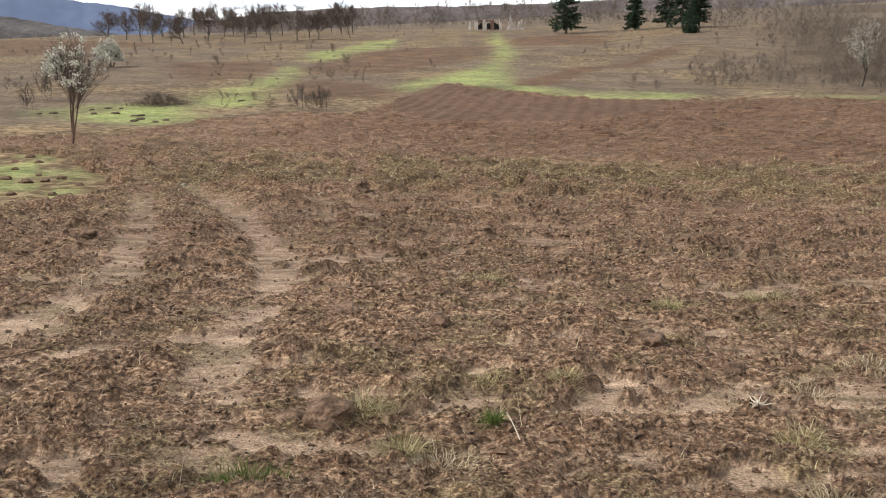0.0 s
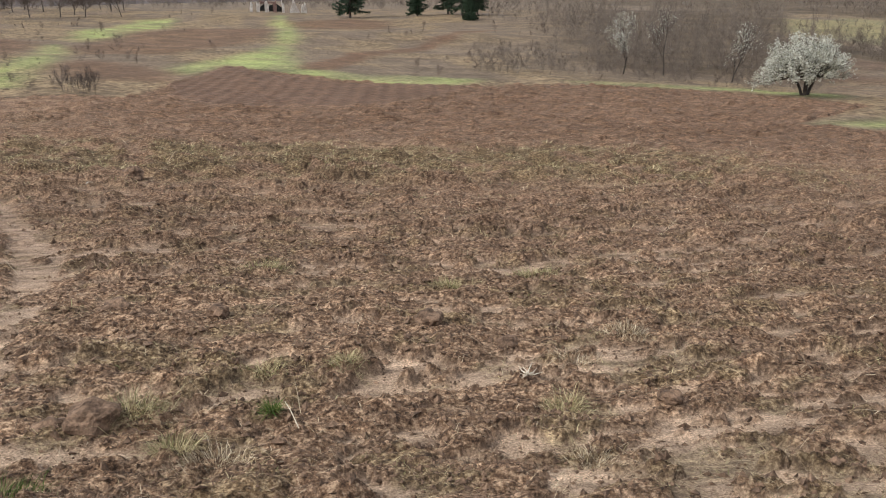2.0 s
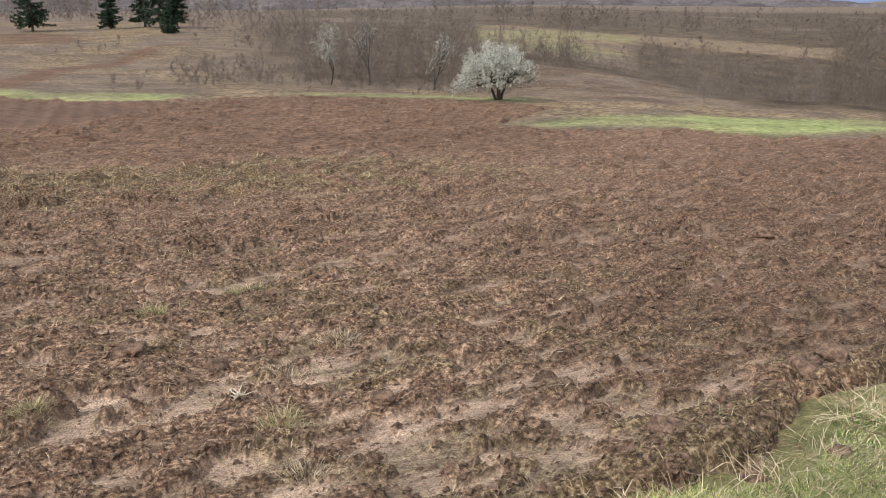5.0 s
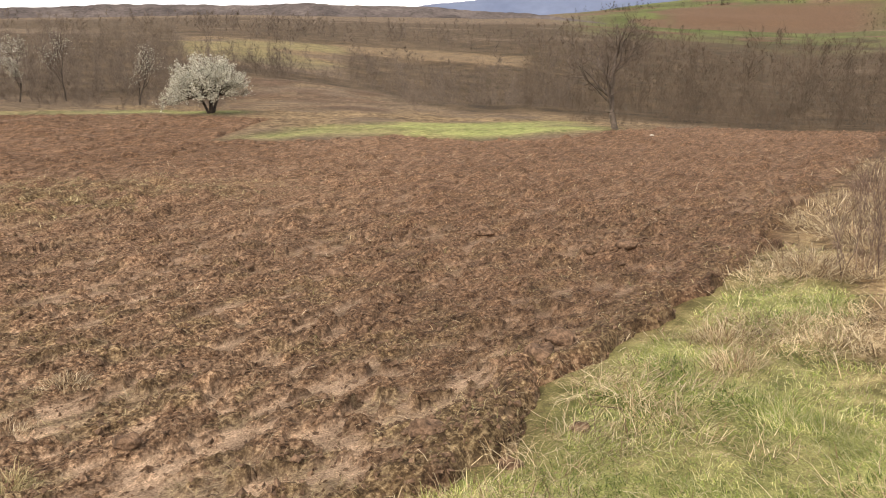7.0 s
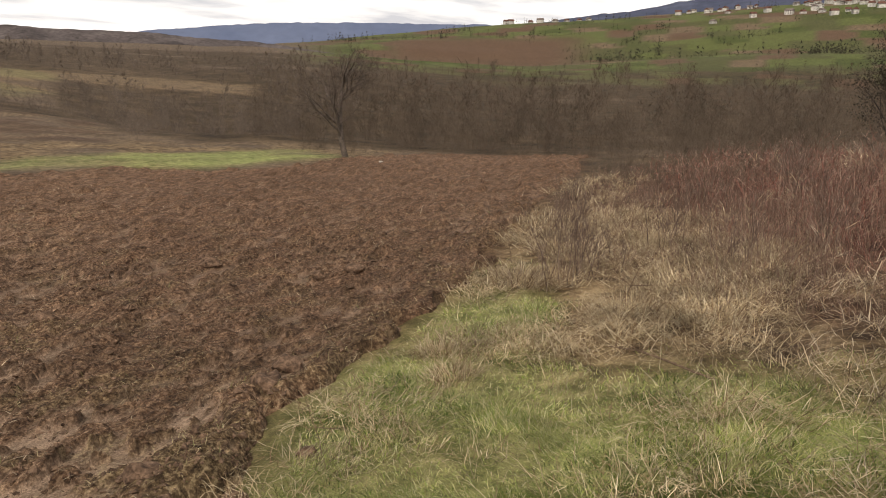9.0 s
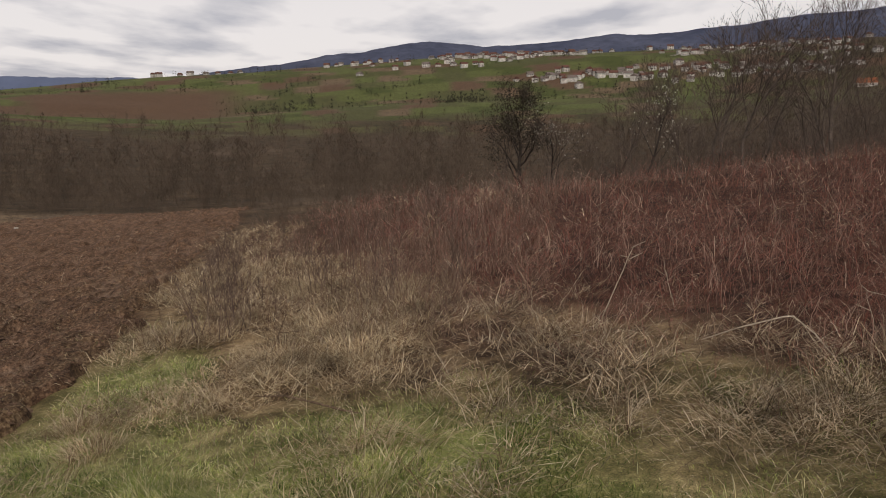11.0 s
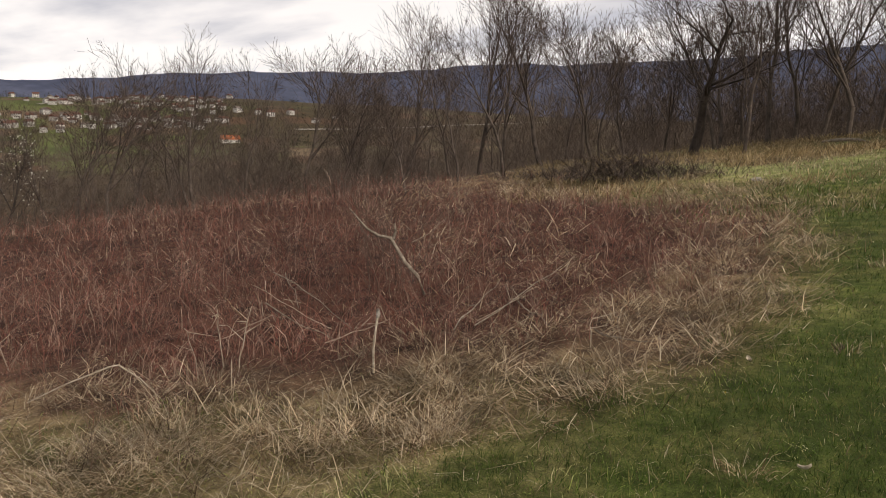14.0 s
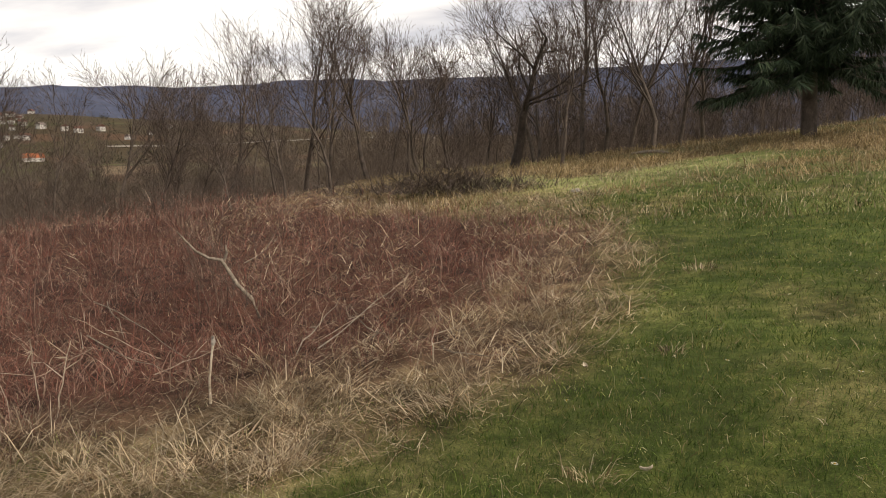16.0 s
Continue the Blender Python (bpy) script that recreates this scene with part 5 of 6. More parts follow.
def blades(x, y, z, rng, tall, wide, lean, bend=0.5, way=None):
    """Bent tapering blades, three triangles each, standing at the given places."""
    n = len(x)
    h = tall * (0.5 + rng.random(n))
    a = rng.random(n) * 6.283 if way is None else way
    w = wide * (0.7 + 0.6 * rng.random(n))
    tilt = np.abs(rng.normal(lean, 0.35, n))
    out = np.stack([np.cos(a), np.sin(a), np.zeros(n)], 1)
    b = rng.random(n) * 6.283
    side = np.stack([np.cos(b), np.sin(b), np.zeros(n)], 1) * w[:, None]
    base = np.stack([x, y, z - 0.01], 1)
    up = np.array([0, 0, 1.0])
    mid = base + (up * np.cos(tilt)[:, None] + out * np.sin(tilt)[:, None]) * (h * 0.55)[:, None]
    t2 = np.minimum(tilt + bend * (0.4 + rng.random(n)), 1.9)
    tip = mid + (up * np.cos(t2)[:, None] + out * np.sin(t2)[:, None]) * (h * 0.45)[:, None]
    v = np.stack([base - side, base + side, mid + side * 0.75, mid - side * 0.75, tip], 1).reshape(-1, 3)
    k = np.arange(n)[:, None] * 5
    f = np.concatenate([k + [0, 1, 2], k + [0, 2, 3], k + [3, 2, 4]], 0)
    return v, f


def spikes(x, y, z, rng, tall, wide, lean):
    """Short single-triangle blades."""
    n = len(x)
    h, w = tall * (0.5 + rng.random(n)), wide * (0.7 + 0.6 * rng.random(n))
    a, b = rng.random(n) * 6.283, rng.random(n) * 6.283
    tilt = np.abs(rng.normal(lean, 0.35, n))
    base = np.stack([x, y, z - 0.008], 1)
    side = np.stack([np.cos(b), np.sin(b), np.zeros(n)], 1) * w[:, None]
    tip = base + np.stack([np.cos(a) * np.sin(tilt), np.sin(a) * np.sin(tilt), np.cos(tilt)], 1) * h[:, None]
    return np.stack([base - side, base + side, tip], 1).reshape(-1, 3), np.arange(3 * n).reshape(n, 3)


def sow(rng, count, az0, az1, r0, r1, power=1.0):
    az = az0 + (az1 - az0) * rng.random(count)
    r = r0 * (r1 / r0) ** (rng.random(count) ** power)
    return polar(az, r)


def clumps(rng, centres, each, radius):
    """Places of blades gathered in clumps, and the way each clump is combed."""
    cx, cy = centres
    k = np.repeat(np.arange(len(cx)), each)
    rad = radius * (0.4 + rng.random(len(cx)))[k]
    dx, dy = rng.normal(0, 1, len(k)) * rad, rng.normal(0, 1, len(k)) * rad
    comb = (rng.random(len(cx)) * 6.283)[k] + rng.normal(0, 0.45, len(k))
    comb = np.where(rng.random(len(k)) < 0.5, np.arctan2(dy, dx) + rng.normal(0, 0.35, len(k)), comb)
    return cx[k] + dx, cy[k] + dy, comb


rng = np.random.default_rng(41)
# short green grass of verge and lawn
x, y = sow(rng, 420000, 28, 178, 2.6, 17)
nx_, ny_ = sow(rng, 180000, 30, 104, 3.0, 8.5)
x, y = np.concatenate([x, nx_]), np.concatenate([y, ny_])
cov = ground_cover(x, y)
off = field_edge(x, y) < -0.12
pale = (rng.random(len(x)) < cov[4] * (0.30 + 0.9 * smooth(0.36, 0.6, fbm(x * 2.3, y * 2.3, 3)))) & off
px_, py_ = x[pale], y[pale]
size = np.hypot(px_, py_)
comb = 18.8 * fbm(px_ * 0.9, py_ * 0.9, 3) + rng.normal(0, 1.2, len(px_))
verge = new("verge_grass", mesh_of("verge_grass", *blades(px_, py_, land(px_, py_), rng, 0.055 + 0.05 * smooth(0.45, 0.65, fbm(px_ * 1.7, py_ * 1.7, 3)), 0.0006 + 0.00021 * size, 1.05, 0.7, comb), PALE_BLADE))
tagged(verge, "pale yellow-green matted grass on the verge of the field", "grass", kind="stuff")
ok = (rng.random(len(x)) < cov[0] * 0.95) & off & ~pale
x, y = x[ok], y[ok]
size = np.hypot(x, y)
grass = new("meadow_grass", mesh_of("meadow_grass", *spikes(x, y, land(x, y), rng, 0.045 + 0.0015 * size, 0.0009 + 0.00028 * size, 0.7), GREEN_BLADE))
tagged(grass, "short green spring grass on the verge and lawn", "grass", kind="stuff")
# long dry grass in combed clumps along thicket and verge
cx, cy = sow(rng, 9000, 26, 176, 3.2, 24)
nx_, ny_ = sow(rng, 2600, 58, 92, 5.0, 15)
cx, cy = np.concatenate([cx, nx_]), np.concatenate([cy, ny_])
cov = ground_cover(cx, cy)
e = edge_distance(cx, cy, THICKET)
fringe = smooth(-2.6, -1.0, e) * smooth(0.55, -0.35, e) * (1 - 0.95 * cov[0])
fringe = np.maximum(fringe, (0.06 + 0.34 * smooth(122, 134, np.degrees(np.arctan2(cx, cy))) * smooth(7.5, 10, np.hypot(cx, cy))) * smooth(0, 1, e) * smooth(0.43, 0.56, fbm(cx * 0.6, cy * 0.6, 3)))
loose = cov[1] * (1 - 0.85 * cov[0]) * (0.5 + 0.45 * smooth(5.5, 8.5, np.hypot(cx, cy))) * smooth(0.42, 0.6, fbm(cx * 0.9, cy * 0.9, 3))
ok = (rng.random(len(cx)) < np.maximum(fringe * (0.16 + 0.12 * (cx * 0.05 + cy > 0.4) + 0.9 * smooth(0.4, 0.6, fbm(cx * 1.3, cy * 1.3, 3))), loose)) & (field_edge(cx, cy) < -0.1) & (edge_distance(cx, cy, LAWN) < 0.35)
x, y, comb = clumps(rng, (cx[ok], cy[ok]), 46, 0.15)
size = np.hypot(x, y)
long_ = np.where(edge_distance(x, y, THICKET) > -3.2, 0.25, 0.15)
north = np.degrees(np.arctan2(x, y)) < 93
for name, here, look_, label in (("dry_grass", ~north, STRAW, "matted straw-coloured dry grass along the thicket"), ("bleached_grass", north, BRIGHT_STRAW, "sunbleached clumps of dry grass on the verge")):
    ob = new(name, mesh_of(name, *blades(x[here], y[here], land(x[here], y[here]) + (0.09 + 0.45 * smooth(0.2, 2.0, edge_distance(x[here], y[here], THICKET))) * rng.random(here.sum()), rng, long_[here] * 0.95, 0.0008 + 0.00024 * size[here], 1.2, 0.65, comb[here]), look_))
    tagged(ob, label, "grass", kind="stuff")
# golden grass on the crest and under the spruce
cx, cy = sow(rng, 2600, 138, 178, 18, 36)
ok = rng.random(len(cx)) < smooth(0.36, 0.52, fbm(cx * 0.25, cy * 0.25, 3)) * (0.3 + 0.7 * smooth(20, 26, np.hypot(cx, cy)))
x, y, comb = clumps(rng, (cx[ok], cy[ok]), 17, 0.3)
gold = new("golden_grass", mesh_of("golden_grass", *blades(x, y, land(x, y), rng, 0.30, 0.008, 0.8, 0.7, comb), GOLD_STRAW))
tagged(gold, "golden dry grass clumps on the crest of the meadow", "grass", kind="stuff")
# thin dry blades among the green
x, y = sow(rng, 30000, 26, 176, 2.7, 20)
cov = ground_cover(x, y)
ok = (field_edge(x, y) < -0.15) & (rng.random(len(x)) < np.where(cov[0] > 0.5, 0.6, 0.9))
x, y = x[ok], y[ok]
size = np.hypot(x, y)
mat_ = new("old_grass", mesh_of("old_grass", *blades(x, y, land(x, y), rng, 0.09, 0.0007 + 0.00022 * size, 1.1, 0.5), STRAW))
tagged(mat_, "flattened pale old grass blades among the green", "grass", kind="stuff")
# coarse grass of the meadow farther off
x, y = sow(rng, 60000, 116, 178, 13, 40)
cov = ground_cover(x, y)
ok = rng.random(len(x)) < (1 - cov[3]) * 0.8
x, y, pale = x[ok], y[ok], rng.random(ok.sum()) < 0.4 + 0.55 * smooth(15, 25, np.hypot(x[ok], y[ok]))
for name, share, look_, label in (("far_meadow_grass", ~pale, GREEN_BLADE, "green grass of the rising meadow"), ("far_dry_grass", pale, STRAW, "straw-coloured grass of the rising meadow")):
    ob = new(name, mesh_of(name, *spikes(x[share], y[share], land(x[share], y[share]), rng, 0.11, 0.0065, 0.7), look_))
    tagged(ob, label, "grass", kind="stuff")
# straw and roots on the ploughed soil
x, y = sow(rng, 76000, -38, 80, 3.0, 30, 1.15)
ok = (field_edge(x, y) > 0.1) & (rng.random(len(x)) < 0.2 + 0.9 * smooth(0.40, 0.66, fbm(x * 1.6, y * 2.4, 3)))
x, y = x[ok], y[ok]
size = np.hypot(x, y)
litter = new("straw_litter", mesh_of("straw_litter", *blades(x, y, field_surface(x, y)[0] + 0.012, rng, (0.04 + 0.0025 * size) * np.exp(rng.normal(0, 0.55, len(x))), 0.0006 + 0.00026 * size, 1.42, 0.3), LITTER))
tagged(litter, "scattered straw and root ends on the ploughed soil", "straw", kind="stuff")
x, y = sow(rng, 70000, -38, 80, 3.0, 32)
ok = (rng.random(len(x)) < field_surface(x, y)[3]) & (field_edge(x, y) > 0.0)
x, y = x[ok], y[ok]
size = np.hypot(x, y)
TURF = strands("turned_turf_blades", [(0.16, 0.14, 0.06), (0.36, 0.295, 0.16), (0.60, 0.50, 0.30), (0.17, 0.185, 0.075), (0.27, 0.19, 0.11), (0.52, 0.44, 0.26)], 0.7, 0.2)
turf = new("turf_tufts", mesh_of("turf_tufts", *blades(x, y, field_surface(x, y)[0], rng, 0.05 + 0.002 * size, 0.0009 + 0.0003 * size, 1.15, 0.6), TURF))
tagged(turf, "half-buried tufts of yellow-green turf in the ploughed soil", "grass", kind="stuff")

# sods of dry turf in the rough band across the field
cx, cy = rng.uniform(-8, 22, 4200), rng.uniform(13.5, 24, 4200)
ok = rng.random(len(cx)) < field_surface(cx, cy)[3] * 1.1
x, y, comb = clumps(rng, (cx[ok], cy[ok]), 16, 0.10)
sods = new("turf_sods", mesh_of("turf_sods", *blades(x, y, field_surface(x, y)[0] - 0.01, rng, 0.12, 0.0065, 1.2, 0.7, comb), TURF))
tagged(sods, "overturned sods of yellowed turf across the field", "grass", kind="stuff")

# loose clods and crumbs, eight-sided and uneven
oct_v = np.array([(1, 0, 0), (-1, 0, 0), (0, 1, 0), (0, -1, 0), (0, 0, 1), (0, 0, -1)], float)
oct_f = np.array([(0, 2, 4), (2, 1, 4), (1, 3, 4), (3, 0, 4), (2, 0, 5), (1, 2, 5), (3, 1, 5), (0, 3, 5)])
x, y = sow(rng, 36000, -38, 82, 2.7, 14, 1.05)
shape = field_surface(x, y)
ok = (field_edge(x, y) > -0.15) & (rng.random(len(x)) < 1.0 - 0.85 * shape[1])
x, y, z = x[ok], y[ok], shape[0][ok]
n = len(x)
s = (0.005 + 0.0009 * np.hypot(x, y)) * np.exp(np.clip(rng.normal(0, 0.5, n), -1, 1.1))
turn = rng.random(n) * 6.283
lumps = oct_v[None] * (1 + 0.3 * rng.normal(0, 1, (n, 6, 3))) * s[:, None, None] * np.array([1.2, 1, 0.8]) + 0.3 * s[:, None, None] * rng.normal(0, 1, (n, 6, 3))
lumps = np.stack([lumps[..., 0] * np.cos(turn)[:, None] - lumps[..., 1] * np.sin(turn)[:, None], lumps[..., 0] * np.sin(turn)[:, None] + lumps[..., 1] * np.cos(turn)[:, None], lumps[..., 2]], -1)
lumps += np.stack([x, y, z + s * 0.2], 1)[:, None]
clods = new("soil_clods", mesh_of("soil_clods", lumps.reshape(-1, 3), (np.arange(n)[:, None, None] * 6 + oct_f[None]).reshape(-1, 3), CLOD_MAT))
tagged(clods, "loose crumbled clods on the ploughed field", "soil", kind="stuff")


def stems(x, y, z, rng, tall, thick, lean, segs=4, arch=0.35, lying=False, sides=2):
    """Thin arching stems: prisms, or narrow strips where they are hair-fine."""
    n = len(x)
    p = np.stack([x, y, z - 0.02], 1)
    a = rng.random(n) * 6.283
    tilt = rng.normal(1.15, 0.35, n) if lying else np.abs(rng.normal(0, 1, n)) * lean
    h = tall * (0.45 + 0.8 * rng.random(n))
    t = thick * (0.6 + 0.8 * rng.random(n))
    v = []
    ring = np.arange(sides) * 6.2832 / sides
    turn = (rng.random(n) * 3.1416)[:, None] + ring[None]
    circ = np.stack([np.cos(turn), np.sin(turn), 0 * turn], -1)
    for s in range(segs + 1):
        r = t * (1 - 0.8 * s / segs)
        v.append(p[:, None] + circ * r[:, None, None])
        way = np.stack([np.cos(a) * np.sin(tilt), np.sin(a) * np.sin(tilt), np.cos(tilt)], 1)
        p = p + way * (h / segs)[:, None]
        tilt = tilt + arch * (0.2 + rng.random(n)) + rng.normal(0, 0.25, n)
        a = a + rng.normal(0, 0.45, n)
    v = np.stack(v, 1)
    idx = np.arange(n)[:, None, None, None] * (segs + 1) * sides
    k = np.arange(sides if sides > 2 else 1)
    one = np.stack([k, (k + 1) % sides, (k + 1) % sides + sides, k + sides], 1)
    f = (idx + np.arange(segs)[None, :, None, None] * sides + one[None, None]).reshape(-1, 4)
    return v.reshape(-1, 3), f


x, y = sow(rng, 52000, 62, 160, 4.3, 46)
e = edge_distance(x, y, THICKET) + (fbm(x * 0.8, y * 0.8, 3) - 0.5) * 2.0
ok = rng.random(len(x)) < smooth(-0.8, 0.1, e) * (0.35 + 0.7 * fbm(x * 0.6, y * 0.6, 3))
x, y = x[ok], y[ok]
size = np.hypot(x, y)
hgt = (0.30 + 0.75 * fbm(x * 0.5, y * 0.5, 3)) * (0.6 + 0.4 * smooth(0, 3.0, edge_distance(x, y, THICKET)))
lean = 0.8 - 0.2 * smooth(10, 22, size)
thicket = new("bramble_thicket", mesh_of("bramble_thicket", *stems(x, y, land(x, y), rng, hgt * 1.2, 0.0008 + 0.00018 * size, lean, 5, 0.5), BRAMBLE))
tagged(thicket, "dense thicket of reddish-brown leafless bramble stems", "brambles", kind="stuff")
# stems lying across one another at all heights
x, y = sow(rng, 84000, 62, 158, 4.4, 34, 1.15)
e = edge_distance(x, y, THICKET) + (fbm(x * 0.8, y * 0.8, 3) - 0.5) * 2.0
ok = rng.random(len(x)) < smooth(-0.6, 0.3, e) * 0.6
x, y = x[ok], y[ok]
size = np.hypot(x, y)
up_ = rng.random(len(x)) * (0.10 + 0.75 * smooth(0.3, 0.7, fbm(x * 0.5, y * 0.5, 3))) * smooth(-0.2, 2.0, edge_distance(x, y, THICKET))
tangle = new("bramble_tangle", mesh_of("bramble_tangle", *stems(x, y, land(x, y) + up_, rng, np.full(len(x), 0.5), 0.0006 + 0.00014 * size, 1.6, 4, 0.25, True), BRAMBLE))
tagged(tangle, "crossing reddish and straw-coloured stems lying in the thicket", "brambles", kind="stuff")


# long arching canes along the near edge of the thicket
x, y = sow(rng, 5200, 66, 158, 5.0, 17)
e = edge_distance(x, y, THICKET) + (fbm(x * 0.8, y * 0.8, 3) - 0.5) * 1.4
ok = (e > 0.0) & (e < 2.6) & (rng.random(len(x)) < 0.45)
x, y = x[ok], y[ok]
canes = new("bramble_canes", mesh_of("bramble_canes", *stems(x, y, land(x, y), rng, np.full(len(x), 0.95), 0.0014 + 0.00016 * np.hypot(x, y), 0.5, 7, 0.5, sides=3), BRAMBLE))
tagged(canes, "long arching reddish canes along the edge of the thicket", "brambles", kind="stuff")
# brown weeds and grey whips where the verge runs out into the thicket
x, y = sow(rng, 30000, 64, 100, 7.0, 26)
e = edge_distance(x, y, THICKET)
ok = (field_edge(x, y) < -0.5) & (rng.random(len(x)) < smooth(-3.8, -1.2, e) * smooth(0.34, 0.52, fbm(x * 0.9, y * 0.9, 3)) * smooth(6.5, 9.0, np.hypot(x, y)))
x, y = x[ok], y[ok]
WEED = strands("brown_weed_stems", [(0.10, 0.06, 0.045), (0.20, 0.13, 0.095), (0.14, 0.085, 0.065), (0.32, 0.24, 0.17), (0.09, 0.05, 0.04), (0.24, 0.17, 0.13)], 0.8, 0.0, 0.9, 0.6, 1.4)
weeds = new("weed_stems", mesh_of("weed_stems", *stems(x, y, land(x, y), rng, 0.25 + 0.5 * fbm(x * 0.7, y * 0.7, 3), 0.0007 + 0.00016 * np.hypot(x, y), 0.45, 4, 0.35), WEED))
tagged(weeds, "thin brown dead weeds and grey whips beside the thicket", "weeds", kind="stuff")


def shrub(x, y, tall, seed, label, twig, name="blackthorn_shrub"):
    """A small leafless shrub with several crooked stems."""
    rng = np.random.default_rng(seed)
    segs = []
    for k in range(9):
        o = np.array([*rng.normal(0, 0.16, 2), 0.0])
        for p, q, a, b, lev in grow(rng, tall * (0.45 + 0.6 * rng.random()), 0.006, levels=3, spread=0.55, kids=(6, 4), lift=0.3, bare=0.3, wiggle=0.10, lean=tuple(rng.normal(0, 0.14, 2))):
            segs.append((p + o, q + o, a, b, lev))
    far = math.hypot(x, y)
    (tv, tf), (wv, wf) = wood_meshes(segs, split=1, sides=(4, 2), thin=0.0006 + far * 0.00012)
    ob = empty(name, pose(x, y, float(land(x, y)) - 0.02), label, "shrub", "blackthorn shrubs")
    part("stem", mesh_of("stem", tv, tf, twig, True), ob, kind="stuff")
    part("crown", mesh_of("crown", wv, wf, twig), ob, kind="stuff")
    return ob


PURPLE = strands("purple_grey_shoots", [(0.09, 0.062, 0.05), (0.15, 0.105, 0.085), (0.11, 0.07, 0.055), (0.22, 0.165, 0.13)], 0.8)
k = 0
for x, y in zip(*sow(np.random.default_rng(77), 340, 68, 98, 8.5, 26)):
    d1, d2 = float(field_edge(x, y)), float(edge_distance(x, y, THICKET))
    if d1 < -0.3 and -3.0 < d2 and x > 7.6 and k < 14:
        shrub(float(x), float(y), 0.4 + 0.5 * LATTICE[k, 5], 900 + k, "small leafless blackthorn shrub with purple-grey twigs", PURPLE)
        k += 1

# ---- single plants, stones and sticks near the path ----


def rod(points, radii, sides=6):
    """A crooked rod through the points, rings joined."""
    p = np.array(points, float)
    d = np.gradient(p, axis=0)
    d /= np.linalg.norm(d, axis=1, keepdims=True)
    ref = np.where(np.abs(d[:, 2:3]) > 0.9, np.array([[1.0, 0, 0]]), np.array([[0, 0, 1.0]]))
    u = np.cross(d, ref)
    u /= np.linalg.norm(u, axis=1, keepdims=True)
    w = np.cross(d, u)
    ang = np.arange(sides) * 2 * math.pi / sides
    ring = u[:, None] * np.cos(ang)[None, :, None] + w[:, None] * np.sin(ang)[None, :, None]
    v = (p[:, None] + ring * np.array(radii)[:, None, None]).reshape(-1, 3)
    k = np.arange(sides)
    one = np.stack([k, (k + 1) % sides, (k + 1) % sides + sides, k + sides], 1)
    return v, np.concatenate([one + i * sides for i in range(len(p) - 1)])


STALK = rough_surface("bleached_stalk", (0.40, 0.33, 0.24), (0.66, 0.58, 0.47), 12.0, 0.8, 0.002, 80)
BROWN_STALK = rough_surface("brown_stalk", (0.10, 0.065, 0.045), (0.22, 0.15, 0.10), 12.0, 0.8, 0.002, 80)
# dry stalks: base, offset of the top, radius, look
STALKS = [
    (5.6, -3.6, -0.05, -0.09, 0.56, 0.011, STALK), (6.0, -3.7, 0.0, 0.05, 0.53, 0.009, STALK), (5.8, -3.4, 0.05, 0.06, 0.42, 0.006, STALK),
    (3.8, -5.5, 0.0, -0.03, 0.27, 0.009, STALK), (7.7, -1.9, -0.05, -0.28, 0.70, 0.011, STALK), (7.8, -2.6, 0.02, 0.10, 0.38, 0.008, STALK),
    (4.4, -2.1, 0.0, -0.02, 0.34, 0.007, BROWN_STALK), (7.5, 1.1, 0.03, -0.18, 0.45, 0.012, BROWN_STALK), (13.0, 0.8, 0.0, -0.06, 1.1, 0.014, BROWN_STALK),
    (10.1, 0.8, 0.02, -0.03, 0.6, 0.010, BROWN_STALK), (10.1, 2.8, -0.03, 0.10, 0.75, 0.009, BROWN_STALK), (10.7, 2.3, -0.02, 0.08, 1.1, 0.011, BROWN_STALK),
    (4.0, 2.1, -0.03, 0.07, 0.36, 0.006, BROWN_STALK), (4.0, 1.9, -0.03, 0.05, 0.24, 0.005, BROWN_STALK), (8.6, 2.5, -0.05, 0.08, 0.5, 0.008, BROWN_STALK),
    (6.2, -4.9, 0.5, 0.55, 0.42, 0.007, STALK), (5.2, -5.6, -0.3, -0.6, 0.35, 0.008, STALK),
    (6.9, -4.0, -0.2, -0.55, 0.25, 0.008, STALK), (5.9, -4.5, -0.35, -0.5, 0.22, 0.010, STALK),
]
for k, (x, y, dx, dy, dz, rad, look_) in enumerate(STALKS):
    rng = np.random.default_rng(500 + k)
    g = float(land(x, y))
    s = np.linspace(0, 1, 7)
    pts = np.stack([dx * s, dy * s, dz * s - 0.03], 1) + np.concatenate([[[0, 0, 0]], rng.normal(0, 0.006, (6, 3))])
    ob = empty("dry_stalk", pose(x, y, g), "bleached dry weed stalk among the brambles" if look_ is STALK else "thin brown dry weed stem in the grass", "plant", "dry weed stalks")
    part("stem", mesh_of("stem", *rod(pts, 0.55 * rad * (1 - 0.55 * s)), look_, True), ob)
    for b in range(3):
        f = 0.4 + 0.55 * rng.random()
        o = np.array([dx, dy, dz]) * f
        w = rng.normal(0, 1, 3) * np.array([1, 1, 0.5]) + np.array([0, 0, 0.4])
        part("side_twig", mesh_of("side_twig", *rod([o, o + w * 0.05, o + w * 0.10], [rad * 0.4, rad * 0.3, rad * 0.12], 4), look_), ob)

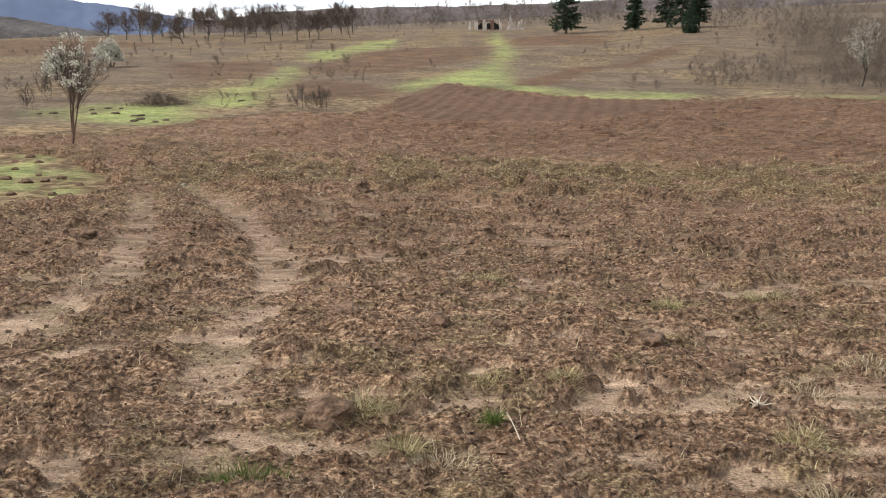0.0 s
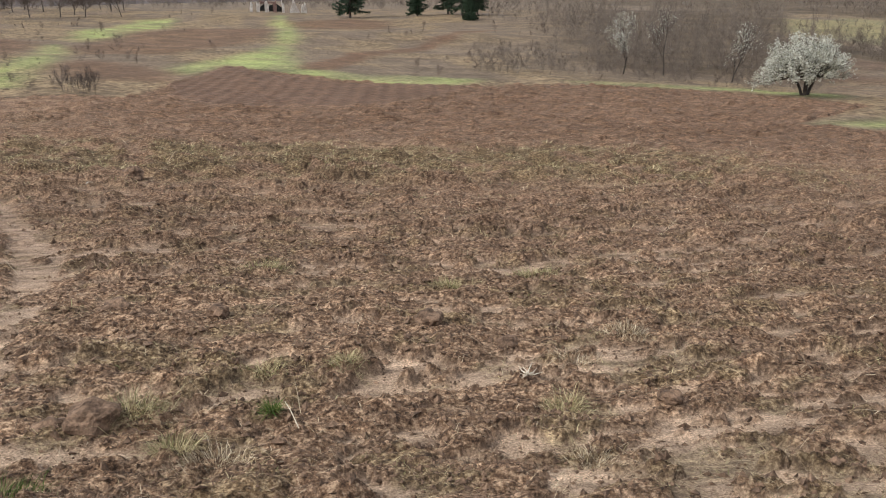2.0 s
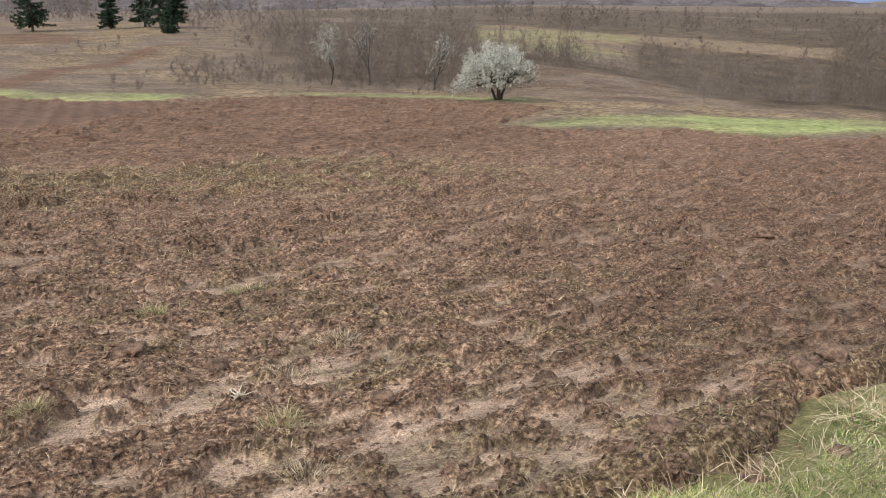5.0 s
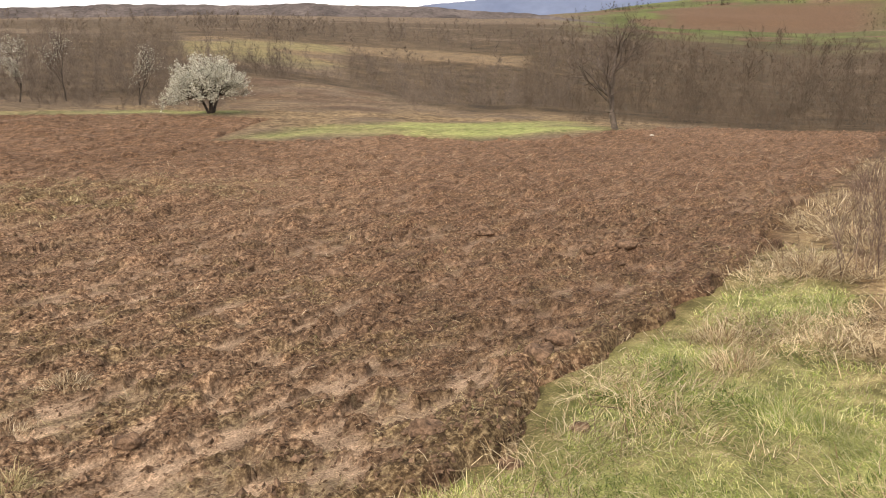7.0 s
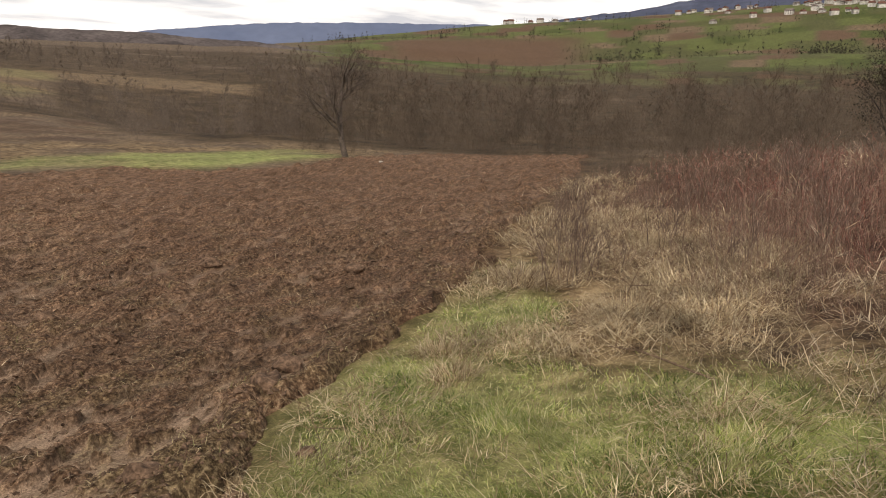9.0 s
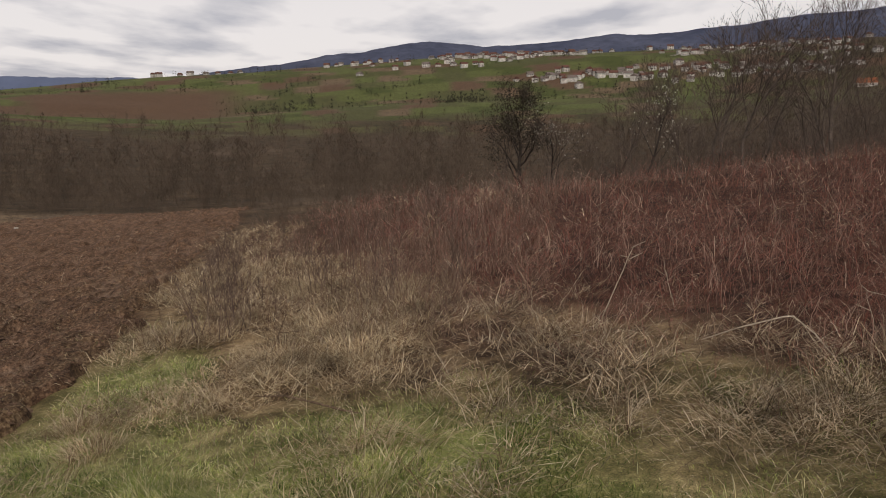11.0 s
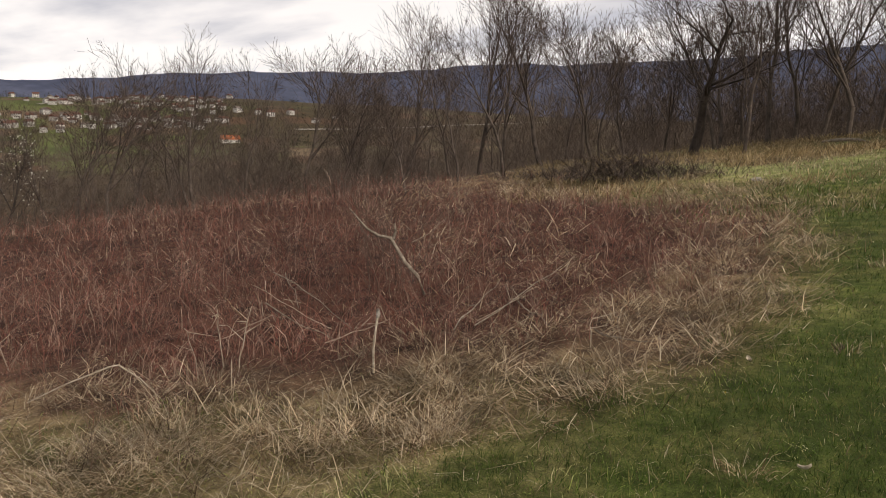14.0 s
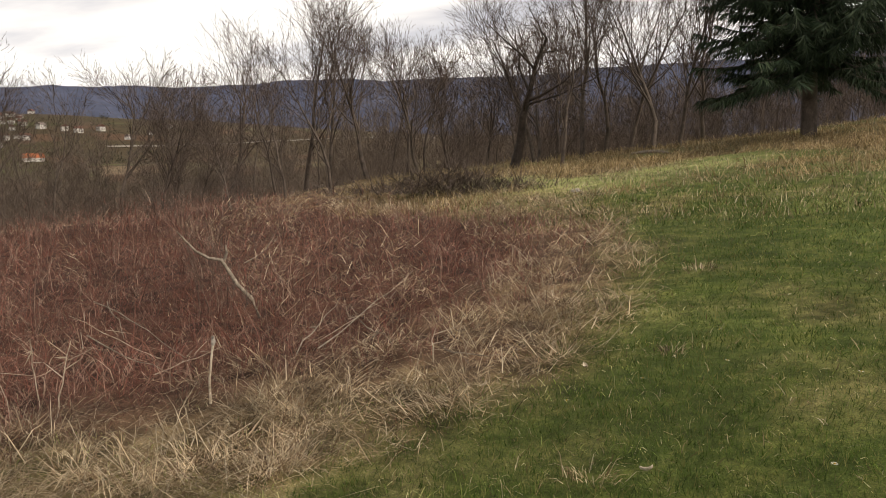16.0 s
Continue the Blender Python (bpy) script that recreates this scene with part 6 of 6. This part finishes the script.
# long dry stems lying across the brambles: both ends
for k, (x0, y0, z0, x1, y1, z1) in enumerate([(6.95, -4.73, 0.63, 4.69, -3.99, 0.57), (5.49, -3.8, 0.61, 4.43, -3.67, 0.55), (3.57, -4.08, 0.72, 4.93, -6.71, 0.83), (3.69, -4.04, 0.7, 4.77, -5.54, 0.73), (3.66, -4.57, 0.79, 3.37, -4.54, 0.71), (6.94, -6.43, 0.79, 9.05, -8.83, 0.86), (2.84, -4.28, 0.78, 2.52, -4.42, 0.74), (6.76, -4.73, 0.65, 5.71, -4.2, 0.55)]):
    rng = np.random.default_rng(560 + k)
    span = np.array([x1 - x0, y1 - y0, z1 - z0])
    s = np.linspace(0, 1, 7)[:, None]
    ob = empty("fallen_stalk", pose(x0, y0, z0), "long bleached stem lying across the brambles", "plant", "long dry stems")
    part("stem", mesh_of("stem", *rod(s * span + rng.normal(0, 0.012, (7, 3)), np.linspace(0.0045, 0.002, 7)), PALE_BARK, True), ob)
    o = span * (0.3 + 0.4 * rng.random())
    part("side_twig", mesh_of("side_twig", *rod([o, o + rng.normal(0, 0.06, 3) + span * 0.05, o + rng.normal(0, 0.06, 3) + span * 0.12], [0.0025, 0.002, 0.001], 4), PALE_BARK), ob)
shrub(7.3, -6.2, 1.15, 970, "tall grey leafless shrub standing beside the dead branch", PURPLE)

# stalk with a pale broken head
x, y = 4.7, -4.2
ob = empty("broken_stalk", pose(x, y, float(land(x, y))), "upright broken stalk with white shredded head", "plant")
part("stem", mesh_of("stem", *rod([(0, 0, -0.03), (0.005, 0, 0.15), (-0.01, -0.01, 0.3), (-0.02, -0.02, 0.40)], [0.010, 0.009, 0.008, 0.008]), STALK, True), ob)
part("head", mesh_of("head", *rod([(-0.02, -0.02, 0.39), (-0.028, -0.02, 0.425), (-0.01, -0.03, 0.44), (0.012, -0.05, 0.41)], [0.011, 0.018, 0.015, 0.007]), STONE, True), ob, "pale shredded head")

# bent pale stem arching over the straw
x, y = 5.7, -2.7
ob = empty("bent_stem", pose(x, y, float(land(x, y))), "pale dry stem broken into an arch", "plant")
part("stem", mesh_of("stem", *rod([(0.4, 0.42, 0.04), (0.2, 0.22, 0.18), (0.0, 0.0, 0.30), (-0.03, -0.05, 0.31), (-0.08, -0.18, 0.2), (-0.12, -0.3, 0.05)], [0.004, 0.005, 0.006, 0.006, 0.005, 0.004]), STALK, True), ob)

# dead branch sticking out of the brambles
ob = empty("dead_branch", pose(6.24, -5.94, 0.28), "bare lichen-grey dead branch sticking out of the brambles", "branch")
part("limb", mesh_of("limb", *rod([(-0.02, -0.03, 0.10), (0.02, 0.02, 0.28), (0.10, 0.12, 0.42), (0.19, 0.23, 0.66), (0.26, 0.32, 0.68), (0.33, 0.41, 0.75), (0.43, 0.54, 0.94)],
                                  [0.018, 0.019, 0.019, 0.018, 0.015, 0.012, 0.005], 8), PALE_BARK, True), ob)
part("stub", mesh_of("stub", *rod([(0.18, 0.21, 0.64), (0.16, 0.19, 0.72), (0.17, 0.19, 0.80)], [0.017, 0.014, 0.006], 6), PALE_BARK, True), ob)
for k in range(6):
    rng = np.random.default_rng(600 + k)
    o = np.array([0.1, 0.1, 0.25]) + rng.normal(0, 0.1, 3)
    w = np.array([rng.normal(0, 0.4), rng.normal(0, 0.4), 0.5 + 0.5 * rng.random()])
    part("twig", mesh_of("twig", *rod([o, o + w * 0.3, o + w * 0.6 + rng.normal(0, 0.05, 3), o + w], [0.004, 0.0035, 0.0025, 0.0015], 4), TWIG), ob)

# fallen twig on the verge
x, y = 5.8, 0.5
ob = empty("fallen_twig", pose(x, y, float(land(x, y)) + 0.05), "long thin grey twig lying on the grass", "stick")
part("stem", mesh_of("stem", *rod([(0.25, 0.42, 0.0), (0.12, 0.2, 0.04), (0.0, 0.0, 0.035), (-0.12, -0.2, 0.02), (-0.22, -0.42, 0.0)], [0.003, 0.006, 0.007, 0.008, 0.006]), BROWN_STALK, True), ob)
# twig on the ploughed soil
x, y = -2.8, 5.4
ob = empty("fallen_twig", pose(x, y, float(field_surface(np.array(x), np.array(y))[0]) + 0.06), "crooked pale stick lying on the ploughed soil", "stick")
part("stem", mesh_of("stem", *rod([(-0.35, -0.1, 0.0), (-0.15, -0.05, 0.02), (0.0, 0.02, 0.03), (0.15, 0.12, 0.05), (0.28, 0.18, 0.06)], [0.005, 0.006, 0.006, 0.005, 0.003]), BROWN_STALK, True), ob)
part("side_twig", mesh_of("side_twig", *rod([(0.0, 0.02, 0.03), (-0.08, 0.1, 0.06), (-0.2, 0.16, 0.07)], [0.005, 0.004, 0.002]), BROWN_STALK, True), ob)


x, y = 0.3, 4.28
ob = empty("fallen_stick", pose(x, y, float(field_surface(np.array(x), np.array(y))[0]) + 0.02), "short pale stick lying on the soil", "stick")
part("stem", mesh_of("stem", *rod([(-0.02, 0.15, 0.02), (0.0, 0.05, 0.018), (0.015, -0.06, 0.015), (0.03, -0.15, 0.0)], [0.003, 0.0035, 0.0035, 0.0025]), STALK, True), ob)


def lump(name, x, y, size, mat, label, category, seed, flat=0.65, on_field=True, group=""):
    rng = np.random.default_rng(seed)
    bm = bmesh.new()
    bmesh.ops.create_icosphere(bm, subdivisions=3, radius=1.0)
    for v in bm.verts:
        n = noise.noise(v.co * 1.3 + Vector((seed, 0, 0))) * 0.45 + noise.noise(v.co * 4 + Vector((0, seed, 0))) * 0.18
        v.co = Vector((v.co.x * 1.2, v.co.y, v.co.z * flat)) * size * (1 + n)
    me = bpy.data.meshes.new(name)
    bm.to_mesh(me)
    bm.free()
    me.materials.append(mat)
    z = float(field_surface(np.array(x), np.array(y))[0]) if on_field else float(land(x, y))
    ob = new(name, me)
    ob.matrix_world = pose(x, y, z + size * flat * 0.25, 0, 0, rng.random() * 360)
    return tagged(ob, label, category, group)


# pale stones
for k, (x, y, size, on) in enumerate([(-2.3, 15.3, 0.085, True), (-9.6, 22.2, 0.10, False), (-5.4, 17.2, 0.05, True), (35.7, 16.4, 0.10, True), (31, 32.7, 0.09, True),
                                      (4.5, 2.7, 0.055, True), (8.8, -17.2, 0.09, False)]):
    lump("stone", x, y, size, STONE, "pale weathered stone lying on the soil", "stone", 700 + k, 0.6, on, "pale stones")
# large clods
for k, (x, y, size) in enumerate([(3.3, 2.7, 0.075), (3.4, 2.25, 0.05), (4.0, 2.2, 0.05), (9.2, 4.5, 0.11), (9.0, 4.9, 0.09), (6.8, 5.3, 0.10), (-1.7, 15.9, 0.22), (-0.9, 7.0, 0.11),
                                  (-0.8, 14.0, 0.12), (4.9, 3.0, 0.12), (5.4, 3.15, 0.10), (6.4, 6.5, 0.09), (-0.72, 4.46, 0.12), (-0.95, 4.5, 0.08), (-0.1, 6.74, 0.08), (2.5, 4.2, 0.06), (1.93, 5.53, 0.08), (9.6, 6.9, 0.13), (1.5, 6.2, 0.10), (-4.7, 10.8, 0.10)]):
    lump("earth_clod", x, y, size, CLOD_MAT, "large dark clod of turned earth", "soil", 720 + k, 0.7, y > 2.6, "large clods")
# molehills on the green strip, lumps of earth on the turf left in the field
for k, (x, y, size) in enumerate([(-17.3, 38.0, 0.2), (-17.8, 37.7, 0.14), (-16.2, 39.5, 0.14), (-15.4, 37.7, 0.16), (-15.7, 40.1, 0.2), (-14.5, 37.8, 0.22), (-15.1, 40.1, 0.13), (-13.2, 36.4, 0.18), (-12.9, 36.4, 0.2),
                                  (-12.2, 33.6, 0.2), (-12.3, 34.7, 0.22), (-11.0, 33.8, 0.17), (-11.2, 33.1, 0.16), (-9.3, 41.0, 0.16), (-8.6, 43.0, 0.15), (-10.4, 44.0, 0.17)]):
    lump("molehill", x, y, 0.75 * size, DARK_EARTH, "small dark molehill of fresh earth in the grass", "molehill", 840 + k, 0.45, False, "molehills")
for k, (x, y, size) in enumerate([(-9.8, 19.2, 0.13), (-8.5, 17.0, 0.2), (-8.2, 17.2, 0.15), (-8.0, 17.5, 0.17), (-10.8, 22.0, 0.2), (-7.9, 15.2, 0.15), (-7.2, 15.3, 0.12), (-7.3, 16.7, 0.16), (-9.1, 17.4, 0.18),
                                  (-8.9, 18.4, 0.12), (-9.9, 20.6, 0.16), (-10.6, 20.8, 0.14), (-8.7, 16.2, 0.11)]):
    lump("earth_clod", x, y, 0.55 * size, CLOD_MAT, "dark lump of earth lying on the strip of turf", "soil", 870 + k, 0.6, False, "clods on the turf")
# dark heap of old brush and bushes where the green strip meets the field
rng = np.random.default_rng(803)
n = 900
px_, py_ = rng.normal(0, 0.75, n), rng.normal(0, 0.45, n)
pz_ = 0.6 * np.exp(-(px_ / 1.0) ** 2 - (py_ / 0.6) ** 2) * rng.random(n)
brush = new("brush_heap", mesh_of("brush_heap", *stems(px_, py_, pz_, rng, np.full(n, 0.45), 0.012, 1.25, 3, 0.05, True, 3), TWIG))
brush.matrix_world = pose(-14.1, 42.3, float(land(-14.1, 42.3)), 0, 0, 18)
tagged(brush, "dark heap of old cut brush on the green strip", "brushwood", kind="stuff")
for k, (x, y, tall) in enumerate([(-6.98, 40.35, 1.0), (-5.6, 38.4, 0.9), (-6.2, 39.6, 0.8), (-17.5, 41.0, 1.2), (-20.0, 43.5, 1.3), (-5.9, 41.2, 0.8), (-19.2, 39.5, 1.0)]):
    shrub(x, y, tall, 930 + k, "low leafless grey bush at the edge of the field", TWIG, "bare_bush")
# grass tufts left in the soil
TUFTS = [(-1.0, 3.6, 0.17, 0.12, "g"), (-0.55, 4.55, 0.20, 0.13, "y"), (0.2, 5.2, 0.12, 0.07, "m"), (2.3, 5.15, 0.16, 0.08, "d"), (1.75, 3.57, 0.10, 0.08, "d"), (-0.3, 4.1, 0.09, 0.14, "y"), (0.2, 4.4, 0.035, 0.08, "g"), (0.3, 8.4, 0.18, 0.14, "m"),
         (1.9, 4.3, 0.10, 0.11, "y"), (2.0, 7.5, 0.14, 0.10, "m"), (3.0, 7.9, 0.22, 0.10, "m"), (0.7, 5.1, 0.08, 0.09, "m"), (2.9, 5.6, 0.14, 0.12, "d"),
         (-0.1, 3.9, 0.16, 0.10, "d"), (8.7, 2.3, 0.25, 0.30, "d"), (6.1, 2.2, 0.25, 0.15, "p"), (5.5, 1.9, 0.24, 0.14, "p"), (7.6, 1.0, 0.24, 0.26, "p"),
         (2.0, 3.0, 0.08, 0.12, "y"), (3.4, -3.6, 0.22, 0.16, "d"), (1.8, -4.1, 0.12, 0.15, "d"), (2.23, -6.15, 0.12, 0.1, "d"), (3.04, -8.94, 0.2, 0.12, "d")]
LOOKS = {"p": (BRIGHT_STRAW, "low tuft of sunbleached dry grass"), "g": (GREEN_BLADE, "small tuft of fresh green grass"), "d": (STRAW, "tuft of long straw-coloured dry grass"), "y": (TURF, "yellow-green tuft of old grass"),
         "m": (TURF, "mixed green and brown tuft of turf")}
for k, (x, y, rad, tall, kind) in enumerate(TUFTS):
    rng = np.random.default_rng(760 + k)
    n = int((240 + 1500 * rad) * (0.22 if y < -4 else 1.0))
    bx, by = rng.normal(0, rad * 0.5, n), rng.normal(0, rad * 0.4, n)
    wx, wy = x + bx, y + by
    z = field_surface(wx, wy)[0] if y > 3.2 else land(wx, wy)
    base = float(np.mean(z))
    v, f = blades(bx, by, z - base, rng, tall, 0.0009 + 0.0002 * math.hypot(x, y), 0.85, 0.9, np.arctan2(by, bx) + rng.normal(0, 0.7, n))
    ob = new("grass_tuft", mesh_of("grass_tuft", v, f, LOOKS[kind][0]))
    ob.matrix_world = pose(x, y, base)
    tagged(ob, LOOKS[kind][1], "grass", kind="stuff")
# bleached uprooted plant
x, y = 1.8, 4.72
rng = np.random.default_rng(790)
ob = empty("uprooted_weed", pose(x, y, float(field_surface(np.array(x), np.array(y))[0]) + 0.03), "bleached uprooted weed with splayed roots on the soil", "plant")
for k in range(14):
    a = rng.random() * 6.283
    w = np.array([math.cos(a), math.sin(a), 0.1 + 0.5 * rng.random()]) * (0.04 + 0.06 * rng.random())
    part("root", mesh_of("root", *rod([(0, 0, 0), w * 0.5 + rng.normal(0, 0.01, 3), w], [0.006, 0.004, 0.0015], 5), STALK, True), ob)

# heap of cut brushwood by the bank
x, y = polar(145.0, 22.0)
rng = np.random.default_rng(801)
n = 2000
px_, py_ = rng.normal(0, 1.35, n), rng.normal(0, 0.6, n)
pz_ = 0.85 * np.exp(-(px_ / 1.7) ** 2 - (py_ / 0.8) ** 2) * rng.random(n)
sv, sf = stems(px_, py_, pz_, rng, np.full(n, 1.0), 0.011, 1.25, 3, 0.05, True, 3)
sv[:, 2] *= 0.72
heap = new("brushwood_heap", mesh_of("brushwood_heap", sv, sf, TWIG))
heap.matrix_world = pose(float(x), float(y), float(land(x, y)), 0, 0, -145)
tagged(heap, "low heap of cut grey brushwood at the meadow's edge", "brushwood", kind="stuff")
# leaning cut log by the spruce
x, y = polar(157.5, 29)
ob = empty("fallen_log", pose(float(x), float(y), float(land(x, y)) + 0.08, 0, 0, -140), "pale fallen log in the dry grass", "log")
part("log", mesh_of("log", *rod([(-0.7, 0.1, 0.0), (-0.35, 0.04, 0.05), (0, 0, 0.07), (0.3, -0.06, 0.05), (0.62, 0, 0.0)], [0.03, 0.05, 0.055, 0.045, 0.025], 8), PALE_BARK, True), ob)
# daisies in the lawn
def daisy_mesh():
    """A low daisy: a ring of petals round a small dome."""
    bm = bmesh.new()
    for k in range(9):
        a = k * 2 * math.pi / 9
        c, q = math.cos(a), math.sin(a)
        vs = [bm.verts.new(v) for v in ((0.003 * c, 0.003 * q, 0.002), (0.009 * c - 0.003 * q, 0.009 * q + 0.003 * c, 0.004), (0.013 * c, 0.013 * q, 0.003), (0.009 * c + 0.003 * q, 0.009 * q - 0.003 * c, 0.004))]
        bm.faces.new(vs)
    me = bpy.data.meshes.new("petals")
    bm.to_mesh(me)
    bm.free()
    me.materials.append(PETAL)
    return me


DAISY = daisy_mesh()
YELLOW = rough_surface("yellow_flower_centre", (0.45, 0.28, 0.03), (0.6, 0.4, 0.05), 200.0, 0.8, 0)
BUTTON = mesh_of("flower_centre", *rod([(0, 0, 0.0), (0, 0, 0.002), (0, 0, 0.004), (0, 0, 0.006)], [0.001, 0.003, 0.004, 0.001], 6), YELLOW, True)
for k, (x, y) in enumerate([(3.23, -8.2), (2.12, -5.42), (2.35, -4.88), (2.07, -6.64), (1.58, -8.72), (1.88, -7.76), (1.08, -7.34), (0.85, -4.57), (1.77, -5.91), (0.99, -5.86)]):
    ob = empty("daisy", pose(x, y, float(land(x, y)) + 0.045, 8, -6, 37 * k) @ Matrix.Scale(1.3, 4), "small white daisy flowering in the lawn", "flower", "daisies")
    part("petals", DAISY, ob, "white petals")
    part("flower_centre", BUTTON, ob, "yellow centre")
# fallen leaves on the lawn
for k, (x, y, turn) in enumerate([(1.55, -4.16, 20), (2.6, -5.6, 140), (3.0, -5.0, 80)]):
    bm = bmesh.new()
    bmesh.ops.create_grid(bm, x_segments=6, y_segments=4, size=1.0)
    for v in bm.verts:
        w = 0.022 * math.sqrt(max(0.02, 1 - v.co.x ** 2))
        v.co = Vector((v.co.x * 0.03, v.co.y * w * 0.7, 0.012 * v.co.x ** 2 + 0.014 * v.co.y ** 2))
    me = bpy.data.meshes.new("dead_leaf")
    bm.to_mesh(me)
    bm.free()
    me.materials.append(STALK)
    ob = new("dead_leaf", me)
    ob.matrix_world = pose(x, y, float(land(x, y)) + 0.045, 10, 12, turn)
    tagged(ob, "curled pale brown dead leaf on the lawn", "leaf", "dead leaves")
